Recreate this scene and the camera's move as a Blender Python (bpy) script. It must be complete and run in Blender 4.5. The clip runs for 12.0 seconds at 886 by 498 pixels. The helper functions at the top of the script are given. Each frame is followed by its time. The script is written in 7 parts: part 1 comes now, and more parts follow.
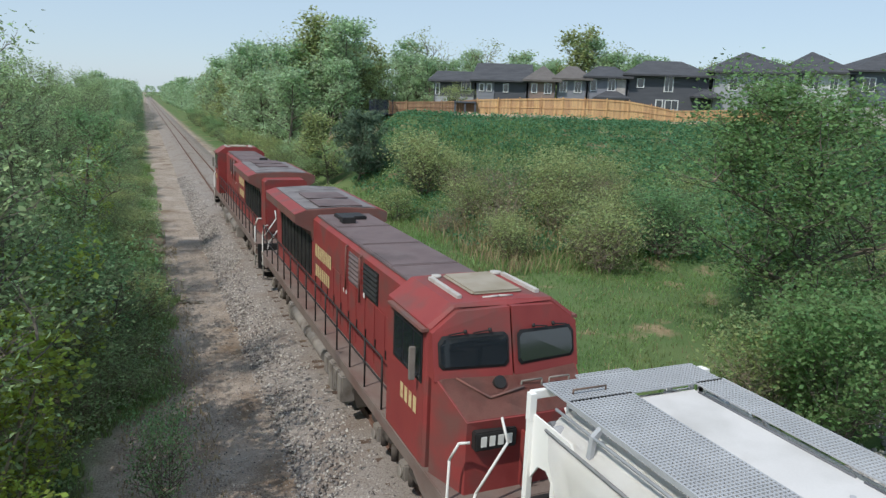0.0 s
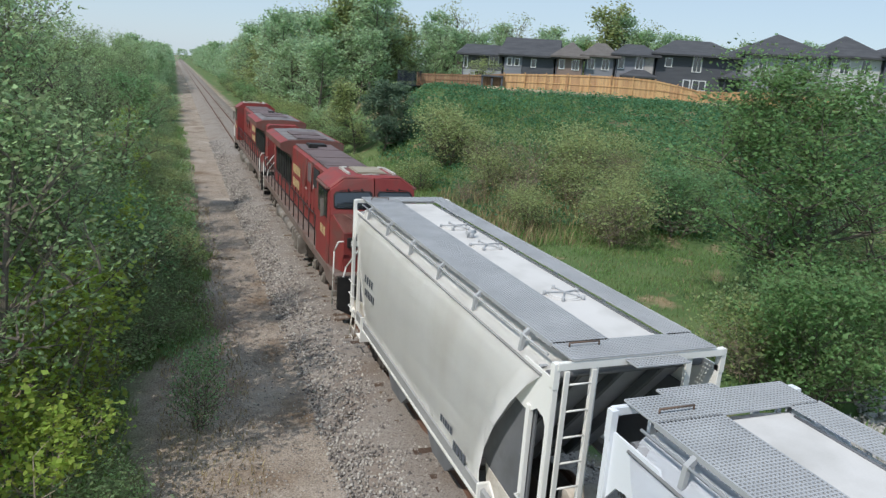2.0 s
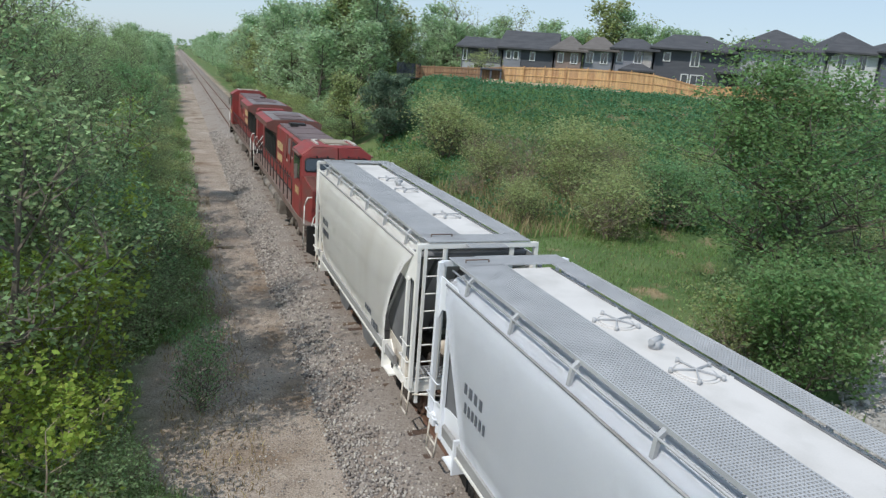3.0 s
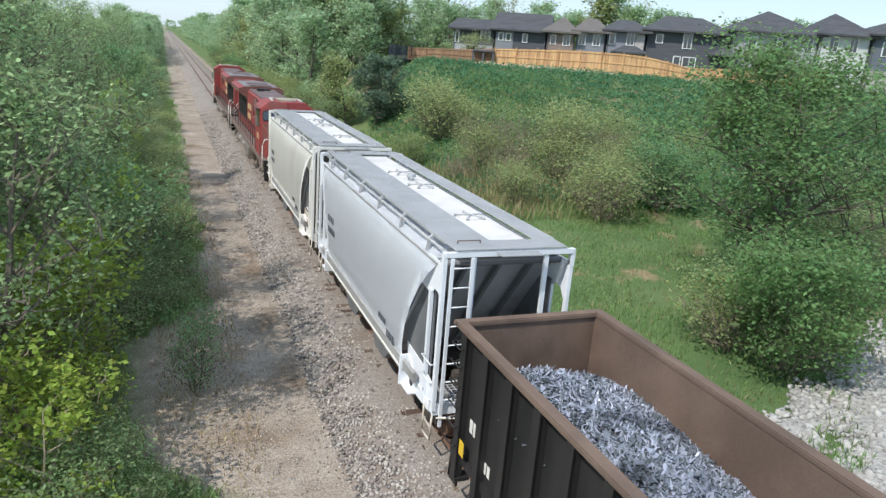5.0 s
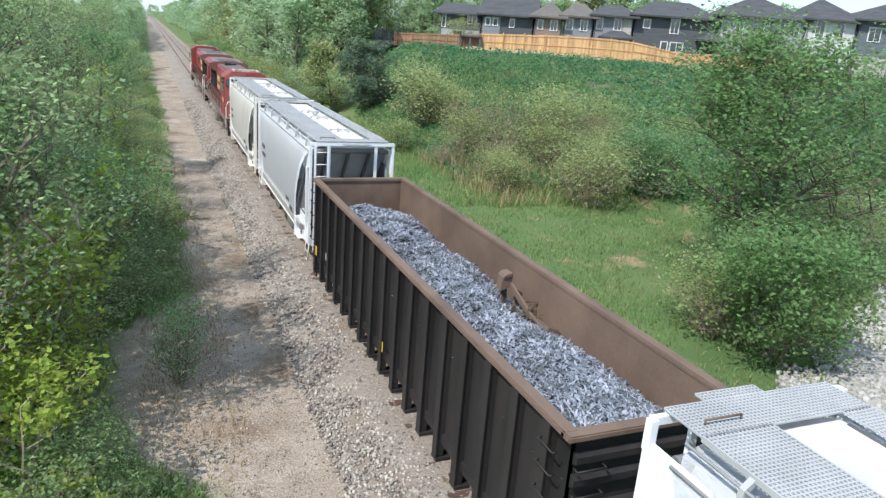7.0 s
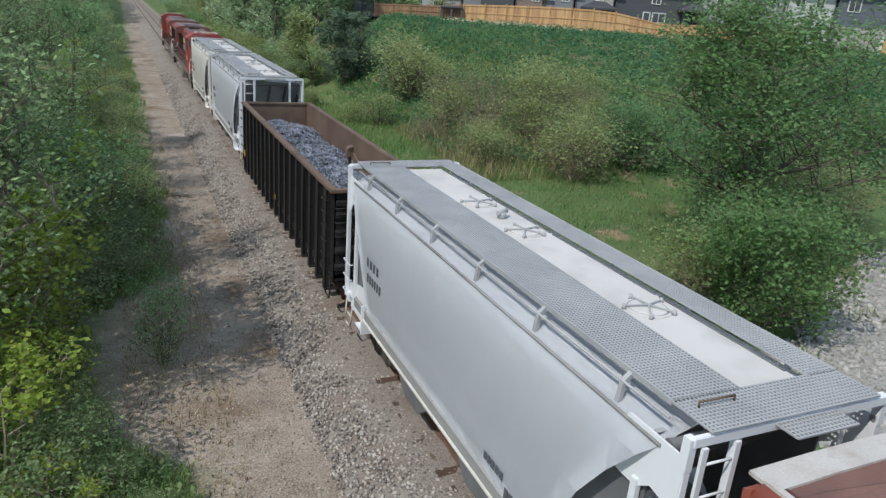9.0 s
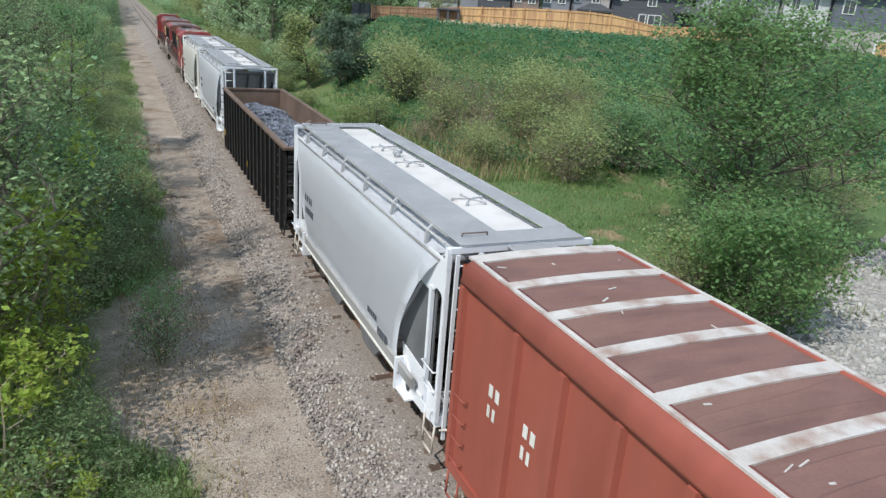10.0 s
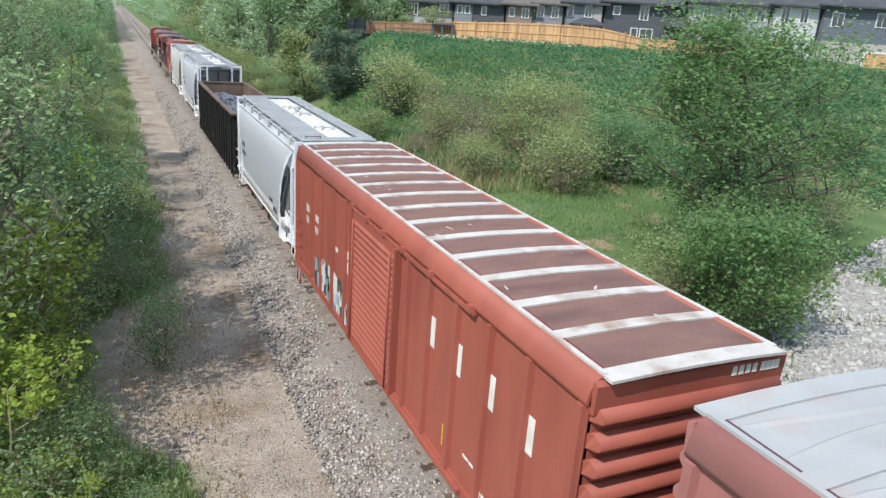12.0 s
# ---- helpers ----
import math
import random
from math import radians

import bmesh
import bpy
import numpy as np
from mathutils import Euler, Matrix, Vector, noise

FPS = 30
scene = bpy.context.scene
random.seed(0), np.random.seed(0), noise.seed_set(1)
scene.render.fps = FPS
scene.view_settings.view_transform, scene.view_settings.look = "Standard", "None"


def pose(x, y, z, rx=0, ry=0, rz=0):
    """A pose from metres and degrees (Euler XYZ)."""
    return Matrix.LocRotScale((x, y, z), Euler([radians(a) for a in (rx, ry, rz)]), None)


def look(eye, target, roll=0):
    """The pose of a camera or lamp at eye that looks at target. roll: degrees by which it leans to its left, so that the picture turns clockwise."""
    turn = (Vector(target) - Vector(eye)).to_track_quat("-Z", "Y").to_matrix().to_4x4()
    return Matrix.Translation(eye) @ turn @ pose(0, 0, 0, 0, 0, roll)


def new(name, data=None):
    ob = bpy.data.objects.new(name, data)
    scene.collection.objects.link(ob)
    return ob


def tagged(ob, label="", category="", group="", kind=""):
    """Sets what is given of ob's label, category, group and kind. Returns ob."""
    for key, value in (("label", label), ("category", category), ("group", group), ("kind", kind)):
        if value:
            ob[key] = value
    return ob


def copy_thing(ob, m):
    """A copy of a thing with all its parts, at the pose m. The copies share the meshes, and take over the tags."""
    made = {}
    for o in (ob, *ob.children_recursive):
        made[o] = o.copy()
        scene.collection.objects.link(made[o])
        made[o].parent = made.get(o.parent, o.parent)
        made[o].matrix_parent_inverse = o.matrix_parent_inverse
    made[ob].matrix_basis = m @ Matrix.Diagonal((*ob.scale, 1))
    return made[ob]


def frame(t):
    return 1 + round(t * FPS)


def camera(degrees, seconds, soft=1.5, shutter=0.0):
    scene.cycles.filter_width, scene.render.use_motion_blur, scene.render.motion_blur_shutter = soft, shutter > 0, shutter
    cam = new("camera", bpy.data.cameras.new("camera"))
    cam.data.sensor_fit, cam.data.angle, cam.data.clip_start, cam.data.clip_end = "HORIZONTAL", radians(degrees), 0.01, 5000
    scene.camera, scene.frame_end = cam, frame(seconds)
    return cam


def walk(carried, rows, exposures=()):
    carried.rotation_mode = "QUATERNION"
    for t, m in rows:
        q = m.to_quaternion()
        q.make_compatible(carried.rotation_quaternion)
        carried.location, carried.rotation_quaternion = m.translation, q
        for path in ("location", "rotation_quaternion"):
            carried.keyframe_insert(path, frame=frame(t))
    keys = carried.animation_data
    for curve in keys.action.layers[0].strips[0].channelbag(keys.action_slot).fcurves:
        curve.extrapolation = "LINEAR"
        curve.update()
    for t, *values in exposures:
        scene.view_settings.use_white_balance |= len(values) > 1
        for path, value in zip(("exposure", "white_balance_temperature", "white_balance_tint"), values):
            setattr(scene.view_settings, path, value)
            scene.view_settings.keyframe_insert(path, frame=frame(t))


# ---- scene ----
# ================= camera and its walk =================
cam = camera(64.44, 12.0, soft=1.4)
# seconds, x, y, z, yaw, pitch, roll
CAMERA_ROWS = [
    (0.0, -5.96, 2.39, 8.24, -23.09, -11.85, 2.17),
    (0.5, -5.97, 1.97, 8.24, -22.12, -12.39, 2.70),
    (1.0, -6.13, 1.44, 8.32, -21.58, -13.11, 3.29),
    (1.5, -6.21, 1.08, 8.32, -21.30, -13.71, 3.73),
    (2.0, -6.30, 0.71, 8.36, -21.22, -14.13, 4.02),
    (2.5, -6.30, 0.34, 8.42, -21.07, -14.46, 4.20),
    (3.0, -6.41, 0.14, 8.43, -21.37, -14.73, 4.46),
    (5.0, -6.46, 0.02, 8.43, -22.12, -16.06, 4.55),
    (5.5, -6.42, 0.07, 8.45, -22.20, -16.43, 4.53),
    (6.0, -6.33, 0.16, 8.40, -22.39, -16.66, 4.19),
    (6.5, -6.34, 0.25, 8.39, -22.80, -16.84, 4.40),
    (7.0, -6.37, 0.26, 8.40, -23.25, -17.07, 4.56),
    (9.0, -6.37, 0.42, 8.44, -24.90, -19.13, 4.51),
    (9.5, -6.34, 0.32, 8.44, -24.97, -19.21, 4.59),
    (10.0, -6.37, 0.15, 8.45, -25.06, -18.95, 4.49),
    (10.5, -6.43, -0.06, 8.45, -25.13, -18.58, 4.43),
    (11.0, -6.45, -0.21, 8.46, -25.17, -18.29, 4.21),
    (11.5, -6.53, -0.33, 8.50, -25.30, -18.04, 4.28),
    (12.0, -6.46, -0.42, 8.53, -25.21, -17.89, 4.13),
]
walk(cam, [(t, pose(x, y, z, 90 + p, 0, w) @ pose(0, 0, 0, 0, 0, r)) for t, x, y, z, w, p, r in CAMERA_ROWS],
     exposures=[(0.0, -0.12), (2.5, -0.13), (5.0, 0.28), (6.0, 0.49), (7.0, 0.53), (9.0, -0.25), (10.0, 0.12), (12.0, 0.38)])
# how far the train has come along the track
TRAIN_ROWS = [(0.0, -70.10), (0.5, -67.50), (1.0, -64.85), (1.5, -62.15), (2.0, -59.40), (2.5, -56.60), (3.0, -53.70), (5.0, -42.40), (5.5, -39.50), (6.0, -36.70), (6.5, -33.90), (7.0, -31.05), (9.0, -19.85), (9.5, -17.05), (10.0, -14.25), (10.5, -11.45), (11.0, -8.60), (11.5, -5.75), (12.0, -2.90)]

# ================= light =================
SUN_ELEVATION, SUN_SIDE = 51.0, Vector((-0.90, -0.44, 0.0))     # the side from which the sun shines
world = bpy.data.worlds.new("sky")
scene.world = world
world.use_nodes = True
sky = world.node_tree.nodes.new("ShaderNodeTexSky")
sky.sky_type, sky.sun_disc = "NISHITA", False
sky.sun_elevation = radians(SUN_ELEVATION)
sky.sun_rotation = math.atan2(SUN_SIDE.x, SUN_SIDE.y)
sky.air_density, sky.dust_density, sky.ozone_density = 1.0, 0.4, 2.0
veil = world.node_tree.nodes.new("ShaderNodeMixRGB")                # thin high haze evens out the sky
veil.inputs[0].default_value, veil.inputs[2].default_value = 0.72, (3.7, 4.75, 5.9, 1)
world.node_tree.links.new(sky.outputs[0], veil.inputs[1])
world.node_tree.links.new(veil.outputs[0], world.node_tree.nodes["Background"].inputs[0])
world.node_tree.nodes["Background"].inputs[1].default_value = 0.15
sun = new("sun", bpy.data.lights.new("sun", "SUN"))
sun.data.energy, sun.data.angle, sun.data.color = 3.6, radians(0.6), (1.0, 0.95, 0.88)
sun_from = SUN_SIDE.normalized() * math.cos(radians(SUN_ELEVATION)) + Vector((0, 0, math.sin(radians(SUN_ELEVATION))))
sun.matrix_world = look(sun_from * 60, (0, 0, 0))


# ================= materials =================
def material(name, colors, scale=3.0, detail=8.0, rough=0.8, metal=0.0, bump=0.0, bump_scale=40.0, island=0.0, objvar=0.0,
             translucent=0.0, stretch=(1, 1, 1), stain=None, coat=0.0, grainy=None):
    """Noise between colours in real metres, with fine grain, random change per piece, bump and stains."""
    m = bpy.data.materials.new(name)
    m.use_nodes = True
    nt = m.node_tree
    n, l = nt.nodes, nt.links
    bsdf = n["Principled BSDF"]
    bsdf.inputs["Roughness"].default_value, bsdf.inputs["Metallic"].default_value = rough, metal
    bsdf.inputs["Coat Weight"].default_value = coat
    bsdf.inputs["Specular IOR Level"].default_value = 0.35
    coord = n.new("ShaderNodeTexCoord")
    place = n.new("ShaderNodeMapping")
    place.inputs["Scale"].default_value = stretch
    l.new(coord.outputs["Object"], place.inputs[0])
    tex = n.new("ShaderNodeTexNoise")
    tex.inputs["Scale"].default_value, tex.inputs["Detail"].default_value = scale, detail
    l.new(place.outputs[0], tex.inputs["Vector"])
    ramp = n.new("ShaderNodeValToRGB")
    cr = ramp.color_ramp
    for k, c in enumerate(colors):
        pos = 0.3 + 0.4 * k / max(1, len(colors) - 1)
        e = cr.elements[k] if k < 2 else cr.elements.new(pos)
        e.position, e.color = pos, (*c, 1)
    if len(colors) == 1:
        cr.elements[1].color = (*colors[0], 1)
    l.new(tex.outputs["Fac"], ramp.inputs[0])
    out = ramp.outputs[0]
    fine = n.new("ShaderNodeTexNoise")
    fine.inputs["Scale"].default_value, fine.inputs["Detail"].default_value = bump_scale, 6
    l.new(place.outputs[0], fine.inputs["Vector"])
    if stain:
        color, where, amount = stain
        st = n.new("ShaderNodeTexNoise")
        st.inputs["Scale"].default_value, st.inputs["Detail"].default_value = where, 10
        l.new(place.outputs[0], st.inputs["Vector"])
        r2 = n.new("ShaderNodeMapRange")
        r2.inputs[1].default_value, r2.inputs[2].default_value, r2.inputs[4].default_value = 0.5, 0.72, amount
        l.new(st.outputs["Fac"], r2.inputs[0])
        mx = n.new("ShaderNodeMixRGB")
        mx.inputs[2].default_value = (*color, 1)
        l.new(r2.outputs[0], mx.inputs[0])
        l.new(out, mx.inputs[1])
        out = mx.outputs[0]
    hsv = n.new("ShaderNodeHueSaturation")
    l.new(out, hsv.inputs["Color"])
    grain = n.new("ShaderNodeMapRange")
    g = grainy if grainy is not None else (0.18 if rough > 0.7 else 0.06)
    grain.inputs[3].default_value, grain.inputs[4].default_value = 1 - g, 1 + g
    l.new(fine.outputs["Fac"], grain.inputs[0])
    val = grain.outputs[0]
    if island or objvar:
        if island:
            rnd = n.new("ShaderNodeNewGeometry").outputs["Random Per Island"]
        else:
            rnd = n.new("ShaderNodeObjectInfo").outputs["Random"]
        amount = island or objvar
        vr = n.new("ShaderNodeMapRange")
        vr.inputs[3].default_value, vr.inputs[4].default_value = 1 - amount, 1 + amount
        l.new(rnd, vr.inputs[0])
        mul = n.new("ShaderNodeMath")
        mul.operation = "MULTIPLY"
        l.new(val, mul.inputs[0])
        l.new(vr.outputs[0], mul.inputs[1])
        val = mul.outputs[0]
        hr = n.new("ShaderNodeMapRange")
        hr.inputs[3].default_value, hr.inputs[4].default_value = 0.5 - 0.05 * amount, 0.5 + 0.035 * amount
        l.new(rnd, hr.inputs[0])
        l.new(hr.outputs[0], hsv.inputs["Hue"])
    l.new(val, hsv.inputs["Value"])
    l.new(hsv.outputs[0], bsdf.inputs["Base Color"])
    if bump:
        b = n.new("ShaderNodeBump")
        b.inputs["Strength"].default_value, b.inputs["Distance"].default_value = bump, 0.03
        l.new(fine.outputs["Fac"], b.inputs["Height"])
        l.new(b.outputs[0], bsdf.inputs["Normal"])
    if translucent:
        bsdf.inputs["Specular IOR Level"].default_value = 0.12
        tr = n.new("ShaderNodeBsdfTranslucent")
        through_leaf = n.new("ShaderNodeHueSaturation")      # light that comes through a leaf is lighter and yellower
        through_leaf.inputs["Hue"].default_value, through_leaf.inputs["Value"].default_value = 0.493, 2.2
        l.new(hsv.outputs[0], through_leaf.inputs["Color"])
        l.new(through_leaf.outputs[0], tr.inputs["Color"])
        mixer = n.new("ShaderNodeMixShader")
        mixer.inputs[0].default_value = translucent
        l.new(bsdf.outputs[0], mixer.inputs[1])
        l.new(tr.outputs[0], mixer.inputs[2])
        l.new(mixer.outputs[0], n["Material Output"].inputs["Surface"])
    return m


RED = material("faded red paint", [(0.225, 0.038, 0.038), (0.26, 0.046, 0.043), (0.185, 0.036, 0.036)], 0.9, rough=0.6, stain=((0.15, 0.085, 0.072), 0.9, 0.75), bump=0.05)
RED_DIRTY = material("road-dusted red paint", [(0.16, 0.075, 0.064), (0.20, 0.085, 0.07), (0.13, 0.095, 0.085)], 0.8, rough=0.8, stain=((0.15, 0.125, 0.11), 1.0, 0.85), bump=0.05)
SOOT = material("sooty dark roof paint", [(0.09, 0.070, 0.072), (0.155, 0.115, 0.115), (0.12, 0.088, 0.09)], 0.7, rough=0.75, stain=((0.17, 0.14, 0.14), 1.8, 0.6), bump=0.1)
GREY_ROOF = material("dusty grey roof", [(0.16, 0.15, 0.155), (0.23, 0.21, 0.21)], 1.1, rough=0.8, stain=((0.07, 0.06, 0.06), 1.4, 0.8), bump=0.1)
BLACK = material("black iron", [(0.012, 0.012, 0.013), (0.03, 0.028, 0.027)], 2.5, rough=0.6, bump=0.15)
UNDER = material("dusty brown underframe iron", [(0.045, 0.038, 0.033), (0.085, 0.07, 0.06), (0.06, 0.05, 0.042)], 2.0, rough=0.85, bump=0.2)
TANK = material("dusty grey tank paint", [(0.20, 0.18, 0.16), (0.28, 0.25, 0.22)], 1.6, rough=0.75, stain=((0.1, 0.075, 0.06), 2.2, 0.7))
GLASS = material("dark window glass", [(0.015, 0.02, 0.025)], 1.0, rough=0.06)
GLASS.node_tree.nodes["Principled BSDF"].inputs["Specular IOR Level"].default_value = 0.7
GLASS.node_tree.nodes["Principled BSDF"].inputs["IOR"].default_value = 1.75
RUBBER = material("black window rubber", [(0.015, 0.015, 0.016)], 3, rough=0.6)
CREAM = material("faded cream lettering", [(0.62, 0.50, 0.26), (0.52, 0.38, 0.2)], 5, rough=0.7, stain=((0.3, 0.08, 0.05), 6, 0.6))
WHITE = material("white paint", [(0.74, 0.73, 0.70), (0.66, 0.65, 0.61)], 1.6, rough=0.5, stain=((0.45, 0.42, 0.36), 2.2, 0.4))
HOPPER_CREAM = material("warm white hopper paint", [(0.84, 0.825, 0.785), (0.87, 0.86, 0.83), (0.82, 0.80, 0.75)], 0.55, rough=0.42, stretch=(1, 1, 0.35), stain=((0.60, 0.55, 0.48), 0.7, 0.22), grainy=0.02)
HOPPER_WHITE = material("cool white hopper paint", [(0.755, 0.785, 0.835), (0.78, 0.805, 0.85), (0.735, 0.765, 0.815)], 0.35, rough=0.38, stretch=(1, 1, 0.5), stain=((0.7, 0.72, 0.75), 0.6, 0.12), grainy=0.02)
ROOF_WHITE = material("chalky white roof", [(0.64, 0.625, 0.61), (0.58, 0.565, 0.55)], 0.9, rough=0.6, stain=((0.42, 0.41, 0.39), 1.0, 0.7))
GALV = material("galvanised steel grating", [(0.36, 0.37, 0.385), (0.46, 0.47, 0.485)], 1.4, rough=0.5, metal=0.1, bump=0.05)
# on end webs and stiffeners this dark grey is shade painted over white
SLOPE = material("dark grey of shaded sheets and end gear", [(0.12, 0.125, 0.135), (0.17, 0.175, 0.185)], 1.1, rough=0.7, stain=((0.1, 0.1, 0.1), 2.0, 0.6))
SILL = material("dusty grey sill", [(0.27, 0.27, 0.27), (0.36, 0.36, 0.36)], 1.2, rough=0.8, stain=((0.13, 0.11, 0.1), 1.6, 0.8), stretch=(1, 0.4, 1))
GOND = material("black brown gondola paint", [(0.017, 0.016, 0.017), (0.027, 0.025, 0.026), (0.013, 0.013, 0.014)], 1.1, rough=0.6, stretch=(1, 1, 0.25), stain=((0.05, 0.04, 0.036), 1.5, 0.35), bump=0.08)
RUST = material("rubbed brown rusty steel", [(0.115, 0.080, 0.062), (0.155, 0.108, 0.084), (0.095, 0.068, 0.054)], 1.0, rough=0.8, stretch=(1, 0.5, 0.5), stain=((0.23, 0.16, 0.12), 1.2, 0.5), bump=0.12)
SCRAP = material("shredded steel sheet", [(0.13, 0.145, 0.18), (0.24, 0.265, 0.315), (0.075, 0.085, 0.105)], 0.9, rough=0.5, metal=0.2, island=0.8)
SCRAP_BASE = material("dark scrap underneath", [(0.05, 0.055, 0.065), (0.13, 0.14, 0.16)], 9, rough=0.7, bump=0.8, bump_scale=25)
BOX_RED = material("sun-bleached oxide red boxcar paint", [(0.295, 0.078, 0.054), (0.335, 0.094, 0.066), (0.265, 0.070, 0.050)], 0.7, rough=0.6, stretch=(1, 1, 0.3), stain=((0.25, 0.075, 0.055), 2.0, 0.5), bump=0.04)
BOX_ROOF = material("brown rust-primed boxcar roof", [(0.155, 0.084, 0.073), (0.195, 0.108, 0.092), (0.13, 0.072, 0.064)], 1.3, rough=0.8, stretch=(0.4, 1, 1), stain=((0.24, 0.14, 0.105), 1.2, 0.5), bump=0.06)
BOX_SEAM = material("weathered white roof seam sealer", [(0.46, 0.43, 0.40), (0.55, 0.53, 0.51)], 2.5, rough=0.75, stain=((0.28, 0.17, 0.13), 2.2, 0.85))
BOX_PINK = material("chalky pink-red boxcar paint", [(0.33, 0.13, 0.12), (0.38, 0.16, 0.145)], 0.8, rough=0.7, stretch=(1, 1, 0.3), stain=((0.22, 0.08, 0.07), 1.8, 0.5))
BOX_GREYROOF = material("grey galvanised boxcar roof", [(0.33, 0.34, 0.345), (0.40, 0.41, 0.415)], 0.8, rough=0.6, stain=((0.42, 0.30, 0.27), 1.5, 0.5))
YELLOW = material("yellow paint", [(0.65, 0.42, 0.03)], 4, rough=0.6)
GREYTXT = material("dark grey stencil paint", [(0.10, 0.11, 0.13)], 6, rough=0.7)
BALLAST = material("crushed stone ballast", [(0.15, 0.125, 0.108), (0.29, 0.26, 0.235), (0.19, 0.155, 0.13)], 14, rough=0.95, bump=1.0, bump_scale=18, stain=((0.17, 0.12, 0.09), 0.7, 0.6))
STONE = material("loose ballast stone", [(0.25, 0.225, 0.205), (0.36, 0.335, 0.31)], 3, rough=0.95, island=0.65, bump=0.3)
TIE = material("weathered sleeper wood", [(0.10, 0.068, 0.05), (0.16, 0.115, 0.085)], 6, rough=0.9, stretch=(0.3, 4, 4), objvar=0.3, bump=0.4)
RAIL = material("rusty rail steel", [(0.11, 0.06, 0.042), (0.15, 0.085, 0.06)], 3, rough=0.7)
ROCK = material("white limestone riprap", [(0.30, 0.295, 0.28), (0.41, 0.40, 0.385), (0.24, 0.23, 0.215)], 2.5, rough=0.95, island=0.25, bump=0.5)
BARK = material("grey brown bark", [(0.10, 0.085, 0.07), (0.17, 0.145, 0.12)], 9, rough=0.95, bump=0.6, stretch=(1, 1, 0.25))
TWIG = material("bare grey brown twigs", [(0.22, 0.18, 0.14), (0.30, 0.25, 0.195)], 6, rough=0.95, island=0.3)
LEAF = material("mid green leaves", [(0.180, 0.255, 0.135), (0.215, 0.290, 0.150), (0.155, 0.230, 0.122)], 0.6, rough=0.5, island=0.5, translucent=0.54)
LEAF_DARK = material("deep green leaves", [(0.120, 0.215, 0.100), (0.155, 0.255, 0.122)], 0.7, rough=0.45, island=0.5, translucent=0.48)
LEAF_YELLOW = material("fresh yellow green leaves", [(0.21, 0.285, 0.062), (0.25, 0.315, 0.070), (0.165, 0.25, 0.064)], 0.7, rough=0.5, island=0.4, translucent=0.5)
LEAF_OLIVE = material("pale olive spring leaves", [(0.210, 0.255, 0.118), (0.260, 0.298, 0.140)], 0.6, rough=0.6, island=0.45, translucent=0.45)
# far leaves: the air's haze is put into the colour, paler and greyer
LEAF_FAR_HAZE = material("haze-paled woodland leaves", [(0.215, 0.310, 0.190), (0.260, 0.345, 0.215), (0.185, 0.280, 0.170)], 0.12, rough=0.6, island=0.3, translucent=0.55)
LEAF_FRESH = material("fresh green leaves", [(0.115, 0.195, 0.080), (0.150, 0.236, 0.100)], 0.7, rough=0.45, island=0.5, translucent=0.48)
NEEDLE = material("dark pine needles", [(0.075, 0.130, 0.082), (0.105, 0.170, 0.104)], 1.0, rough=0.6, island=0.4)
GRASS = material("fresh meadow grass", [(0.132, 0.225, 0.082), (0.168, 0.252, 0.098), (0.205, 0.245, 0.108)], 0.35, rough=0.6, island=0.4, translucent=0.4)
STRAW = material("dry straw grass", [(0.27, 0.215, 0.125), (0.34, 0.28, 0.17)], 0.6, rough=0.8, island=0.4, translucent=0.2)
HERB = material("low field herbs", [(0.064, 0.155, 0.082), (0.088, 0.188, 0.098)], 0.15, rough=0.6, island=0.45, translucent=0.4)


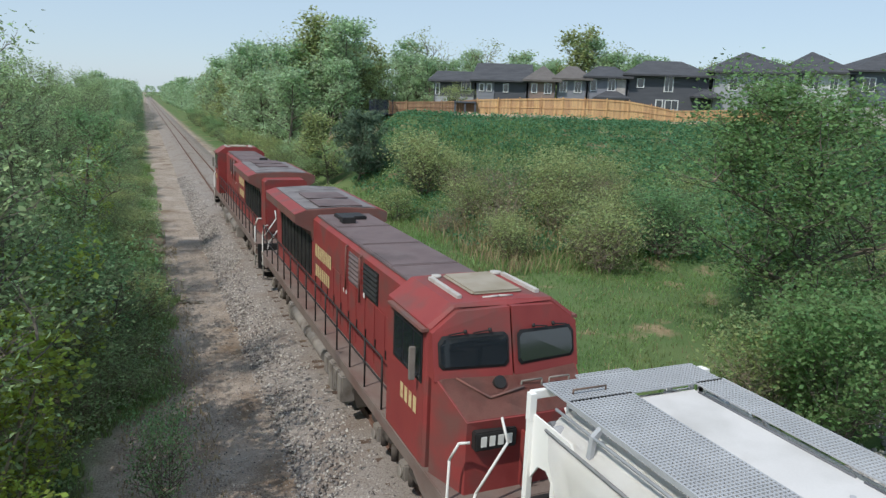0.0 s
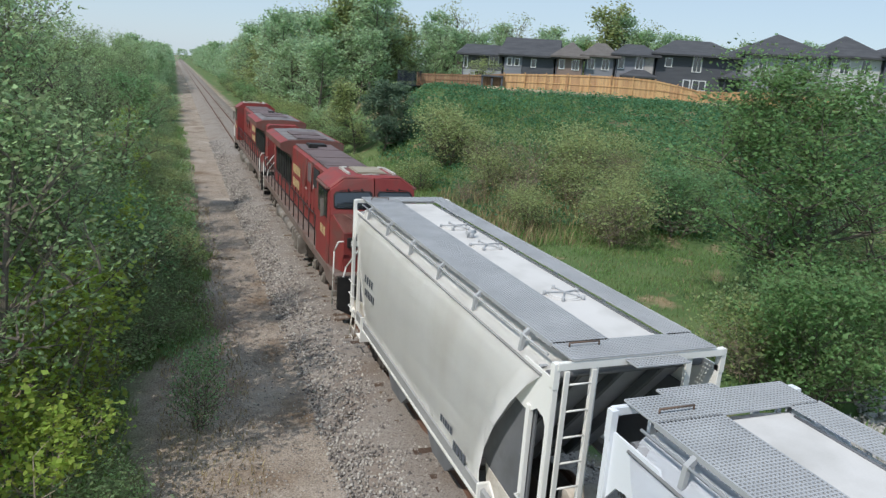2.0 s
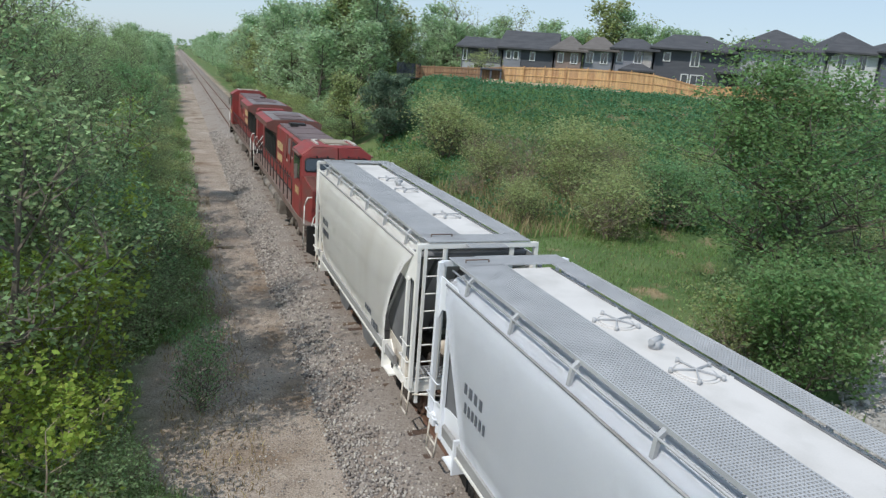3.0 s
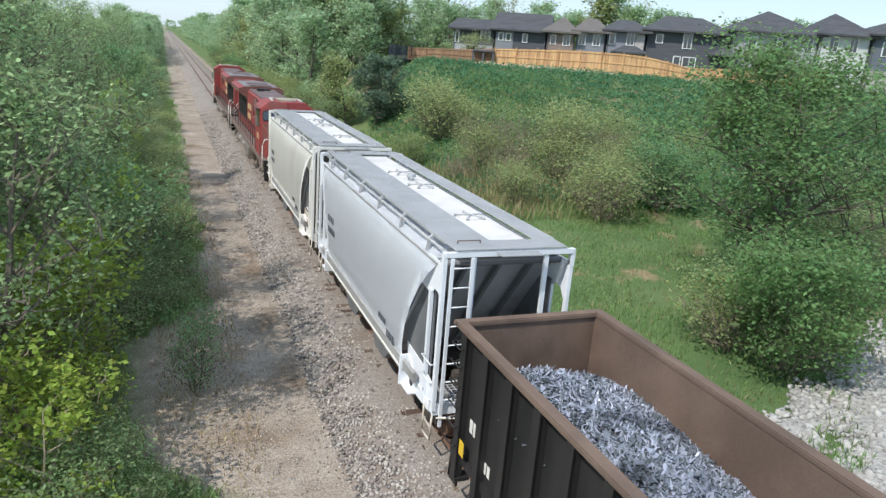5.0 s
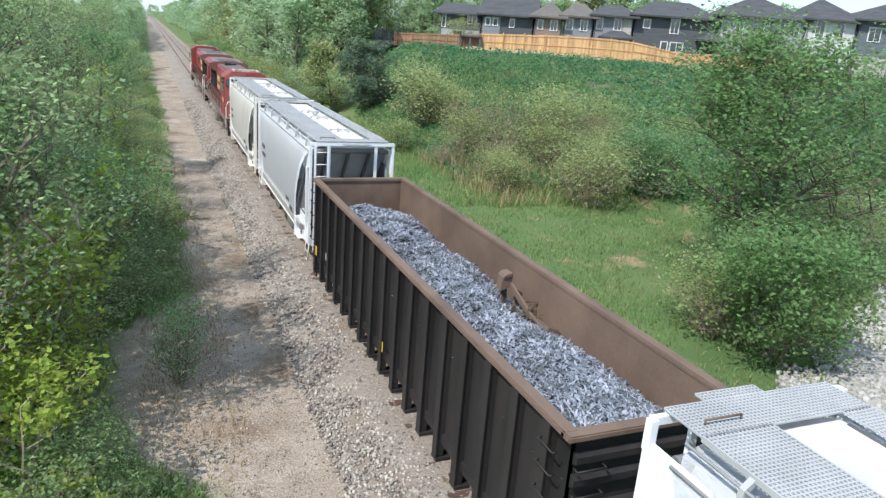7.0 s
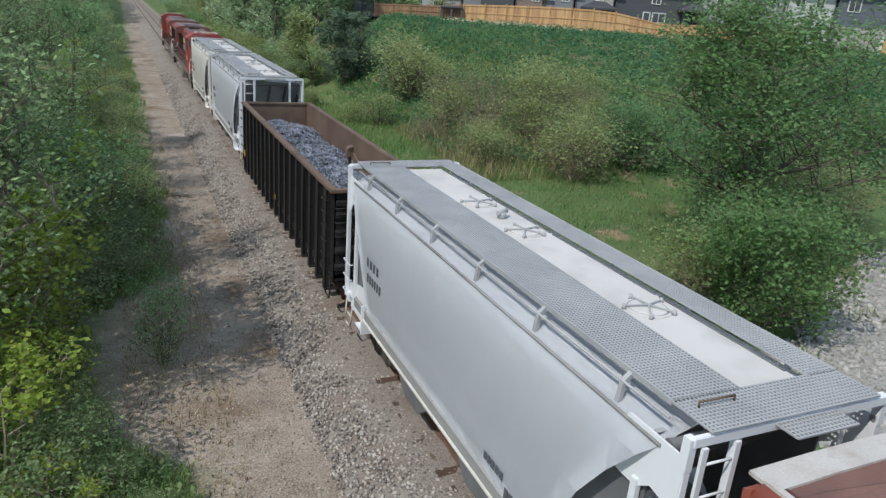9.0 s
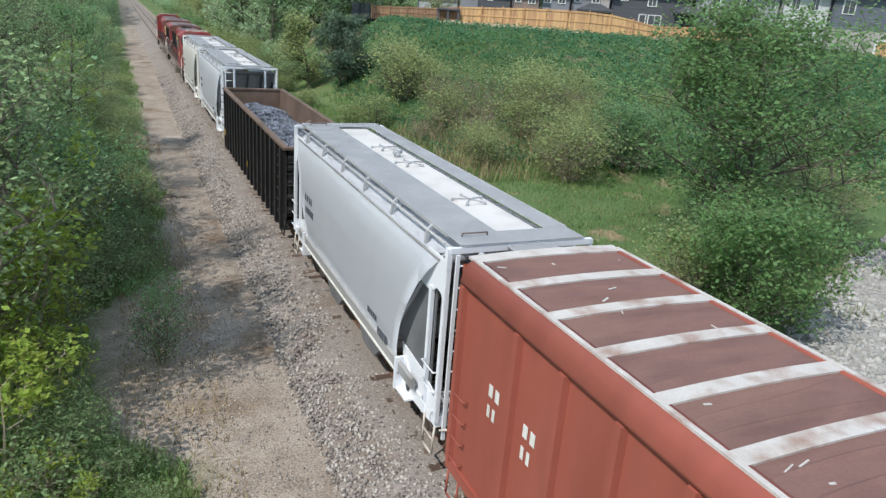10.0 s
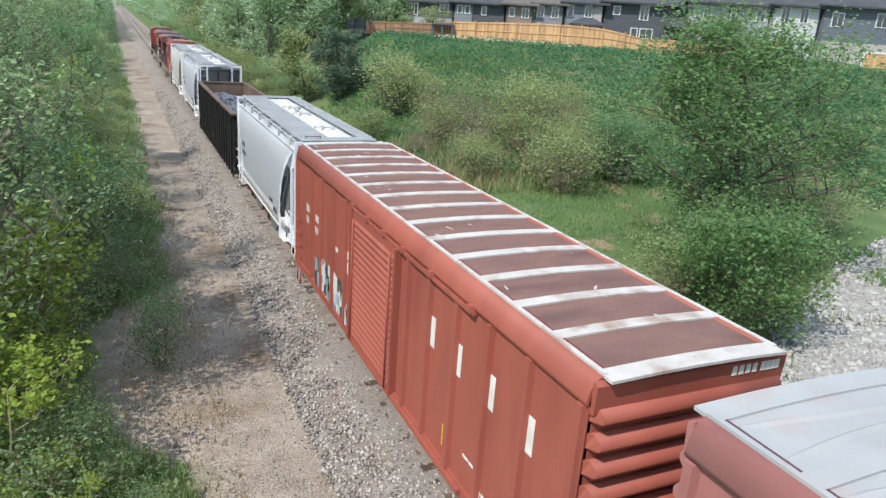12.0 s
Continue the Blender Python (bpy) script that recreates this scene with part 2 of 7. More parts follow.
def ground_material():
    """Meadow, with the tan dirt lane along the track and straw patches; the lane's edges wander."""
    m = bpy.data.materials.new("meadow and dirt lane")
    m.use_nodes = True
    n, l = m.node_tree.nodes, m.node_tree.links
    bsdf = n["Principled BSDF"]
    bsdf.inputs["Roughness"].default_value = 0.95
    bsdf.inputs["Specular IOR Level"].default_value = 0.15
    coord = n.new("ShaderNodeTexCoord").outputs["Object"]

    def noise_tex(scale, detail=8):
        t = n.new("ShaderNodeTexNoise")
        t.inputs["Scale"].default_value, t.inputs["Detail"].default_value = scale, detail
        l.new(coord, t.inputs["Vector"])
        return t.outputs["Fac"]

    def ramp(fac, stops):
        r = n.new("ShaderNodeValToRGB")
        for k, (p, c) in enumerate(stops):
            e = r.color_ramp.elements[k] if k < 2 else r.color_ramp.elements.new(p)
            e.position, e.color = p, (*c, 1)
        l.new(fac, r.inputs[0])
        return r.outputs[0]

    def math_node(op, a, b):
        q = n.new("ShaderNodeMath")
        q.operation = op
        for k, v in enumerate((a, b)):
            if isinstance(v, (int, float)):
                q.inputs[k].default_value = v
            else:
                l.new(v, q.inputs[k])
        return q.outputs[0]

    def mix(fac, a, b):
        q = n.new("ShaderNodeMixRGB")
        l.new(fac, q.inputs[0]), l.new(a, q.inputs[1]), l.new(b, q.inputs[2])
        return q.outputs[0]

    def step(v, lo, hi):
        q = n.new("ShaderNodeMapRange")
        q.interpolation_type = "SMOOTHSTEP"
        q.inputs[1].default_value, q.inputs[2].default_value = lo, hi
        l.new(v, q.inputs[0])
        return q.outputs[0]

    sep = n.new("ShaderNodeSeparateXYZ")
    l.new(coord, sep.inputs[0])
    bare = math_node("MULTIPLY", step(sep.outputs[1], 12.5, 15.0), math_node("SUBTRACT", 1.0, step(sep.outputs[1], 20.5, 24.0)))
    x = math_node("ADD", math_node("ADD", sep.outputs[0], math_node("MULTIPLY", bare, 1.9)), math_node("MULTIPLY", math_node("SUBTRACT", noise_tex(0.35), 0.5), 2.6))
    meadow = ramp(noise_tex(0.22), [(0.3, (0.078, 0.134, 0.050)), (0.7, (0.140, 0.185, 0.078)), (0.5, (0.102, 0.158, 0.061))])
    straw = ramp(noise_tex(5), [(0.3, (0.20, 0.155, 0.09)), (0.7, (0.33, 0.27, 0.17))])
    meadow = mix(step(noise_tex(0.5), 0.56, 0.68), meadow, straw)
    dirt = ramp(noise_tex(2.2, 12), [(0.3, (0.21, 0.158, 0.124)), (0.7, (0.41, 0.343, 0.286)), (0.5, (0.31, 0.248, 0.20))])
    grit = ramp(noise_tex(26, 4), [(0.38, (0.12, 0.095, 0.075)), (0.62, (0.50, 0.45, 0.39))])
    half = n.new("ShaderNodeValue")
    half.outputs[0].default_value = 0.46
    dirt = mix(half.outputs[0], dirt, grit)
    litter = ramp(noise_tex(9), [(0.35, (0.11, 0.075, 0.05)), (0.65, (0.24, 0.17, 0.115))])
    dirt = mix(step(noise_tex(0.45, 12), 0.48, 0.74), dirt, litter)
    pale = ramp(noise_tex(12), [(0.35, (0.42, 0.36, 0.31)), (0.65, (0.55, 0.49, 0.44))])
    dirt = mix(step(noise_tex(0.28, 9), 0.52, 0.80), dirt, pale)
    lane = math_node("MULTIPLY", step(x, -6.5, -4.9), math_node("SUBTRACT", 1.0, step(x, 3.2, 5.0)))
    l.new(mix(lane, meadow, dirt), bsdf.inputs["Base Color"])
    b = n.new("ShaderNodeBump")
    b.inputs["Strength"].default_value, b.inputs["Distance"].default_value = 0.9, 0.05
    l.new(noise_tex(16, 8), b.inputs["Height"])
    l.new(b.outputs[0], bsdf.inputs["Normal"])
    return m


GROUND = ground_material()


# ================= small building tools =================
def box(bm, x0, x1, y0, y1, z0, z1, bevel=0.0):
    vs = [bm.verts.new((x, y, z)) for z in (z0, z1) for y in (y0, y1) for x in (x0, x1)]
    fs = [bm.faces.new([vs[i] for i in f]) for f in ((0, 2, 3, 1), (4, 5, 7, 6), (0, 1, 5, 4), (2, 6, 7, 3), (0, 4, 6, 2), (1, 3, 7, 5))]
    if bevel:
        es = list({e for f in fs for e in f.edges})
        bmesh.ops.bevel(bm, geom=es, offset=bevel, segments=2, affect="EDGES")


def rod(bm, p, q, r, seg=8, r2=None):
    p, q = Vector(p), Vector(q)
    r2 = r if r2 is None else r2
    w = (q - p).normalized()
    u = w.orthogonal().normalized()
    v = w.cross(u)
    a, b = [], []
    for k in range(seg):
        c, s = math.cos(2 * math.pi * k / seg), math.sin(2 * math.pi * k / seg)
        a.append(bm.verts.new(p + (u * c + v * s) * r))
        b.append(bm.verts.new(q + (u * c + v * s) * r2))
    for k in range(seg):
        bm.faces.new((a[k], a[(k + 1) % seg], b[(k + 1) % seg], b[k])).smooth = seg > 5
    bm.faces.new(a[::-1]), bm.faces.new(b)


def bent(bm, pts, r, seg=6):
    for p, q in zip(pts, pts[1:]):
        rod(bm, p, q, r, seg)


def prism(bm, outline, y0, y1, axis="y", smooth=False):
    """An outline of (a, b) drawn out between y0 and y1: (x, z) along y, or (y, z) along x."""
    def at(a, b, c):
        return (a, c, b) if axis == "y" else (c, a, b)
    n = len(outline)
    v0 = [bm.verts.new(at(a, b, y0)) for a, b in outline]
    v1 = [bm.verts.new(at(a, b, y1)) for a, b in outline]
    for k in range(n):
        bm.faces.new((v0[k], v0[(k + 1) % n], v1[(k + 1) % n], v1[k])).smooth = smooth
    bm.faces.new(v0[::-1]), bm.faces.new(v1)


def part(name, bm, mat, parent=None, label="", kind="", sharp=35):
    bmesh.ops.recalc_face_normals(bm, faces=bm.faces)
    me = bpy.data.meshes.new(name)
    bm.to_mesh(me)
    bm.free()
    me.materials.append(mat)
    ob = new(name, me)
    if parent:
        ob.parent = parent
    return tagged(ob, label, kind=kind)


def mesh_object(name, verts, faces, mat, parent=None, smooth=False):
    me = bpy.data.meshes.new(name)
    me.from_pydata(verts, [], faces)
    me.materials.append(mat)
    if smooth:
        me.polygons.foreach_set("use_smooth", [True] * len(me.polygons))
    ob = new(name, me)
    if parent:
        ob.parent = parent
    return ob


def thing(name, label, category, group=""):
    return tagged(new(name), label, category, group)


def B():
    return bmesh.new()


# ================= ground =================
def smooth01(v):
    v = max(0.0, min(1.0, v))
    return v * v * (3 - 2 * v)


def ground_z(x, y):
    """Flat along the track; to the right the field climbs to the houses, to the far right the bridge bank."""
    z = -0.62 + 0.05 * noise.noise(Vector((x * 0.3, y * 0.3, 0))) * (1 - 0.8 * smooth01((y - 30) / 15))
    u = (x - 36) * -0.519 + (y - 68) * -0.855          # metres short of the fence line
    rise = smooth01((40 - u) / 42)
    z += 7.7 * rise * smooth01((x - 9) / 12) * (1 - 0.75 * smooth01((y - 84) / 60))
    if x > 3.5:
        z += 0.16 * noise.noise(Vector((x * 0.21, y * 0.21, 3))) * smooth01((x - 3.5) / 4)
        z += 0.9 * smooth01((x - 9) / 14) * smooth01((22 - y) / 12)
    if x < -6:
        z += 0.25 * noise.noise(Vector((x * 0.2, y * 0.2, 7))) * smooth01((-6 - x) / 4) - 0.5 * smooth01((-8 - x) / 12)
    if -7 < x < -2.5 and y < 40:
        z += 0.05 * noise.noise(Vector((x * 1.3, y * 0.9, 5))) * smooth01((x + 7) / 1.5) * smooth01((-2.5 - x) / 1.0) * smooth01((40 - y) / 12)
    return z


def axis_steps(marks):
    out = []
    for a, b, n in marks:
        out += [a + (b - a) * k / n for k in range(n)]
    return out + [marks[-1][1]]


def build_ground():
    xs = axis_steps([(-2500, -200, 8), (-200, -40, 12), (-40, -10, 20), (-10, 14, 60), (14, 80, 50), (80, 200, 15), (200, 2500, 8)])
    ys = axis_steps([(-300, -20, 8), (-20, 2, 12), (2, 40, 90), (40, 100, 70), (100, 300, 40), (300, 3500, 16)])
    verts = [(x, y, ground_z(x, y)) for y in ys for x in xs]
    w = len(xs)
    faces = [(j * w + i, j * w + i + 1, j * w + w + i + 1, j * w + w + i) for j in range(len(ys) - 1) for i in range(w - 1)]
    ob = mesh_object("ground", verts, faces, GROUND, smooth=True)
    tagged(ob, "green meadow ground with a tan dirt lane beside the track", "ground", kind="structure")


build_ground()


def build_track():
    track = tagged(new("railway_track"), "single railway track of rusty rails on weathered wooden sleepers in crushed stone", "track", kind="structure")
    rng = random.Random(5)
    bm = B()
    ys = axis_steps([(-60, 0, 20), (0, 60, 160), (60, 200, 90), (200, 1600, 60)])
    prof = [(-3.2, -0.70), (-2.75, -0.52), (-2.2, -0.36), (-1.75, -0.19), (-0.95, -0.16), (0.95, -0.16), (1.75, -0.19), (2.3, -0.38), (3.1, -0.66), (3.5, -0.72)]
    rows = []
    for y in ys:
        rows.append([bm.verts.new((x + 0.16 * noise.noise(Vector((y * 0.6, k * 3.1, 0))), y, z + 0.035 * noise.noise(Vector((x * 2, y * 1.7, 1))))) for k, (x, z) in enumerate(prof)])
    for a, b in zip(rows, rows[1:]):
        for k in range(len(prof) - 1):
            bm.faces.new((a[k], a[k + 1], b[k + 1], b[k])).smooth = True
    part("ballast_bed", bm, BALLAST, track, "grey crushed stone ballast shoulder")
    for x in (-0.755, 0.755):
        bm = B()
        prism(bm, [(x - 0.07, -0.17), (x + 0.07, -0.17), (x + 0.07, -0.155), (x + 0.012, -0.13), (x + 0.012, -0.045), (x + 0.036, -0.035), (x + 0.036, 0),
                   (x - 0.036, 0), (x - 0.036, -0.035), (x - 0.012, -0.045), (x - 0.012, -0.13), (x - 0.07, -0.155)], -60, 1600)
        part("rail", bm, RAIL, track)
    bm = B()
    box(bm, -1.3, 1.3, -0.115, 0.115, -0.33, -0.172, 0.012)
    tie = part("sleeper", bm, TIE, track)
    tie.location.y = 4.0
    for k in range(1, 290):
        o = tie.copy()
        scene.collection.objects.link(o)
        o.location = (rng.uniform(-0.06, 0.06), 4.0 + 0.52 * k, rng.uniform(-0.01, 0.01))
        o.rotation_euler = (0, 0, rng.uniform(-0.02, 0.02))
    return track


TRACK = build_track()


# ================= rolling stock =================
# Every car stands with its middle at the origin, rails at z = 0, and is set along the train by its own place.
CARS = []          # (car, place along the train)
WHEELS = []        # (wheelset, place along the car, radius)


def wheelset_mesh(radius):
    bm = B()
    for s in (-1, 1):
        rod(bm, (s * 0.70, 0, 0), (s * 0.745, 0, 0), radius + 0.025, 20)
        rod(bm, (s * 0.745, 0, 0), (s * 0.845, 0, 0), radius, 20)
        rod(bm, (s * 0.845, 0, 0), (s * 0.86, 0, 0), radius * 0.45, 12)
        for k in range(5):
            a = 2 * math.pi * k / 5
            c, d = math.cos(a) * radius * 0.68, math.sin(a) * radius * 0.68
            rod(bm, (s * 0.84, c, d), (s * 0.852, c, d), radius * 0.14, 6)
    rod(bm, (-0.95, 0, 0), (0.95, 0, 0), 0.085, 10)
    return bm


def freight_truck(car, y):
    """A two-axle truck: cast side frames, bolster, springs and wheelsets."""
    bm = B()
    box(bm, -1.15, 1.15, -0.22, 0.22, 0.42, 0.72, 0.03)
    truck = part("truck", bm, UNDER, car, "dusty two-axle freight truck")
    truck.location.y = y
    for s in (-1, 1):
        bm = B()
        x0, x1 = (0.93, 1.10) if s > 0 else (-1.10, -0.93)
        prism(bm, [(-1.12, 0.36), (-1.12, 0.58), (-0.72, 0.66), (-0.42, 0.84), (0.42, 0.84), (0.72, 0.66), (1.12, 0.58), (1.12, 0.36), (0.78, 0.34),
                   (0.45, 0.22), (-0.45, 0.22), (-0.78, 0.34)], x0, x1, axis="x")
        box(bm, x0 - 0.02, x1 + 0.02, -0.22, 0.22, 0.26, 0.62, 0.02)
        part("side_frame", bm, UNDER, truck)
        for a in (-0.13, 0, 0.13):
            bm = B()
            rod(bm, (s * 1.12, a, 0.27), (s * 1.12, a, 0.58), 0.055, 8)
            part("spring", bm, BLACK, truck)
        for a in (-0.89, 0.89):
            bm = B()
            rod(bm, (s * 1.0, a, 0.46), (s * 1.2, a, 0.46), 0.12, 12)
            rod(bm, (s * 1.2, a, 0.46), (s * 1.23, a, 0.46), 0.075, 8)
            part("bearing_cap", bm, UNDER, truck)
    for a in (-0.89, 0.89):
        w = part("wheelset", wheelset_mesh(0.457), RAIL, truck, "brown steel wheelset")
        w.location = (0, a, 0.457)
        w["radius"] = 0.457


def resize(car, wide, high):
    """Brings a car body built on drawing sizes to its true width and height; couplers and hoses keep theirs."""
    for o in car.children_recursive:
        if o.type == "MESH" and not o.name.startswith(("coupler", "air_hose", "brake_hoses")):
            x0, z0 = o.location.x, o.location.z
            for v in o.data.vertices:
                v.co.x, v.co.z = (v.co.x + x0) * wide - x0 * wide, high(v.co.z + z0) - high(z0)
            o.location.x, o.location.z = x0 * wide, high(z0)


def coupler(car, y, s):
    bm = B()
    box(bm, -0.09, 0.09, min(y, y + s * 0.45), max(y, y + s * 0.45), 0.78, 0.98, 0.02)
    prism(bm, [(-0.17, 0.72), (0.17, 0.72), (0.2, 0.86), (0.17, 1.02), (-0.17, 1.02), (-0.2, 0.86)], *sorted((y + s * 0.42, y + s * 0.62)))
    part("coupler", bm, UNDER, car, "rusty knuckle coupler")
    bm = B()
    bent(bm, [(0.35, y, 0.78), (0.32, y + s * 0.25, 0.5), (0.18, y + s * 0.5, 0.42), (0.08, y + s * 0.62, 0.6)], 0.03, 6)
    part("air_hose", bm, BLACK, car)


def ladder(car, x0, x1, y, z0, z1, steps, mat, name="ladder"):
    bm = B()
    for x in (x0, x1):
        box(bm, x - 0.035, x + 0.035, y - 0.02, y + 0.02, z0, z1)
    lad = part(name, bm, mat, car)
    for k in range(steps):
        z = z0 + (z1 - z0) * (k + 0.5) / steps
        bm = B()
        rod(bm, (x0, y, z), (x1, y, z), 0.016, 6)
        part("rung", bm, mat, lad)


def side_rungs(car, x, y0, y1, zs, mat):
    for z in zs:
        bm = B()
        bent(bm, [(x, y0, z), (x - 0.07 if x < 0 else x + 0.07, y0, z), (x - 0.07 if x < 0 else x + 0.07, y1, z), (x, y1, z)], 0.014, 6)
        part("grab_iron", bm, mat, car)


def grating(name, parent, x0, x1, y0, y1, z, pitch, mat, along="y"):
    """An open bar grating with real holes."""
    bm = B()
    nx, ny = max(2, round((x1 - x0) / pitch)), max(2, round((y1 - y0) / pitch))
    t = 0.011
    for k in range(nx + 1):
        x = x0 + (x1 - x0) * k / nx
        box(bm, x - t, x + t, y0, y1, z - 0.02, z)
    for k in range(ny + 1):
        y = y0 + (y1 - y0) * k / ny
        box(bm, x0, x1, y - t, y + t, z - 0.017, z + 0.003)
    return part(name, bm, mat, parent)


def bars(car, name, x, y, z, widths, h, mat, face=-1, gap=0.04, bold=True):
    """A row of plain upright bars that stands for a line of writing on a car's side; the line runs towards -y on the left side."""
    for w in widths:
        bm = B()
        x0, x1 = sorted((x, x + face * 0.006))
        box(bm, x0, x1, y - w, y, z, z + h)
        part(name, bm, mat, car)
        y -= w + gap


# ---------- covered hopper ----------
SLOPE_PALE = material("dusty pale slope sheet paint", [(0.36, 0.37, 0.39), (0.44, 0.45, 0.47)], 1.1, rough=0.7, stain=((0.25, 0.25, 0.25), 2.0, 0.5))
END_DIRT = material("dirty white end paint", [(0.55, 0.50, 0.43), (0.64, 0.60, 0.54), (0.42, 0.36, 0.29)], 2.2, rough=0.75, stain=((0.24, 0.17, 0.12), 2.6, 0.7))


def hopper_car(paint, label):
    car = thing("covered_hopper_car", label, "hopper car", "cars of the train")
    H = 6.05                                  # half length of the roof
    # curved body sides: rounded shoulder, bulging side, tucked-in bottom; the ends are cut in a sweeping curve
    prof = [(0.0, 4.47), (0.55, 4.46), (0.95, 4.42), (1.22, 4.34), (1.42, 4.20), (1.53, 3.95), (1.59, 3.5), (1.61, 2.9), (1.60, 2.3), (1.56, 1.75), (1.50, 1.30)]

    def inset(z):
        t = max(0.0, min(1.0, (4.25 - z) / 2.95))
        return 0.42 + 1.62 * (1 - (1 - t) ** 1.7)

    bm = B()
    cuts = [-1.0 + k / 12 for k in range(25)]
    full = [(-x, z) for x, z in prof[::-1]] + prof[1:]
    rows = [[bm.verts.new((x, c * (H - inset(z)), z)) for c in cuts] for x, z in full]
    for a, b in zip(rows, rows[1:]):
        for k in range(len(cuts) - 1):
            bm.faces.new((a[k], a[k + 1], b[k + 1], b[k])).smooth = True
    bmesh.ops.solidify(bm, geom=bm.faces[:], thickness=0.03)
    body = part("body", bm, paint, car, "smooth curved body sides")
    for s in (-1, 1):                          # seam rib at the shoulder
        bm = B()
        rod(bm, (s * 1.44, -H + 0.45, 4.21), (s * 1.44, H - 0.45, 4.21), 0.022, 6)
        part("shoulder_seam", bm, SILL, car)
        bm = B()                               # side sill
        prism(bm, [(s * 1.50, 1.50), (s * 1.56, 1.46), (s * 1.55, 1.24), (s * 1.46, 1.24), (s * 1.46, 1.42)], -H + 1.1, H - 1.1)
        part("side_sill", bm, SILL, car, "dusty grey side sill")
        bm = B()
        box(bm, s * 1.53 - 0.05, s * 1.53 + 0.05, -H + 1.85, H - 1.85, 1.18, 1.24, 0.01)
        part("lower_sill", bm, WHITE, car)
    for e in (-1, 1):
        # slope sheet under the end, with stiffeners in a grey darkened for shade
        bm = B()
        pts = [(e * (H - 0.55), 4.3), (e * (H - 0.62), 4.3), (e * (H - 3.3), 1.05), (e * (H - 3.2), 1.05)]
        prism(bm, pts, -1.40, 1.40, axis="x")
        part("slope_sheet", bm, SLOPE_PALE, car, "pale dark grey of shaded sheets and end gear in the shade of the roof boards")
        bm = B()
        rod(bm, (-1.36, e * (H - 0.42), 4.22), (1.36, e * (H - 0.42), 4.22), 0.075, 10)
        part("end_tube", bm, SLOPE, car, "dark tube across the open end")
        for x in (-0.75, 0, 0.75):
            bm = B()
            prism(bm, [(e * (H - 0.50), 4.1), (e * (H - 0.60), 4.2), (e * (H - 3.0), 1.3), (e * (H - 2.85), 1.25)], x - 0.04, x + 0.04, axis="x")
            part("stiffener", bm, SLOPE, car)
        # end sill, platform and centre sill
        bm = B()
        box(bm, -1.45, 1.45, e * (H - 0.18) - 0.12, e * (H - 0.18) + 0.12, 0.98, 1.26, 0.02)
        part("end_sill", bm, paint, car)
        bm = B()
        prism(bm, [(e * (H - 0.1), 1.26), (e * (H - 3.1), 1.26), (e * (H - 3.1), 0.75), (e * (H - 0.1), 0.82)], -0.28, 0.28, axis="x")
        part("centre_sill", bm, UNDER, car)
        grating("end_platform", car, -1.35, 1.35, min(e * (H - 0.08), e * (H - 0.75)), max(e * (H - 0.08), e * (H - 0.75)), 1.3, 0.12, GALV)
        for s in (-1, 1):
            bm = B()                            # corner post with flanged top, and the inner post
            box(bm, s * 1.44 - 0.05, s * 1.44 + 0.05, e * (H - 0.08) - 0.05, e * (H - 0.08) + 0.05, 1.1, 4.2, 0.012)
            prism(bm, [(e * (H - 0.02), 4.56), (e * (H - 0.13), 4.56), (e * (H - 0.13), 4.18), (e * (H - 0.02), 4.18)], min(s * 1.40, s * 1.49), max(s * 1.40, s * 1.49), axis="x")
            part("corner_post", bm, paint, car)
            bm = B()                            # white gusset under the shoulder
            prism(bm, [(e * (H - 0.05), 4.28), (e * (H - 1.0), 4.28), (e * (H - 1.5), 3.56), (e * (H - 0.98), 3.5), (e * (H - 0.72), 3.5), (e * (H - 0.5), 3.66), (e * (H - 0.3), 3.62), (e * (H - 0.14), 3.4), (e * (H - 0.05), 3.2)],
                  min(s * 1.40, s * 1.43), max(s * 1.40, s * 1.43), axis="x")
            part("end_plate", bm, paint, car)
            bm = B()
            box(bm, s * 1.42 - 0.045, s * 1.42 + 0.045, e * (H - 0.72) - 0.05, e * (H - 0.72) + 0.05, 0.95, 3.62, 0.01)
            part("side_post", bm, paint, car)
            bm = B()                            # web set in behind the swept cut, the overhang's shade painted dark grey
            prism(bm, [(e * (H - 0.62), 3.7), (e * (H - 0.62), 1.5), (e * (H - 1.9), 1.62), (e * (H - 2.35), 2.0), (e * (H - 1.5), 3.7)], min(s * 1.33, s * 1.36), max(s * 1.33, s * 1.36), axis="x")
            part("end_web", bm, SLOPE, car, "end web behind the side's cut, its shade painted as dark grey")
            bm = B()                            # pale foot plate below the web
            prism(bm, [(e * (H - 0.1), 1.5), (e * (H - 0.1), 1.12), (e * (H - 1.9), 1.12), (e * (H - 2.1), 1.8), (e * (H - 1.0), 1.72)], min(s * 1.365, s * 1.385), max(s * 1.365, s * 1.385), axis="x")
            part("foot_plate", bm, END_DIRT if paint is HOPPER_CREAM else paint, car)
            bm = B()                            # jacking bracket at the end of the sill: cross plate, tapering web, lip and hole
            y = e * (H - 1.85)
            y0, y1 = sorted((y, y - e * 0.06))
            box(bm, min(s * 1.34, s * 1.62), max(s * 1.34, s * 1.62), y0, y1, 0.84, 1.58, 0.01)
            prism(bm, [(y, 1.58), (y, 0.9), (y + e * 0.55, 0.88), (y + e * 1.45, 0.92), (y + e * 1.45, 1.1), (y + e * 0.45, 1.22)], min(s * 1.38, s * 1.42), max(s * 1.38, s * 1.42), axis="x")
            box(bm, min(s * 1.38, s * 1.58), max(s * 1.38, s * 1.58), min(y, y + e * 0.55), max(y, y + e * 0.55), 0.85, 0.89)
            bracket = part("jacking_bracket", bm, paint, car)
            bm = B()
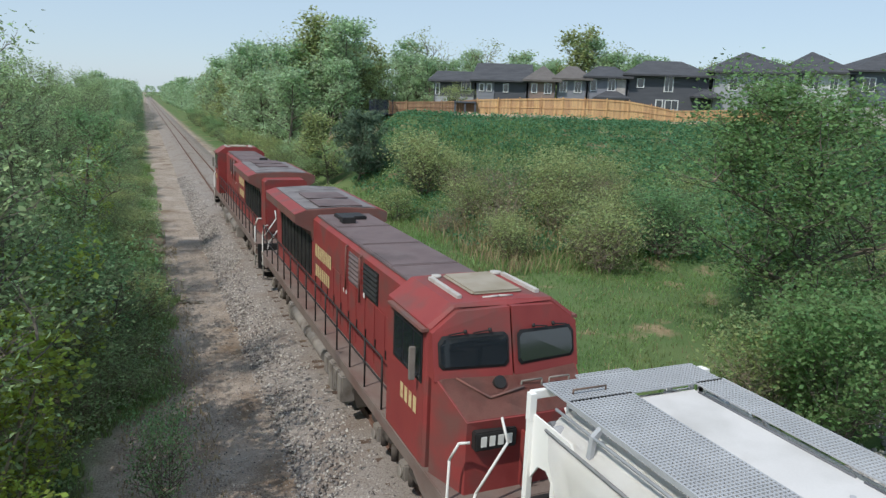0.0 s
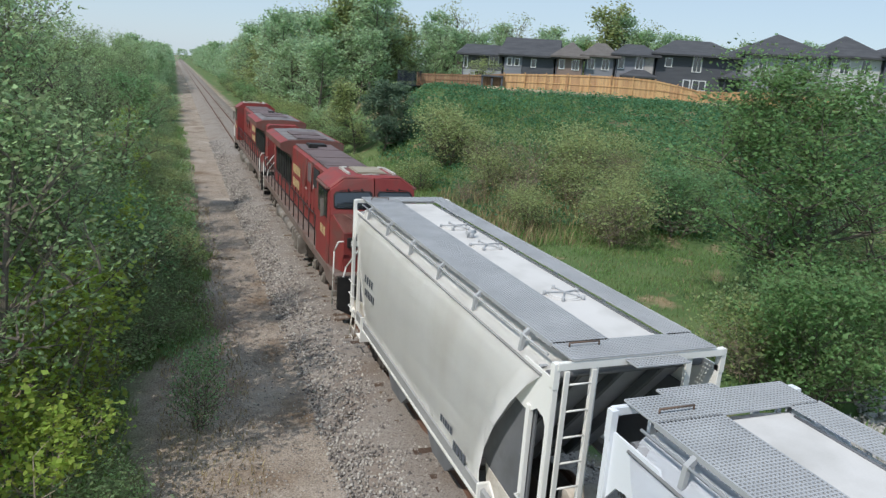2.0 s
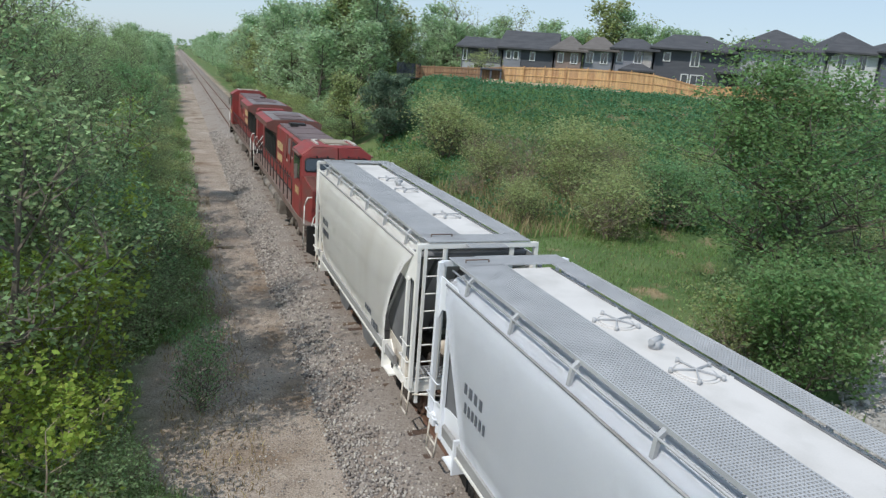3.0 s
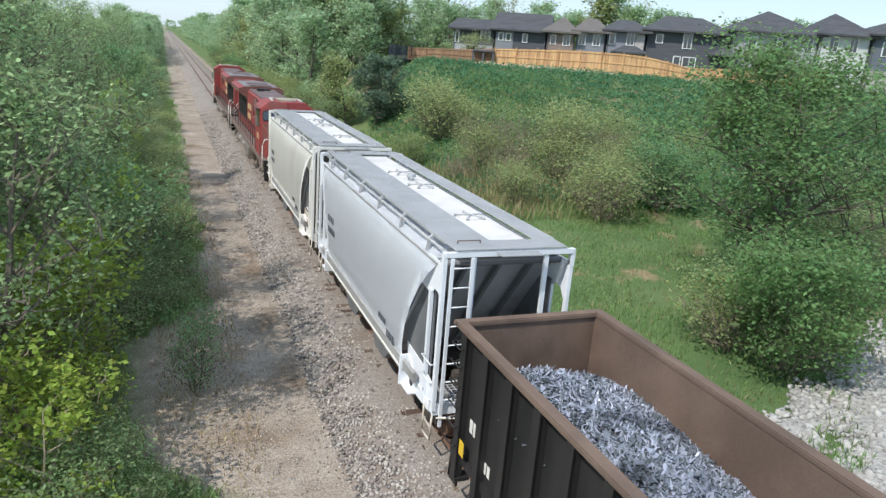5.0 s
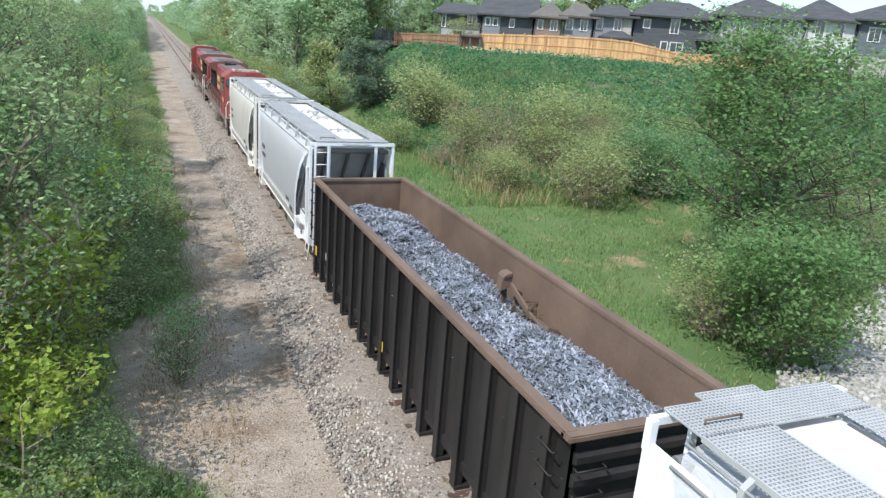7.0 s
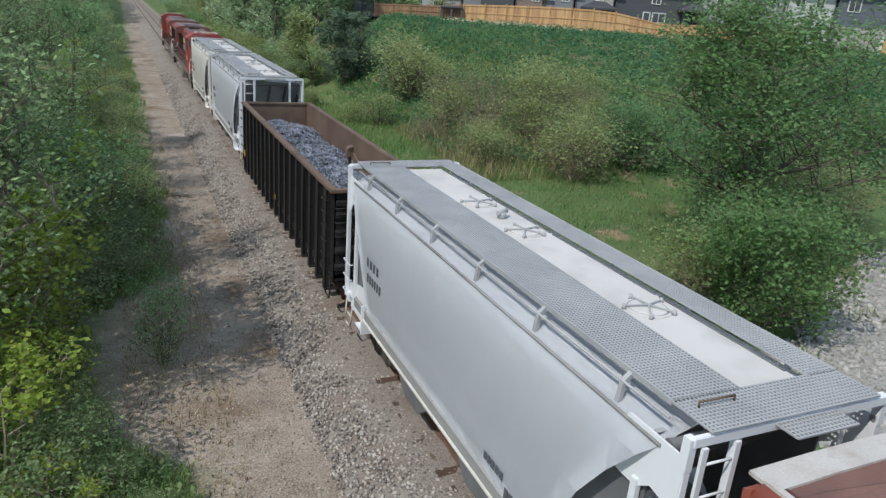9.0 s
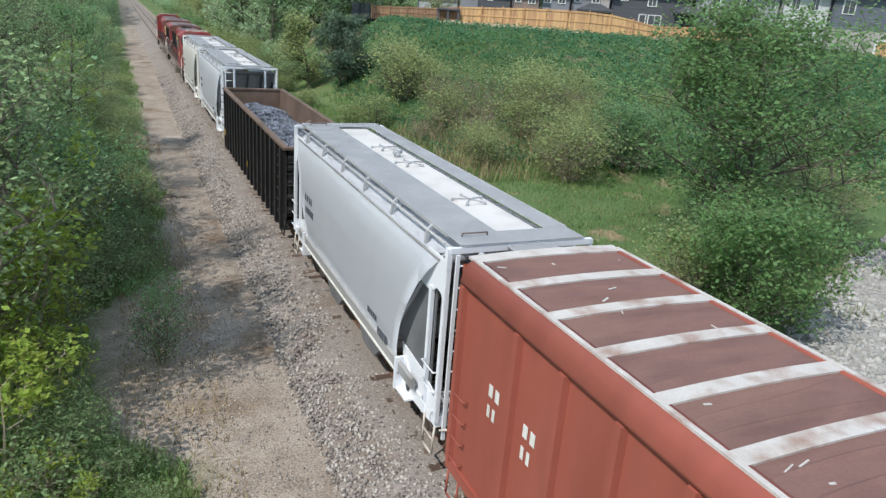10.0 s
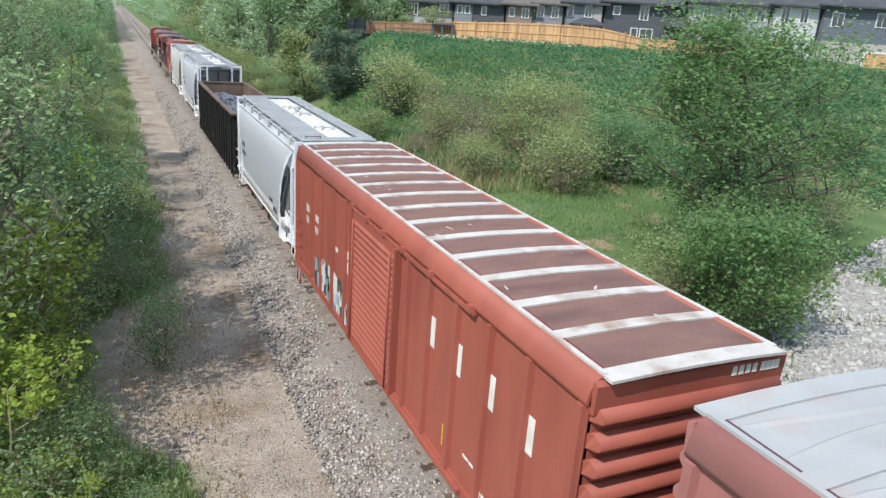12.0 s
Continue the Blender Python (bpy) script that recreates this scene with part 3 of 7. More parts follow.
            rod(bm, (s * 1.40, y + e * 0.28, 1.03), (s * 1.428, y + e * 0.28, 1.03), 0.11, 12)
            part("bracket_hole", bm, BLACK, bracket)
            bm = B()                            # hanging step under the corner
            bent(bm, [(s * 1.44, e * (H - 0.1), 1.0), (s * 1.47, e * (H - 0.1), 0.4), (s * 1.47, e * (H - 0.55), 0.4), (s * 1.44, e * (H - 0.6), 1.0)], 0.022, 6)
            rod(bm, (s * 1.46, e * (H - 0.1), 0.7), (s * 1.46, e * (H - 0.57), 0.7), 0.018, 6)
            part("stirrup_step", bm, END_DIRT, car)
        ladder(car, e * 1.30, e * 0.86, e * H, 0.75, 4.45, 9, paint)
        side_rungs(car, -1.49, e * (H - 0.1), e * (H - 0.66), (1.35, 1.75, 2.15), paint)
        coupler(car, e * (H - 0.05), e)
        bm = B()                                # brake gear on the end platform
        rod(bm, (-0.95, e * (H - 1.25), 1.0), (-0.95, e * (H - 0.8), 1.0), 0.2, 14)
        part("brake_cylinder", bm, END_DIRT, car, "dirty cream brake cylinder")
        bm = B()
        rod(bm, (-0.45, e * (H - 0.95), 1.62), (0.15, e * (H - 0.95), 1.62), 0.22, 14)
        part("air_reservoir", bm, END_DIRT, car)
        bm = B()
        box(bm, -0.75, -0.42, e * (H - 0.75) - 0.14, e * (H - 0.75) + 0.14, 1.32, 1.6, 0.03)
        part("brake_valve", bm, UNDER, car)
        bm = B()
        bent(bm, [(-1.4, e * (H + 0.02), 0.98), (-0.7, e * (H + 0.12), 0.92), (-0.1, e * (H + 0.16), 0.95)], 0.018, 6)
        part("uncoupling_lever", bm, END_DIRT, car)
        bm = B()
        bent(bm, [(-0.3, e * (H + 0.02), 0.9), (-0.34, e * (H + 0.3), 0.55), (-0.2, e * (H + 0.5), 0.5)], 0.03, 6)
        part("brake_hose", bm, BLACK, car)
        if e < 0:
            bm = B()
            rod(bm, (0.75, -H - 0.05, 2.35), (0.75, -H - 0.02, 2.35), 0.27, 18)
            rod(bm, (0.75, -H - 0.02, 2.35), (0.75, 0.2 - H, 2.35), 0.05, 8)
            part("brake_wheel", bm, SLOPE, car)
        bm = B()                                # frame under the roof's end platform
        for s in (-1, 1):
            box(bm, s * 0.82 - 0.05, s * 0.82 + 0.05, e * (H - 0.06) - 0.03, e * (H - 0.06) + 0.03, 1.3, 4.5)
        box(bm, -1.45, 1.45, e * (H - 0.04) - 0.035, e * (H - 0.04) + 0.035, 4.46, 4.58, 0.01)
        part("end_frame", bm, paint, car)
    # outlet bays between the trucks
    for y in (-1.55, 1.55):
        bm = B()
        prism(bm, [(y - 1.6, 1.4), (y + 1.6, 1.4), (y + 0.4, 0.42), (y - 0.4, 0.42)], -1.3, 1.3, axis="x")
        bay = part("outlet_bay", bm, SLOPE, car)
        bm = B()
        box(bm, -0.5, 0.5, y - 0.36, y + 0.36, 0.28, 0.42, 0.02)
        part("outlet_gate", bm, UNDER, bay)
    # roof: coaming strip with long joints, running boards and hatch
    bm = B()
    box(bm, -0.24, 0.76, -H + 0.62, H - 0.62, 4.44, 4.555, 0.02)
    hatch = part("roof_coaming", bm, ROOF_WHITE, car, "chalky white flat roof strip")
    for y0, y1 in ((-5.2, -2.9), (-2.8, 0.1), (0.2, 2.9), (3.0, 5.3)):
        bm = B()
        rod(bm, (0.72, y0, 4.562), (0.72, y1, 4.562), 0.018, 6)
        part("hatch_hinge", bm, SLOPE, hatch)
    for y in (-3.2, 0.35, 2.3):
        bm = B()
        rod(bm, (0.26, y, 4.55), (0.26, y, 4.575), 0.34, 20)
        rod(bm, (0.26, y, 4.575), (0.26, y, 4.59), 0.30, 20, 0.26)
        lid = part("hatch_cover", bm, ROOF_WHITE, hatch)
        bm = B()
        for k in range(5):
            a = 2 * math.pi * (k + 0.3) / 5
            rod(bm, (0.26, y, 4.62), (0.26 + 0.37 * math.cos(a), y + 0.37 * math.sin(a), 4.60), 0.015, 5)
            rod(bm, (0.26 + 0.37 * math.cos(a), y + 0.37 * math.sin(a), 4.55), (0.26 + 0.37 * math.cos(a), y + 0.37 * math.sin(a), 4.63), 0.032, 6)
        part("hatch_clamp", bm, GALV, hatch)
    bm = B()
    rod(bm, (0.24, 1.25, 4.55), (0.24, 1.25, 4.68), 0.09, 10)
    rod(bm, (0.12, 1.2, 4.68), (0.38, 1.32, 4.68), 0.05, 8)
    part("roof_vent", bm, GALV, hatch)
    z = 4.63
    grating("running_board", car, -1.22, -0.27, -H + 0.6, H - 0.6, z, 0.055, GALV)
    grating("running_board", car, 0.80, 1.24, -H + 0.6, H - 0.6, z, 0.055, GALV)
    for e in (-1, 1):
        y0, y1 = sorted((e * (H - 0.6), e * (H + 0.0)))
        grating("roof_end_board", car, -1.24, 1.24, y0, y1, z, 0.055, GALV)
        y0, y1 = sorted((e * (H + 0.0), e * (H + 0.28)))
        grating("roof_step", car, -0.1 * e - 0.45, -0.1 * e + 0.45, y0, y1, z - 0.07, 0.055, GALV)
        bm = B()
        bent(bm, [(-1.05, e * (H - 0.42), z), (-1.05, e * (H - 0.42), z + 0.06), (-0.55, e * (H - 0.42), z + 0.06), (-0.55, e * (H - 0.42), z)], 0.014, 6)
        part("roof_grab", bm, RUST, car)
    for s, xo in ((-1, -1.24), (1, 1.26)):
        bm = B()
        box(bm, xo - 0.012, xo + 0.012, -H + 0.6, H - 0.6, z - 0.055, z + 0.012)
        part("board_edge", bm, GALV, car)
        bm = B()
        rod(bm, (xo + s * 0.10, -H + 0.5, z - 0.13), (xo + s * 0.10, H - 0.5, z - 0.13), 0.02, 6)
        part("side_rod", bm, GALV, car)
        for k in range(6):                      # brackets that carry the boards off the shoulder
            y = -H + 1.3 + k * (2 * H - 2.6) / 5
            bm = B()
            prism(bm, [(xo, z - 0.01), (xo + s * 0.12, z - 0.12), (xo + s * 0.15, 4.24), (xo + s * 0.09, 4.26), (xo + s * 0.06, z - 0.16), (xo, z - 0.09)], y - 0.035, y + 0.035)
            part("board_bracket", bm, GALV, car)
    # stencilled marks, kept as bars
    bars(car, "stencil_mark", -1.618, 3.88, 2.72, [0.11, 0.14, 0.12, 0.12], 0.2, GREYTXT, gap=0.1)
    bars(car, "stencil_mark", -1.617, 3.82, 2.36, [0.08] * 6, 0.2, GREYTXT, gap=0.085)
    bars(car, "stencil_mark", -1.585, -2.2, 1.75, [0.1, 0.07, 0.1, 0.09, 0.1], 0.14, GREYTXT)
    bars(car, "stencil_mark", -1.575, -2.9, 1.5, [0.1, 0.14, 0.1, 0.12], 0.2, GREYTXT)
    for y in (-4.25, 4.25):
        freight_truck(car, y)
    return car


# ---------- gondola ----------
def gondola_car():
    car = thing("gondola_car", "black brown open gondola car with a worn rusty rim", "gondola car", "cars of the train")
    H, T = 7.75, 3.60
    for s in (-1, 1):
        bm = B()
        x0, x1 = sorted((s * 1.40, s * 1.44))
        box(bm, x0, x1, -H, H, 0.95, T - 0.08)
        part("side_sheet", bm, GOND, car)
        bm = B()
        x0, x1 = sorted((s * 1.385, s * 1.397))
        box(bm, x0, x1, -H + 0.05, H - 0.05, 1.2, T - 0.08)
        part("inner_side", bm, RUST, car, "rubbed brown inner side sheet")
        bm = B()
        x0, x1 = sorted((s * 1.37, s * 1.60))
        box(bm, x0, x1, -H, H, T - 0.10, T, 0.02)
        part("top_rim", bm, RUST, car, "worn brown top rim")
        bm = B()
        x0, x1 = sorted((s * 1.38, s * 1.50))
        box(bm, x0, x1, -H, H, 0.92, 1.12, 0.015)
        part("side_sill", bm, GOND, car)
        n = 17
        for k in range(n):                      # side posts, tapering out towards the foot
            y = -H + 0.45 + k * (2 * H - 0.9) / (n - 1)
            bm = B()
            prism(bm, [(s * 1.44, T - 0.1), (s * 1.575, T - 0.1), (s * 1.59, 0.62), (s * 1.44, 0.62)], y - 0.075, y + 0.075)
            box(bm, min(s * 1.585, s * 1.605), max(s * 1.585, s * 1.605), y - 0.10, y + 0.10, 0.62, T - 0.1)
            box(bm, min(s * 1.3, s * 1.60), max(s * 1.3, s * 1.60), y - 0.13, y + 0.13, 0.56, 0.63)
            part("side_post", bm, GOND, car)
    for e in (-1, 1):
        bm = B()
        y0, y1 = sorted((e * (H - 0.04), e * H))
        box(bm, -1.44, 1.44, y0, y1, 0.95, T - 0.08)
        part("end_sheet", bm, GOND, car)
        bm = B()
        y0, y1 = sorted((e * (H - 0.058), e * (H - 0.046)))
        box(bm, -1.38, 1.38, y0, y1, 1.2, T - 0.08)
        part("inner_end", bm, RUST, car)
        bm = B()
        y0, y1 = sorted((e * (H - 0.1), e * (H + 0.12)))
        box(bm, -1.60, 1.60, y0, y1, T - 0.105, T - 0.005, 0.02)
        part("end_rim", bm, RUST, car)
        for z in (1.35, 1.85, 2.35, 2.85, 3.2):
            bm = B()
            prism(bm, [(e * H, z - 0.1), (e * (H + 0.1), z - 0.05), (e * (H + 0.1), z + 0.05), (e * H, z + 0.1)], -1.42, 1.42, axis="x")
            part("end_rib", bm, GOND, car)
        for z in (1.5, 1.9, 2.3, 2.7, 3.1):
            bm = B()
            bent(bm, [(-1.45, e * (H + 0.1), z), (-1.45, e * (H + 0.19), z), (-1.0, e * (H + 0.19), z), (-1.0, e * (H + 0.1), z)], 0.014, 6)
            part("grab_iron", bm, GOND, car)
        side_rungs(car, -1.61, e * (H - 0.1), e * (H - 0.5), (1.3, 1.7, 2.1, 2.5, 2.9, 3.25), GOND)
        bm = B()
        bent(bm, [(-1.5, e * (H - 0.1), 0.95), (-1.52, e * (H - 0.1), 0.42), (-1.52, e * (H - 0.5), 0.42), (-1.5, e * (H - 0.5), 0.95)], 0.022, 6)
        part("stirrup_step", bm, GOND, car)
        bm = B()
        box(bm, -0.32, 0.32, min(e * (H - 2.5), e * (H + 0.1)), max(e * (H - 2.5), e * (H + 0.1)), 0.72, 1.0)
        part("centre_sill", bm, UNDER, car)
        coupler(car, e * (H + 0.0), e)
    bm = B()
    box(bm, -1.42, 1.42, -H, H, 1.02, 1.14)
    part("floor_plate", bm, UNDER, car)
    bm = B()
    box(bm, -1.612, -1.606, H - 0.86, H - 0.66, 1.25, 1.55)
    part("reflector", bm, YELLOW, car, "yellow reflector plate")
    bm = B()
    box(bm, -1.612, -1.606, H - 8.0, H - 7.94, 1.2, 1.45)
    part("reflector", bm, YELLOW, car)
    bars(car, "stencil_mark", -1.445, H - 0.7, 1.7, [0.12, 0.12], 0.26, WHITE)
    bars(car, "stencil_mark", -1.445, H - 1.25, 1.3, [0.1, 0.12, 0.1], 0.22, WHITE)
    for y in (-5.85, 5.85):
        freight_truck(car, y)
    return car


def scrap_height(x, y):
    return 2.62 + 0.28 * math.cos(x * 1.15) - 0.10 * max(0.0, x) + 0.16 * noise.noise(Vector((x * 0.8, y * 0.45, 2))) + 0.07 * noise.noise(Vector((x * 2.3, y * 1.9, 5))) - 0.55 * smooth01((y - 6.5) / 1.4) + 0.1 * smooth01((-y - 2) / 4)


def scrap_load():
    """The load: a heaped bed under thousands of torn sheet-steel shreds."""
    rng = np.random.default_rng(3)
    heap = thing("scrap_load", "heap of shredded blue-grey sheet steel scrap lying in the gondola", "scrap metal")
    xs, ys = np.linspace(-1.38, 1.38, 24), np.linspace(-7.68, 7.68, 120)
    verts = [(x, y, scrap_height(x, y) + 0.05 * noise.noise(Vector((x * 7, y * 7, 1)))) for y in ys for x in xs]
    faces = [(j * 24 + i, j * 24 + i + 1, j * 24 + 25 + i, j * 24 + 24 + i) for j in range(119) for i in range(23)]
    mesh_object("scrap_bed", verts, faces, SCRAP_BASE, heap)
    V, F = [], []
    for k in range(30000):
        x, y = rng.uniform(-1.36, 1.36), rng.uniform(-7.6, 7.6)
        z = scrap_height(x, y) + rng.uniform(0.0, 0.06)
        big = rng.random() < 0.08
        L, W = rng.uniform(0.04, 0.16) * (1.3 if big else 1), rng.uniform(0.005, 0.024) * (2.4 if big else 1)
        m = (Matrix.Translation((x, y, z)) @ Euler((rng.normal(0, 0.15), rng.normal(0, 0.17), rng.normal(-0.5, 0.7)), "XYZ").to_matrix().to_4x4())
        c = rng.normal(0, 0.014)
        b = len(V)
        for p in ((-W * rng.uniform(0.4, 1), -L, c), (W * rng.uniform(0.4, 1), -L * 0.9, c), (W, 0, -c), (-W, 0.02, -c), (W * rng.uniform(0.2, 1), L, c * 2), (-W * rng.uniform(0.2, 1), L * 0.85, c)):
            V.append(tuple(m @ Vector(p)))
        F += [(b, b + 1, b + 2, b + 3), (b + 3, b + 2, b + 4, b + 5)]
    ob = mesh_object("scrap", V, F, SCRAP, heap)
    tagged(ob, kind="stuff")
    return heap


def scrap_frame():
    """A tangle of bent rusty brackets and strips that sticks out of the scrap by the far side."""
    rng = random.Random(21)
    ob = thing("scrap_beam", "bent rusty steel brackets and strips sticking out of the scrap", "scrap metal")
    bm = B()
    prism(bm, [(-0.14, 0.42), (0.12, 0.5), (0.14, 0.78), (-0.1, 0.74)], -0.12, 0.1)
    prism(bm, [(-0.10, 0.74), (0.14, 0.78), (0.10, 0.84), (-0.06, 0.80)], -0.16, 0.14)
    part("bracket_box", bm, RUST, ob, "torn box bracket")
    bm = B()
    prism(bm, [(-0.02, 0.5), (0.06, 0.5), (0.10, -0.1), (0.0, -0.1)], -0.04, 0.04)
    part("bracket_leg", bm, UNDER, ob)
    bm = B()
    prism(bm, [(-0.1, 0.46), (-1.1, 0.12), (-1.75, 0.02), (-1.72, 0.12), (-1.05, 0.26), (-0.1, 0.60)], 0.10, 0.16, axis="x")
    part("bent_beam", bm, RUST, ob, "bent channel beam")
    bm = B()
    prism(bm, [(0.14, 0.0), (0.40, -0.06), (0.46, 0.10), (0.2, 0.2)], -1.75, -1.15)
    part("torn_plate", bm, RUST, ob)
    bm = B()
    prism(bm, [(-0.3, 0.02), (0.1, 0.12), (0.08, 0.16), (-0.3, 0.06)], -0.95, -0.35)
    part("torn_plate", bm, UNDER, ob)
    for k in range(16):
        x, y, a = rng.uniform(-0.4, 0.35), rng.uniform(-1.6, 0.15), rng.uniform(0, 6.28)
        L, lift = rng.uniform(0.15, 0.5), rng.uniform(0.05, 0.35)
        p = Vector((x, y, rng.uniform(-0.05, 0.15)))
        d = Vector((math.cos(a) * L, math.sin(a) * L, lift))
        n = d.cross(Vector((0, 0, 1))).normalized() * rng.uniform(0.015, 0.05)
        bm = B()
        vs = [bm.verts.new(q) for q in (p - n, p + n, p + d * 0.5 + n + Vector((0, 0, 0.06)), p + d * 0.5 - n + Vector((0, 0, 0.06)), p + d + n * 0.4, p + d - n * 0.4)]
        bm.faces.new(vs[:4])
        bm.faces.new((vs[3], vs[2], vs[4], vs[5]))
        bmesh.ops.solidify(bm, geom=bm.faces[:], thickness=0.012)
        part("bent_strip", bm, RUST if k % 3 else UNDER, ob)
    return ob


# ---------- boxcar ----------
def boxcar(paint, roof, seam, label, H=7.5, lettered=True, tall=1.015):
    car = thing("boxcar", label, "boxcar", "cars of the train")
    # side: sheet, posts, sill, eave
    for s in (-1, 1):
        def X(a, b):
            return sorted((s * a, s * b))
        bm = B()
        box(bm, *X(1.40, 1.44), -H, H, 0.95, 4.22)
        part("side_sheet", bm, paint, car)
        bm = B()
        prism(bm, [(s * 1.36, 1.0), (s * 1.49, 1.0), (s * 1.49, 0.80), (s * 1.44, 0.72), (s * 1.36, 0.72)], -H, H)
        part("side_sill", bm, paint, car)
        bm = B()
        prism(bm, [(s * 1.44, 4.20), (s * 1.50, 4.22), (s * 1.50, 4.27), (s * 1.465, 4.42), (s * 1.40, 4.54), (s * 1.30, 4.60), (s * 1.20, 4.60), (s * 1.2, 4.2)], -H, H, smooth=True)
        part("eave", bm, paint, car, "rounded red eave")
        posts = [-H + 0.1, -6.35, -5.2, -4.05, -2.9, -1.85, 2.35, 3.5, 4.65, 5.8, H - 0.1] if lettered else [-H + 0.1 + k * (2 * H - 0.2) / 12 for k in range(13)]
        for y in posts:
            bm = B()
            prism(bm, [(y - 0.085, 0), (y - 0.06, 0.085), (y + 0.06, 0.085), (y + 0.085, 0)], 1.0, 4.2)
            for v in bm.verts:                  # stand the post up on the side
                a, z, b = v.co.x, v.co.y, v.co.z
                v.co = (s * (1.44 + b), a, z)
            part("side_post", bm, paint, car)
        bm = B()                                # door with pressed horizontal ribs, its track and rods
        y0, y1 = -1.35, 1.70
        box(bm, *X(1.445, 1.53), y0, y1, 0.95, 4.12)
        door = part("door", bm, paint, car, "ribbed red plug door")
        for k in range(19):
            z = 1.15 + k * 0.152
            bm = B()
            prism(bm, [(s * 1.53, z - 0.066), (s * 1.58, z - 0.02), (s * 1.58, z + 0.02), (s * 1.53, z + 0.066)], y0 + 0.12, y1 - 0.12)
            part("door_rib", bm, paint, door)
        for y in (y0 + 0.04, y1 - 0.04):
            bm = B()
            box(bm, *X(1.52, 1.59), y - 0.045, y + 0.045, 0.9, 4.14, 0.01)
            part("door_edge", bm, paint, door)
        bm = B()
        rod(bm, (s * 1.60, y0 + 0.25, 1.0), (s * 1.60, y0 + 0.25, 4.0), 0.018, 6)
        rod(bm, (s * 1.60, y1 - 0.3, 1.0), (s * 1.60, y1 - 0.3, 4.0), 0.018, 6)
        part("door_rod", bm, paint, door)
        bm = B()
        box(bm, *X(1.44, 1.54), -4.7, 1.9, 4.12, 4.19, 0.01)
        part("door_track", bm, paint, car)
        bm = B()
        box(bm, *X(1.44, 1.56), -4.7, 1.9, 0.86, 0.96, 0.01)
        part("door_track", bm, paint, car)
        for y in (1.7, 0.6, -0.5, -1.6, -3.0, -4.6) if lettered else (H - 1.0, 3.0, -1.0):
            bm = B()
            prism(bm, [(y - 0.09, 4.17), (y + 0.09, 4.17), (y + 0.06, 4.28), (y - 0.06, 4.28)], *X(1.46, 1.58), axis="x")
            part("track_lug", bm, paint, car)
    bm = B()
    prism(bm, [(-1.25, 4.575), (-0.6, 4.602), (0, 4.61), (0.6, 4.602), (1.25, 4.575), (1.25, 4.4), (-1.25, 4.4)], -H + 0.02, H - 0.02)
    cap = part("roof", bm, roof, car, "rust-brown roof panels between white seams" if lettered else "grey roof panels")
    n = 14
    for k in range(n + 1):
        y = -H + 0.06 + k * (2 * H - 0.12) / n
        bm = B()
        w = 0.12 if 0 < k < n else 0.08
        prism(bm, [(-1.30, 4.60), (-0.6, 4.628), (0, 4.636), (0.6, 4.628), (1.30, 4.60), (1.28, 4.55), (-1.28, 4.55)], y - w, y + w)
        part("roof_seam", bm, seam, cap)
    rng = random.Random(9)
    for k in range(2 * n):                      # long pressed creases that wander across the panels
        y = -H + 0.06 + (k // 2 + (0.34 if k % 2 else 0.68)) * (2 * H - 0.12) / n
        lean, bow = rng.uniform(-0.10, 0.10), rng.uniform(-0.05, 0.05)
        bm = B()
        rows = []
        for i in range(11):
            x = -1.16 + 0.232 * i
            zt = 4.612 - 0.008 * abs(x) / 0.6 if abs(x) < 0.6 else 4.604 - 0.0415 * (abs(x) - 0.6)
            yc, h = y + lean * x + bow * math.cos(x * 2.2), 0.024 * (1 - (x / 1.2) ** 4)
            rows.append([bm.verts.new(p) for p in ((x, yc - 0.06, zt - 0.004), (x, yc, zt + h), (x, yc + 0.045, zt - 0.004))])
        for p, q in zip(rows, rows[1:]):
            bm.faces.new((p[0], p[1], q[1], q[0])), bm.faces.new((p[1], p[2], q[2], q[1]))
        part("roof_crease", bm, roof, cap)
    if lettered:                                # pale flakes of sealer on the panels
        for k in range(26):
            x, y, a = rng.uniform(-1.1, 1.1), rng.uniform(-H + 0.3, H - 0.3), rng.uniform(0, 3.14)
            L, w = rng.uniform(0.03, 0.10), rng.uniform(0.008, 0.022)
            bm = B()
            box(bm, -L, L, -w, w, 0.0, 0.014, 0.004)
            flake = part("sealer_flake", bm, seam, cap)
            flake.location, flake.rotation_euler = (x, y, 4.611 - 0.028 * abs(x) ** 1.3), (0, 0.04 * x, a)
    for s in (-1, 1):
        bm = B()
        box(bm, min(s * 1.26, s * 1.325), max(s * 1.26, s * 1.325), -H, H, 4.585, 4.618)
        part("roof_edge_seam", bm, seam, cap)
    for e in (-1, 1):
        y0, y1 = sorted((e * H, e * (H - 0.05)))
        bm = B()
        prism(bm, [(-1.46, 0.8), (1.46, 0.8), (1.46, 4.25), (1.42, 4.45), (1.3, 4.56), (-1.3, 4.56), (-1.42, 4.45), (-1.46, 4.25)], y0, y1)
        end = part("end_sheet", bm, paint, car)
        for k in range(9):                      # dreadnaught end: tapering pressed ribs
            z = 1.05 + k * 0.37
            bm = B()
            prism(bm, [(e * H, z), (e * (H + 0.14), z - 0.01), (e * (H + 0.185), z + 0.03), (e * (H + 0.19), z + 0.09), (e * (H + 0.15), z + 0.15), (e * (H + 0.05), z + 0.19), (e * H, z + 0.20)], -1.43, 1.43, axis="x", smooth=True)
            for v in bm.verts:
                if abs(v.co.y) > H + 0.05:
                    v.co.x *= 0.95
            part("end_rib", bm, paint, end)
        bm = B()
        prism(bm, [(e * H, 4.10), (e * (H + 0.07), 4.12), (e * (H + 0.09), 4.50), (e * H, 4.54)], -1.44, 1.44, axis="x")
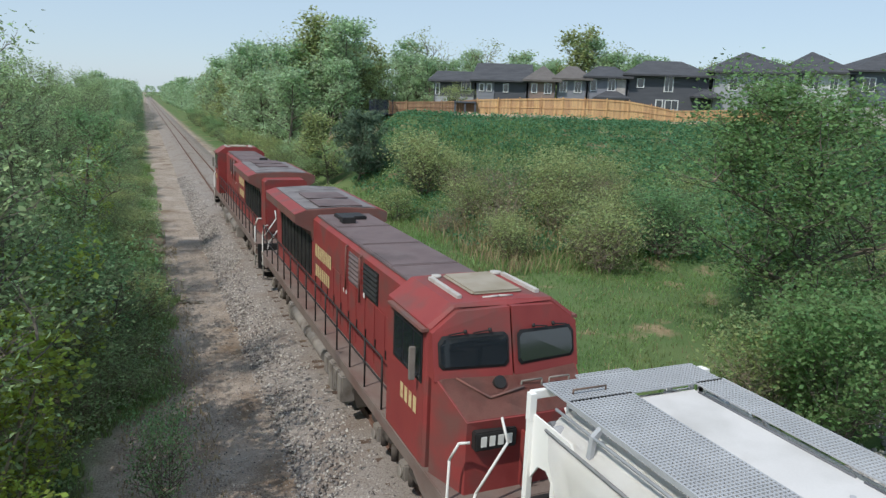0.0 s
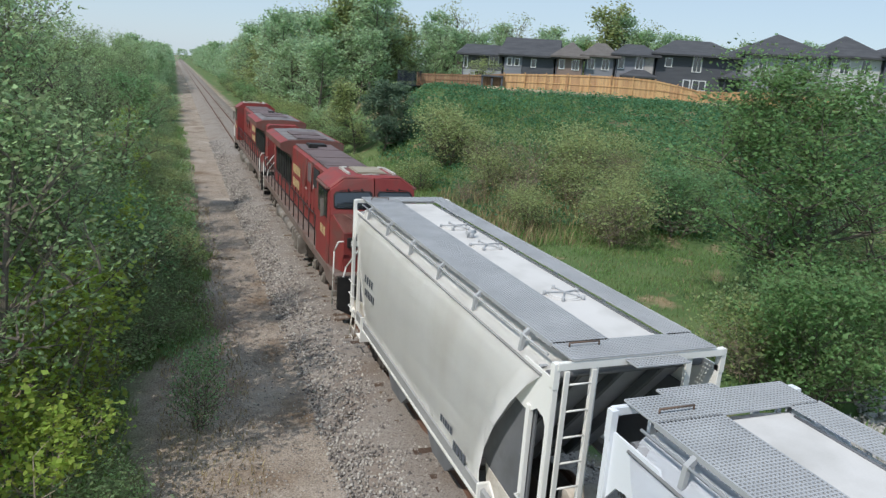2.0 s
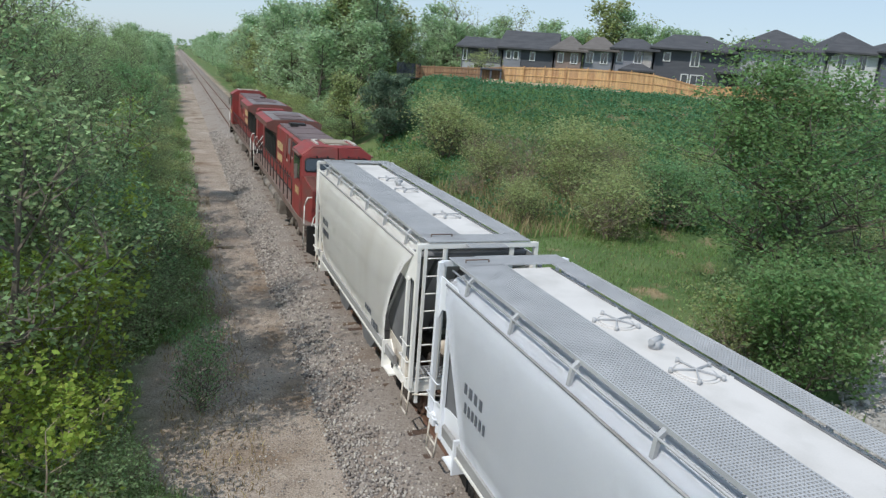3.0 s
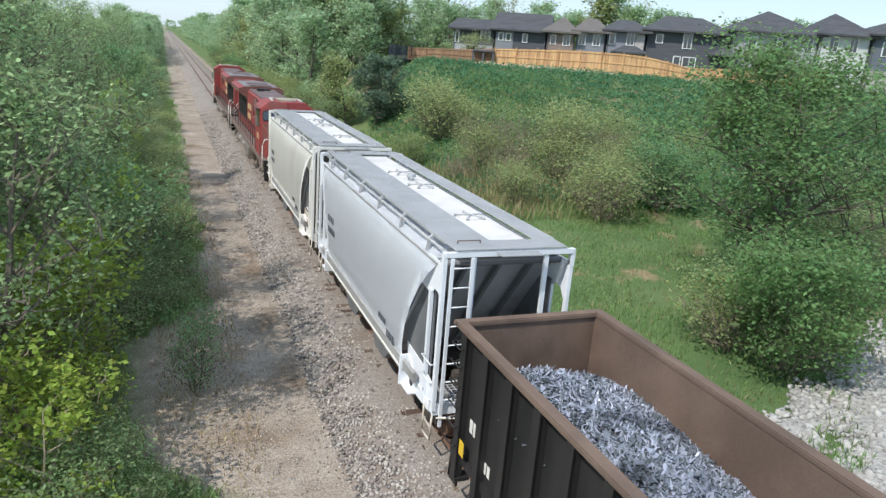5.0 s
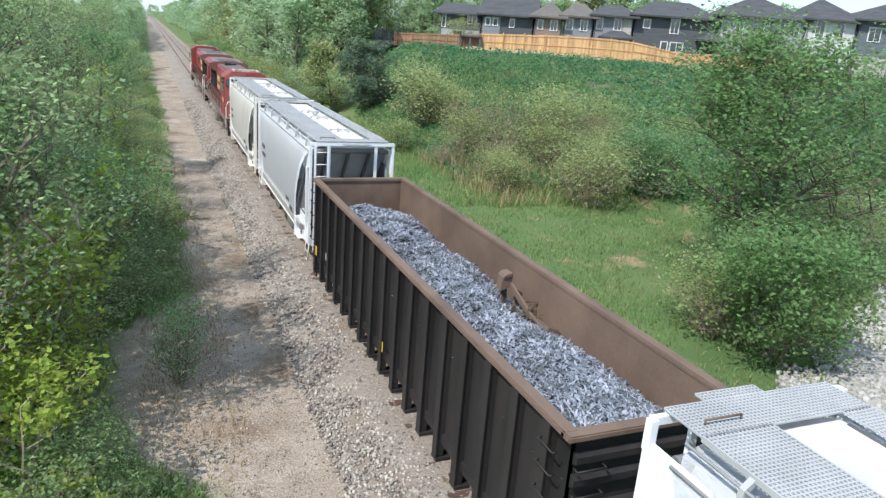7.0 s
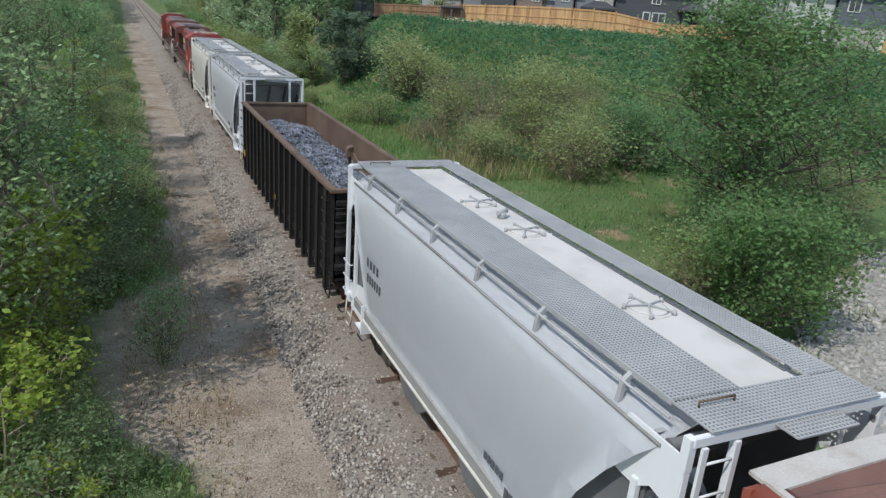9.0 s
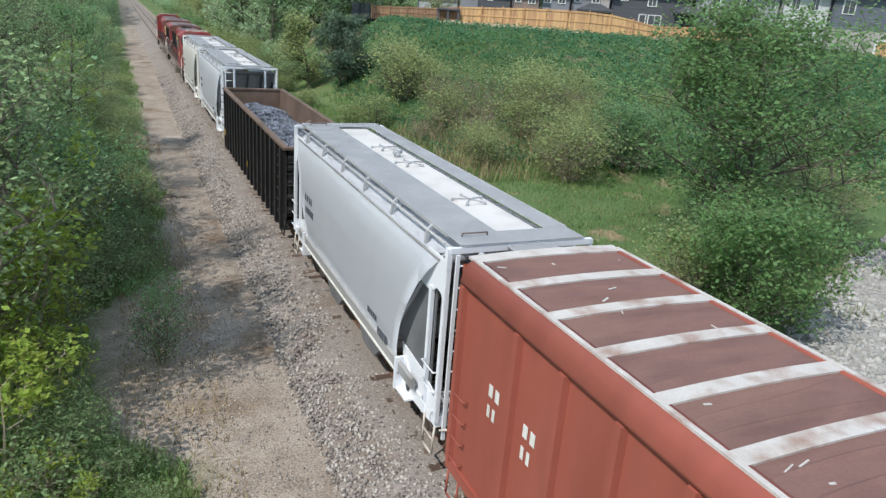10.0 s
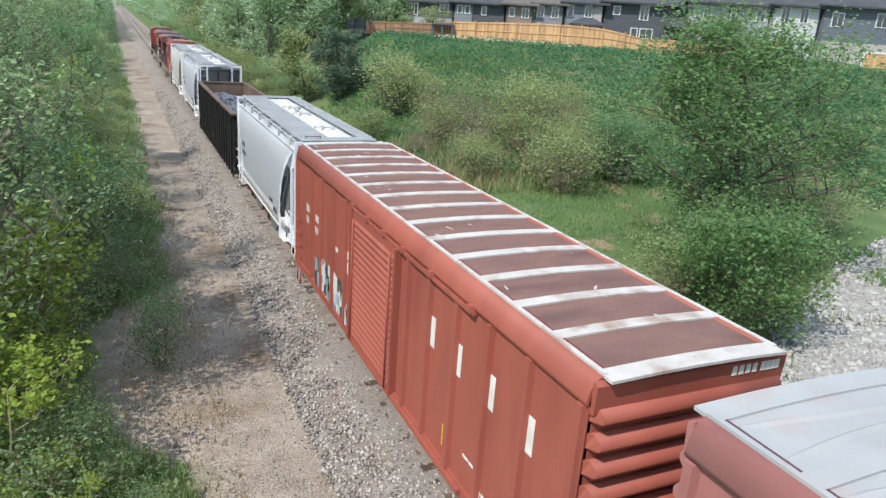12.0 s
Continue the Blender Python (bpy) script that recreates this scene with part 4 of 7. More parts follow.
        part("end_cap", bm, paint, end)
        bm = B()
        prism(bm, [(-1.32, 4.56), (-0.6, 4.587), (0, 4.595), (0.6, 4.587), (1.32, 4.56), (1.32, 4.60), (0.6, 4.627), (0, 4.635), (-0.6, 4.627), (-1.32, 4.60)], min(e * H, e * (H + 0.17)), max(e * H, e * (H + 0.17)))
        part("roof_lip", bm, seam, cap)
        if lettered and e < 0:
            y = -H - 0.09
            for k, x in enumerate((0.55, 0.66, 0.77, 0.88, 1.02, 1.1, 1.18, 1.26)):
                bm = B()
                box(bm, x, x + 0.07, y - 0.004, y + 0.02, 4.33, 4.46)
                part("stencil_mark", bm, WHITE, end)
        bm = B()
        box(bm, -0.32, 0.32, min(e * (H - 2.5), e * (H + 0.15)), max(e * (H - 2.5), e * (H + 0.15)), 0.72, 1.0)
        part("centre_sill", bm, UNDER, car)
        coupler(car, e * (H + 0.1), e)
        side_rungs(car, -1.46, e * (H - 0.12), e * (H - 0.55), (1.15, 1.55, 1.95, 2.35), paint)
        ladder(car, -1.35 if e < 0 else 0.9, -0.9 if e < 0 else 1.35, e * (H + 0.15), 1.0, 2.4, 4, paint)
        bm = B()
        bent(bm, [(-1.46, e * (H - 0.1), 0.75), (-1.48, e * (H - 0.1), 0.3), (-1.48, e * (H - 0.5), 0.3), (-1.46, e * (H - 0.5), 0.75)], 0.02, 6)
        part("stirrup_step", bm, paint, car)
    bm = B()
    box(bm, -1.4, 1.4, -H, H, 0.9, 1.0)
    part("floor_plate", bm, UNDER, car)
    if lettered:
        # four large plain blocks in place of the owner's initials
        for y, z in ((-2.97, 2.84), (-4.08, 2.82), (-5.25, 2.84), (-6.41, 2.80)):
            bm = B()
            box(bm, -1.450, -1.4405, y - 0.19, y + 0.19, z, z + 0.58, 0.004)
            part("letter_block", bm, WHITE, car, "white painted block")
        bars(car, "stencil_mark", -1.446, 6.5, 2.85, [0.12, 0.12], 0.2, WHITE, gap=0.08)
        bars(car, "stencil_mark", -1.446, 5.45, 2.8, [0.12, 0.12], 0.2, WHITE, gap=0.08)
        bars(car, "stencil_mark", -1.446, 6.5, 2.5, [0.08, 0.08], 0.2, WHITE, gap=0.08)
        bars(car, "stencil_mark", -1.446, 5.45, 2.45, [0.08, 0.08], 0.2, WHITE, gap=0.08)
        bars(car, "stencil_mark", -1.446, H - 4.35, 2.6, [0.2], 0.12, WHITE)
        bars(car, "stencil_mark", -1.446, 2.45, 2.35, [0.1, 0.14], 0.3, WHITE)
        bars(car, "stencil_mark", -1.446, 2.45, 2.72, [0.14, 0.1], 0.2, WHITE)
        bars(car, "stencil_mark", -1.446, -3.75, 1.25, [0.04], 0.42, YELLOW)
        bars(car, "stencil_mark", -1.446, -5.2, 1.2, [0.1, 0.12], 0.12, WHITE)
        bars(car, "stencil_mark", -1.446, -4.6, 1.55, [0.2, 0.16, 0.2], 0.05, WHITE)
        rng = random.Random(4)
        for k in range(84):                     # a painted tag of overlapping strokes low on the side
            y, z = 5.35 - 3.1 * rng.random(), 0.86 + 0.72 * rng.random() ** 1.2
            bm = B()
            w, h2 = rng.uniform(0.10, 0.32), rng.uniform(0.2, 0.6)
            d = -1.442 - 0.0005 * (k + 2)
            slant = rng.uniform(-0.15, 0.15)
            vs = [bm.verts.new(p) for p in ((d, y, z), (d, y - w, z + rng.uniform(-.1, .1)), (d, y - w + slant, min(1.95, z + h2)), (d, y + slant, min(2.0, z + h2 * rng.uniform(.7, 1.1))))]
            bm.faces.new(vs)
            part("tag_stroke", bm, (TAG_A, TAG_A, TAG_B, TAG_C, TAG_A, TAG_D)[k % 6], car)
    else:
        for k in range(5):
            bars(car, "stencil_mark", -1.446, H - 1.15, 3.85 - 0.09 * k, [0.1, 0.14, 0.08, 0.12][: 3 + k % 2], 0.05, WHITE)
    resize(car, 1.08, lambda z: z * tall)
    for y in (-5.4, 5.4):
        freight_truck(car, y)
    return car


TAG_A = material("pale tag paint", [(0.55, 0.58, 0.58), (0.66, 0.66, 0.64)], 4, rough=0.6)
TAG_B = material("teal tag paint", [(0.16, 0.34, 0.38)], 4, rough=0.6)
TAG_C = material("dark tag paint", [(0.06, 0.07, 0.08)], 4, rough=0.6)
TAG_D = material("grey blue tag paint", [(0.32, 0.38, 0.44)], 4, rough=0.6)


# ---------- diesel locomotive ----------
TANK_PALE = material("dusty pale grey paint", [(0.42, 0.40, 0.37), (0.50, 0.48, 0.45)], 2, rough=0.7, stain=((0.25, 0.2, 0.16), 2.5, 0.6))

SILL_DUST = material("road dust over red paint", [(0.15, 0.105, 0.09), (0.19, 0.15, 0.13), (0.13, 0.10, 0.09)], 1.2, rough=0.85, stretch=(1, 0.5, 1), stain=((0.16, 0.07, 0.06), 1.6, 0.5), bump=0.06)
NOSE_DUST = material("dusty dull red nose top", [(0.23, 0.085, 0.07), (0.26, 0.12, 0.10), (0.20, 0.08, 0.068)], 1.6, rough=0.8, stain=((0.13, 0.085, 0.075), 2.2, 0.6))


def loft(bm, sections, close=True):
    """Skin over cross-sections of equal length: each a list of points."""
    rows = [[bm.verts.new(p) for p in s] for s in sections]
    n = len(rows[0])
    for a, b in zip(rows, rows[1:]):
        for k in range(n if close else n - 1):
            bm.faces.new((a[k], a[(k + 1) % n], b[(k + 1) % n], b[k]))
    bm.faces.new(rows[0][::-1]), bm.faces.new(rows[-1])


def loco_truck(loco, y):
    bm = B()
    box(bm, -1.0, 1.0, -0.3, 0.3, 0.55, 0.9, 0.03)
    truck = part("truck", bm, UNDER, loco, "dusty three-axle locomotive truck")
    truck.location.y = y
    for s in (-1, 1):
        bm = B()
        x0, x1 = sorted((s * 1.0, s * 1.16))
        prism(bm, [(-2.5, 0.62), (-2.45, 0.86), (-1.3, 0.98), (1.3, 0.98), (2.45, 0.86), (2.5, 0.62), (1.5, 0.5), (0.9, 0.68), (0.3, 0.5), (-0.3, 0.5), (-0.9, 0.68), (-1.5, 0.5)], x0, x1, axis="x")
        part("side_frame", bm, UNDER, truck)
        for a in (-1.85, 0, 1.85):
            bm = B()
            box(bm, min(s * 1.05, s * 1.28), max(s * 1.05, s * 1.28), a - 0.17, a + 0.17, 0.36, 0.74, 0.03)
            rod(bm, (s * 1.28, a, 0.53), (s * 1.33, a, 0.53), 0.13, 10)
            part("journal_box", bm, TANK, truck)
        for a in (-1.3, -0.55, 0.55, 1.3):
            bm = B()
            rod(bm, (s * 1.22, a, 0.5), (s * 1.22, a, 0.86), 0.09, 8)
            part("spring", bm, UNDER, truck)
        bm = B()
        rod(bm, (s * 1.25, -1.1, 0.86), (s * 1.25, -0.7, 0.92), 0.1, 10)
        rod(bm, (s * 1.25, 0.7, 0.92), (s * 1.25, 1.1, 0.86), 0.1, 10)
        part("brake_cylinder", bm, UNDER, truck)
    for a in (-1.85, 0, 1.85):
        w = part("wheelset", wheelset_mesh(0.533), RAIL, truck, "brown steel wheelset")
        w.location = (0, a, 0.533)
        w["radius"] = 0.533


def locomotive(label):
    loco = thing("diesel_locomotive", label, "locomotive", "cars of the train")
    D = 1.62                                       # deck height
    # frame and deck
    bm = B()
    box(bm, -1.48, 1.48, -10.4, 10.55, D - 0.14, D, 0.02)
    part("deck", bm, SILL_DUST, loco, "dusty walkway deck")
    for s in (-1, 1):
        bm = B()
        x0, x1 = sorted((s * 1.38, s * 1.46))
        prism(bm, [(-10.3, D - 0.14), (10.4, D - 0.14), (10.4, 1.08), (9.4, 1.08), (8.9, 1.30), (-8.4, 1.30), (-8.9, 1.08), (-10.3, 1.08)], x0, x1, axis="x")
        part("side_sill", bm, SILL_DUST, loco, "road-dusted grey brown side sill")
    bm = B()
    box(bm, -1.2, 1.2, -10.2, 10.3, 0.95, D - 0.15)
    part("underframe", bm, BLACK, loco)
    # fuel tank with reservoirs and boxes hung beside it
    bm = B()
    prism(bm, [(-1.15, 1.1), (1.15, 1.1), (1.25, 0.8), (1.1, 0.3), (-1.1, 0.3), (-1.25, 0.8)], -3.3, 3.6)
    part("fuel_tank", bm, UNDER, loco, "dusty fuel tank")
    for s in (-1, 1):
        for y0, y1 in ((-1.2, 0.9), (1.15, 3.3)):
            bm = B()
            rod(bm, (s * 1.38, y0, 1.02), (s * 1.38, y1, 1.02), 0.2, 14)
            part("air_reservoir", bm, TANK, loco, "long grey air reservoir")
        for y, h in ((-3.1, 0.75), (-2.6, 0.6), (-2.15, 0.8), (-1.6, 0.55), (3.75, 0.6)):
            bm = B()
            box(bm, min(s * 1.15, s * 1.53), max(s * 1.15, s * 1.53), y - 0.2, y + 0.2, 1.22 - h, 1.22, 0.04)
            part("equipment_box", bm, TANK, loco)
    # long hood
    bm = B()
    hood = [(-0.93, D), (0.93, D), (0.93, 3.98), (0.80, 4.12), (-0.80, 4.12), (-0.93, 3.98)]
    prism(bm, hood, -6.9, 9.75)
    part("long_hood", bm, RED, loco, "faded red long hood")
    bm = B()
    box(bm, -0.84, 0.84, -6.9, 2.6, 4.115, 4.20, 0.02)
    top = part("hood_roof", bm, SOOT, loco, "sooty maroon grey hood roof")
    for y in (-4.9, -2.4, 0.2):
        bm = B()
        box(bm, -0.80, 0.80, y - 0.015, y + 0.015, 4.20, 4.215)
        box(bm, -0.76, 0.76, y + 0.1, y + 2.2, 4.203, 4.214)
        part("roof_hatch", bm, SOOT, top)
    for s in (-1, 1):
        x0, x1 = sorted((s * 0.93, s * 0.945))      # hood doors, louvres, handles
        for k in range(11):
            y = -6.2 + k * 0.82
            bm = B()
            box(bm, x0, x1, y - 0.36, y + 0.36, D + 0.15, 3.1, 0.004)
            door = part("hood_door", bm, RED, loco)
            bm = B()
            rod(bm, (s * 0.97, y + 0.28, 2.2), (s * 0.97, y + 0.28, 2.4), 0.015, 5)
            part("door_latch", bm, BLACK, door)
        for y, w in ((-2.25, 0.5), (-3.75, 0.62)):
            bm = B()
            x0, x1 = sorted((s * 0.93, s * 0.955))
            box(bm, x0, x1, y - w, y + w, 3.15, 3.88, 0.01)
            grille = part("intake_grille", bm, BLACK if w > 0.55 else SOOT, loco, "dark intake grille")
            for k in range(6):
                bm = B()
                z = 3.22 + 0.11 * k
                prism(bm, [(s * 0.955, z), (s * 0.985, z + 0.01), (s * 0.955, z + 0.06)], y - w + 0.04, y + w - 0.04)
                part("louvre", bm, BLACK if w > 0.55 else SOOT, grille)
        for y in (-2.95, -1.6):
            bm = B()
            bent(bm, [(s * 0.93, y, 4.0), (s * 1.0, y, 3.95), (s * 1.0, y, 2.9)], 0.025, 6)
            part("cable_pipe", bm, RED_DIRTY, loco)
    # exhaust stack and roof gear
    bm = B()
    box(bm, -0.42, 0.42, 1.35, 2.15, 4.19, 4.36, 0.03)
    part("exhaust_outlet", bm, BLACK, loco)
    bm = B()
    rod(bm, (-0.3, 0.95, 4.2), (-0.3, 0.95, 4.42), 0.16, 10)
    box(bm, -0.5, -0.1, 0.72, 1.1, 4.2, 4.46, 0.02)
    part("roof_blower", bm, BLACK, loco)
    # radiator section: wide wings with a shallow gabled roof
    bm = B()
    wing = [(-0.93, 3.3), (-1.02, 3.62), (-1.50, 3.86), (-1.52, 4.18), (-1.15, 4.36), (0, 4.44), (1.15, 4.36), (1.52, 4.18), (1.50, 3.86), (1.02, 3.62), (0.93, 3.3)]
    prism(bm, wing, 2.75, 8.75)
    part("radiator_wing", bm, RED_DIRTY, loco, "wide overhanging red radiator wing")
    bm = B()
    prism(bm, [(-1.14, 4.37), (0, 4.452), (1.14, 4.37), (1.14, 4.40), (0, 4.482), (-1.14, 4.40)], 2.9, 8.6)
    cover = part("radiator_roof", bm, GREY_ROOF, loco, "dusty grey radiator roof")
    for y in (3.7, 5.6):
        bm = B()
        box(bm, -0.72, 0.72, y - 0.75, y + 0.75, 4.47, 4.51, 0.01)
        part("fan_grille", bm, SOOT, cover)
    bm = B()
    prism(bm, [(-1.515, 4.19), (-1.16, 4.368), (-1.16, 4.38), (-1.53, 4.2)], 2.76, 8.74)
    prism(bm, [(1.515, 4.19), (1.16, 4.368), (1.16, 4.38), (1.53, 4.2)], 2.76, 8.74)
    part("wing_edge", bm, RED, cover)
    for s in (-1, 1):                               # black radiator intakes under the wings
        bm = B()
        x0, x1 = sorted((s * 0.93, s * 0.97))
        box(bm, x0, x1, 3.0, 8.5, 2.25, 3.5)
        intake = part("radiator_intake", bm, BLACK, loco, "black radiator intake screen")
        for k in range(9):
            bm = B()
            y = 3.2 + k * 0.64
            box(bm, min(s * 0.97, s * 0.995), max(s * 0.97, s * 0.995), y - 0.02, y + 0.02, 2.25, 3.5)
            part("screen_bar", bm, BLACK, intake)
    bm = B()
    box(bm, -0.85, 0.85, 9.75, 9.83, D + 0.3, 3.7, 0.02)
    part("hood_end", bm, RED, loco)
    # ---------------- cab ----------------
    # sections from the cab's back to the brow over the windscreens: slab sides, sloped upper sides, flat top
    def cab_section(y, dy, zt):
        return [(-1.46, y, D), (-1.46, y, 4.02), (-0.98, y + dy, zt), (0, y + dy * 1.2, zt + 0.03), (0.98, y + dy, zt), (1.46, y, 4.02), (1.46, y, D)]
    bm = B()
    loft(bm, [cab_section(-6.75, 0, 4.5), cab_section(-8.85, 0, 4.5),
              [(-1.42, -8.92, D), (-1.40, -8.92, 3.98), (-0.96, -8.90, 4.44), (0, -9.03, 4.46), (0.96, -8.90, 4.44), (1.40, -8.92, 3.98), (1.42, -8.92, D)]])
    cab = part("cab", bm, RED, loco, "faded red wide-nosed cab")
    # windscreen faces: two panes that meet in a forward ridge
    for s in (-1, 1):
        def wp(u, v, d=0.0):                        # u 0..1 from ridge to side, v 0..1 up
            return Vector((s * (0.02 + 1.36 * u), -9.40 + 0.19 * u - d + 0.20 * v, 3.34 + 0.86 * v - 0.06 * u * v))
        bm = B()
        a = [bm.verts.new(wp(u, v)) for u, v in ((0, -0.16), (1.03, -0.16), (1.03, 0.76), (0.68, 1.27), (0, 1.3))]
        b = [bm.verts.new(wp(u, v) + Vector((0, 0.4, 0))) for u, v in ((0, -0.16), (1.03, -0.16), (1.03, 0.76), (0.68, 1.27), (0, 1.3))]
        bm.faces.new(a), bm.faces.new(b[::-1])
        for k in range(5):
            bm.faces.new((a[k], a[(k + 1) % 5], b[(k + 1) % 5], b[k]))
        part("windscreen_wall", bm, RED, cab)

        def frame_ring(u0, u1, v0, v1, d):
            return [wp(u, v, d) for u, v in ((u0 + 0.05, v0), (u1 - 0.05, v0), (u1, v0 + 0.08), (u1, v1 - 0.12), (u1 - 0.06, v1), (u0 + 0.05, v1), (u0, v1 - 0.08), (u0, v0 + 0.08))]
        bm = B()
        outer, inner = frame_ring(0.05, 0.97, 0.06, 0.70, 0.012), frame_ring(0.08, 0.94, 0.115, 0.645, 0.035)
        vo, vi = [bm.verts.new(p) for p in outer], [bm.verts.new(p) for p in inner]
        for k in range(8):
            bm.faces.new((vo[k], vo[(k + 1) % 8], vi[(k + 1) % 8], vi[k]))
        part("window_rubber", bm, RUBBER, cab, "black rubber window seal")
        bm = B()
        bm.faces.new([bm.verts.new(p) for p in frame_ring(0.075, 0.945, 0.11, 0.65, 0.028)])
        part("windscreen", bm, GLASS, cab, "dark reflecting windscreen")
        for u in (0.3, 0.62):
            bm = B()
            rod(bm, wp(u, 0.76, 0.05), wp(u + 0.22, 0.73, 0.06), 0.012, 5)
            rod(bm, wp(u, 0.80, 0.05), wp(u, 0.73, 0.06), 0.03, 6)
            part("wiper", bm, BLACK, cab)
        # side windows with frames, mirror and arm rest
        x = s * 1.462
        bm = B()
        box(bm, min(x, x + s * 0.012), max(x, x + s * 0.012), -8.75, -7.15, 3.02, 3.86, 0.004)
        part("window_rubber", bm, RUBBER, cab)
        for y0, y1 in ((-8.68, -8.32), (-8.25, -7.75), (-7.68, -7.22)):
            bm = B()
            box(bm, min(x + s * 0.012, x + s * 0.018), max(x + s * 0.012, x + s * 0.018), y0, y1, 3.08, 3.80)
            part("side_window", bm, GLASS, cab)
        bm = B()
        box(bm, min(x + s * 0.08, x + s * 0.20), max(x + s * 0.08, x + s * 0.20), -8.62, -8.56, 3.05, 3.62, 0.015)
        rod(bm, (x, -8.5, 3.1), (x + s * 0.14, -8.58, 3.1), 0.015, 5)
        part("mirror", bm, TANK, cab, "grey wind deflector mirror")
        bm = B()
        box(bm, min(s * 1.40, s * 1.56), max(s * 1.40, s * 1.56), -8.9, -7.0, 3.93, 3.99, 0.01)
        part("drip_edge", bm, RED_DIRTY, cab)
    # nose
    bm = B()
    loft(bm, [[(-1.42, -9.1, D), (-1.42, -9.1, 3.30), (0, -9.16, 3.36), (1.42, -9.1, 3.30), (1.42, -9.1, D)],
              [(-1.14, -10.02, D), (-1.14, -10.02, 2.80), (0, -10.18, 2.86), (1.14, -10.02, 2.80), (1.14, -10.02, D)]])
    nose = part("nose", bm, RED, loco, "faded red wide nose with a dusty top")
    bm = B()
    back = [(-1.38, -9.12, 3.309), (0, -9.18, 3.364), (1.38, -9.12, 3.309)]
    lip = [(-1.12, -10.0, 2.824), (0, -10.16, 2.882), (1.12, -10.0, 2.824)]
    rows = [[bm.verts.new(p) for p in line] for line in (back, lip)]
    for k in (0, 1):
        bm.faces.new((rows[0][k], rows[1][k], rows[1][k + 1], rows[0][k + 1]))
    bmesh.ops.solidify(bm, geom=bm.faces[:], thickness=0.02)
    part("nose_top", bm, NOSE_DUST, nose, "dust-covered nose top")
    bm = B()                                        # dark number board with plain marks
    box(bm, -1.04, -0.28, -10.17, -10.0, 2.38, 2.68, 0.02)
    board = part("number_board", bm, BLACK, nose, "black number board")
    for k in range(4):
        bm = B()
        x = -0.94 + 0.155 * k
        box(bm, x, x + 0.10, -10.182, -10.169, 2.45, 2.61)
        part("number_mark", bm, WHITE, board)
    bm = B()
    box(bm, 0.02, 0.62, -10.20, -10.08, 1.95, 2.4, 0.03)
    part("nose_emblem", bm, WHITE, nose, "cream emblem block")
    for x in (-0.15, 0.75):
        bm = B()
        box(bm, x - 0.02, x + 0.02, -10.23, -10.10, 1.7, 2.6)
        part("nose_rung", bm, RED, nose)
    for k in range(4):
        bm = B()
        rod(bm, (-0.15, -10.23, 1.85 + 0.2 * k), (0.02, -10.23, 1.85 + 0.2 * k), 0.012, 5)
        part("nose_rung", bm, RED, nose)
    bm = B()
    bent(bm, [(-1.05, -9.3, 3.26), (-0.62, -9.78, 3.06), (0.05, -9.72, 3.14)], 0.022, 6)
    part("nose_grab", bm, RED_DIRTY, nose)
    for x in (0.25, 0.8):
        bm = B()
        bent(bm, [(x - 0.2, -9.62, 3.06), (x - 0.2, -9.62, 3.2), (x + 0.2, -9.62, 3.2), (x + 0.2, -9.62, 3.04)], 0.018, 6)
        part("nose_grab", bm, TANK, nose)
    bm = B()
    rod(bm, (-0.35, -9.50, 3.15), (-0.35, -9.60, 3.23), 0.11, 10)
    part("nose_lamp", bm, BLACK, nose)
    # cab roof: air conditioner, walk strips, antennas
    bm = B()
    box(bm, -0.42, 0.62, -8.45, -6.95, 4.49, 4.60, 0.05)
    part("air_conditioner", bm, material("sun-stained beige housing", [(0.27, 0.235, 0.175), (0.35, 0.31, 0.25)], 1.6, rough=0.7, stain=((0.25, 0.2, 0.14), 2, 0.6)), cab, "stained beige roof air conditioner")
    for x in (-0.72, 0.85):
        bm = B()
        box(bm, x - 0.05, x + 0.05, -8.55, -7.1, 4.48, 4.60, 0.01)
        part("roof_guard", bm, TANK_PALE, cab, "pale guard plate")
    bm = B()
    bent(bm, [(-0.3, -8.62, 4.52), (0.0, -8.68, 4.56), (0.3, -8.62, 4.52)], 0.03, 6)
    part("roof_grab", bm, TANK_PALE, cab)
    for x, z, r in ((-0.55, 4.5, 0.10), (0.75, 4.5, 0.12)):
        bm = B()
        rod(bm, (x, -6.98, z), (x, -6.98, z + 0.08), r, 12)
        part("roof_antenna", bm, TANK_PALE, cab)
    # side cab number and hood name kept as plain bars in paint colours
    for s in (-1, 1):
        bars(loco, "number_mark", s * 1.462, -7.62 if s < 0 else -7.62, 2.40, [0.15, 0.15, 0.15, 0.15], 0.28, CREAM, face=s, gap=0.09)
        bars(loco, "name_mark", s * 0.955, 2.35, 2.98, [0.26] + [0.19] * 7, 0.36, CREAM, face=s, gap=0.075)
        bars(loco, "name_mark", s * 0.955, 2.30, 2.42, [0.26] + [0.19] * 6, 0.34, CREAM, face=s, gap=0.075)
        bars(loco, "name_mark", s * 0.955, -1.2, 2.75, [0.08, 0.08], 0.1, WHITE, face=s, gap=0.2)
        bars(loco, "name_mark", s * 0.99, -3.3, 3.1, [0.12], 0.12, WHITE, face=s)
        # walkway railing: dark posts with two rails
        ys = [-6.3, -5.0, -3.7, -2.4, -1.1, 0.2, 1.5, 2.8, 4.1, 5.4, 6.7, 8.0, 9.3, 10.2]
        for y in ys:
            bm = B()
            rod(bm, (s * 1.42, y, D), (s * 1.42, y, D + 1.05), 0.022, 6)
            part("stanchion", bm, BLACK, loco)
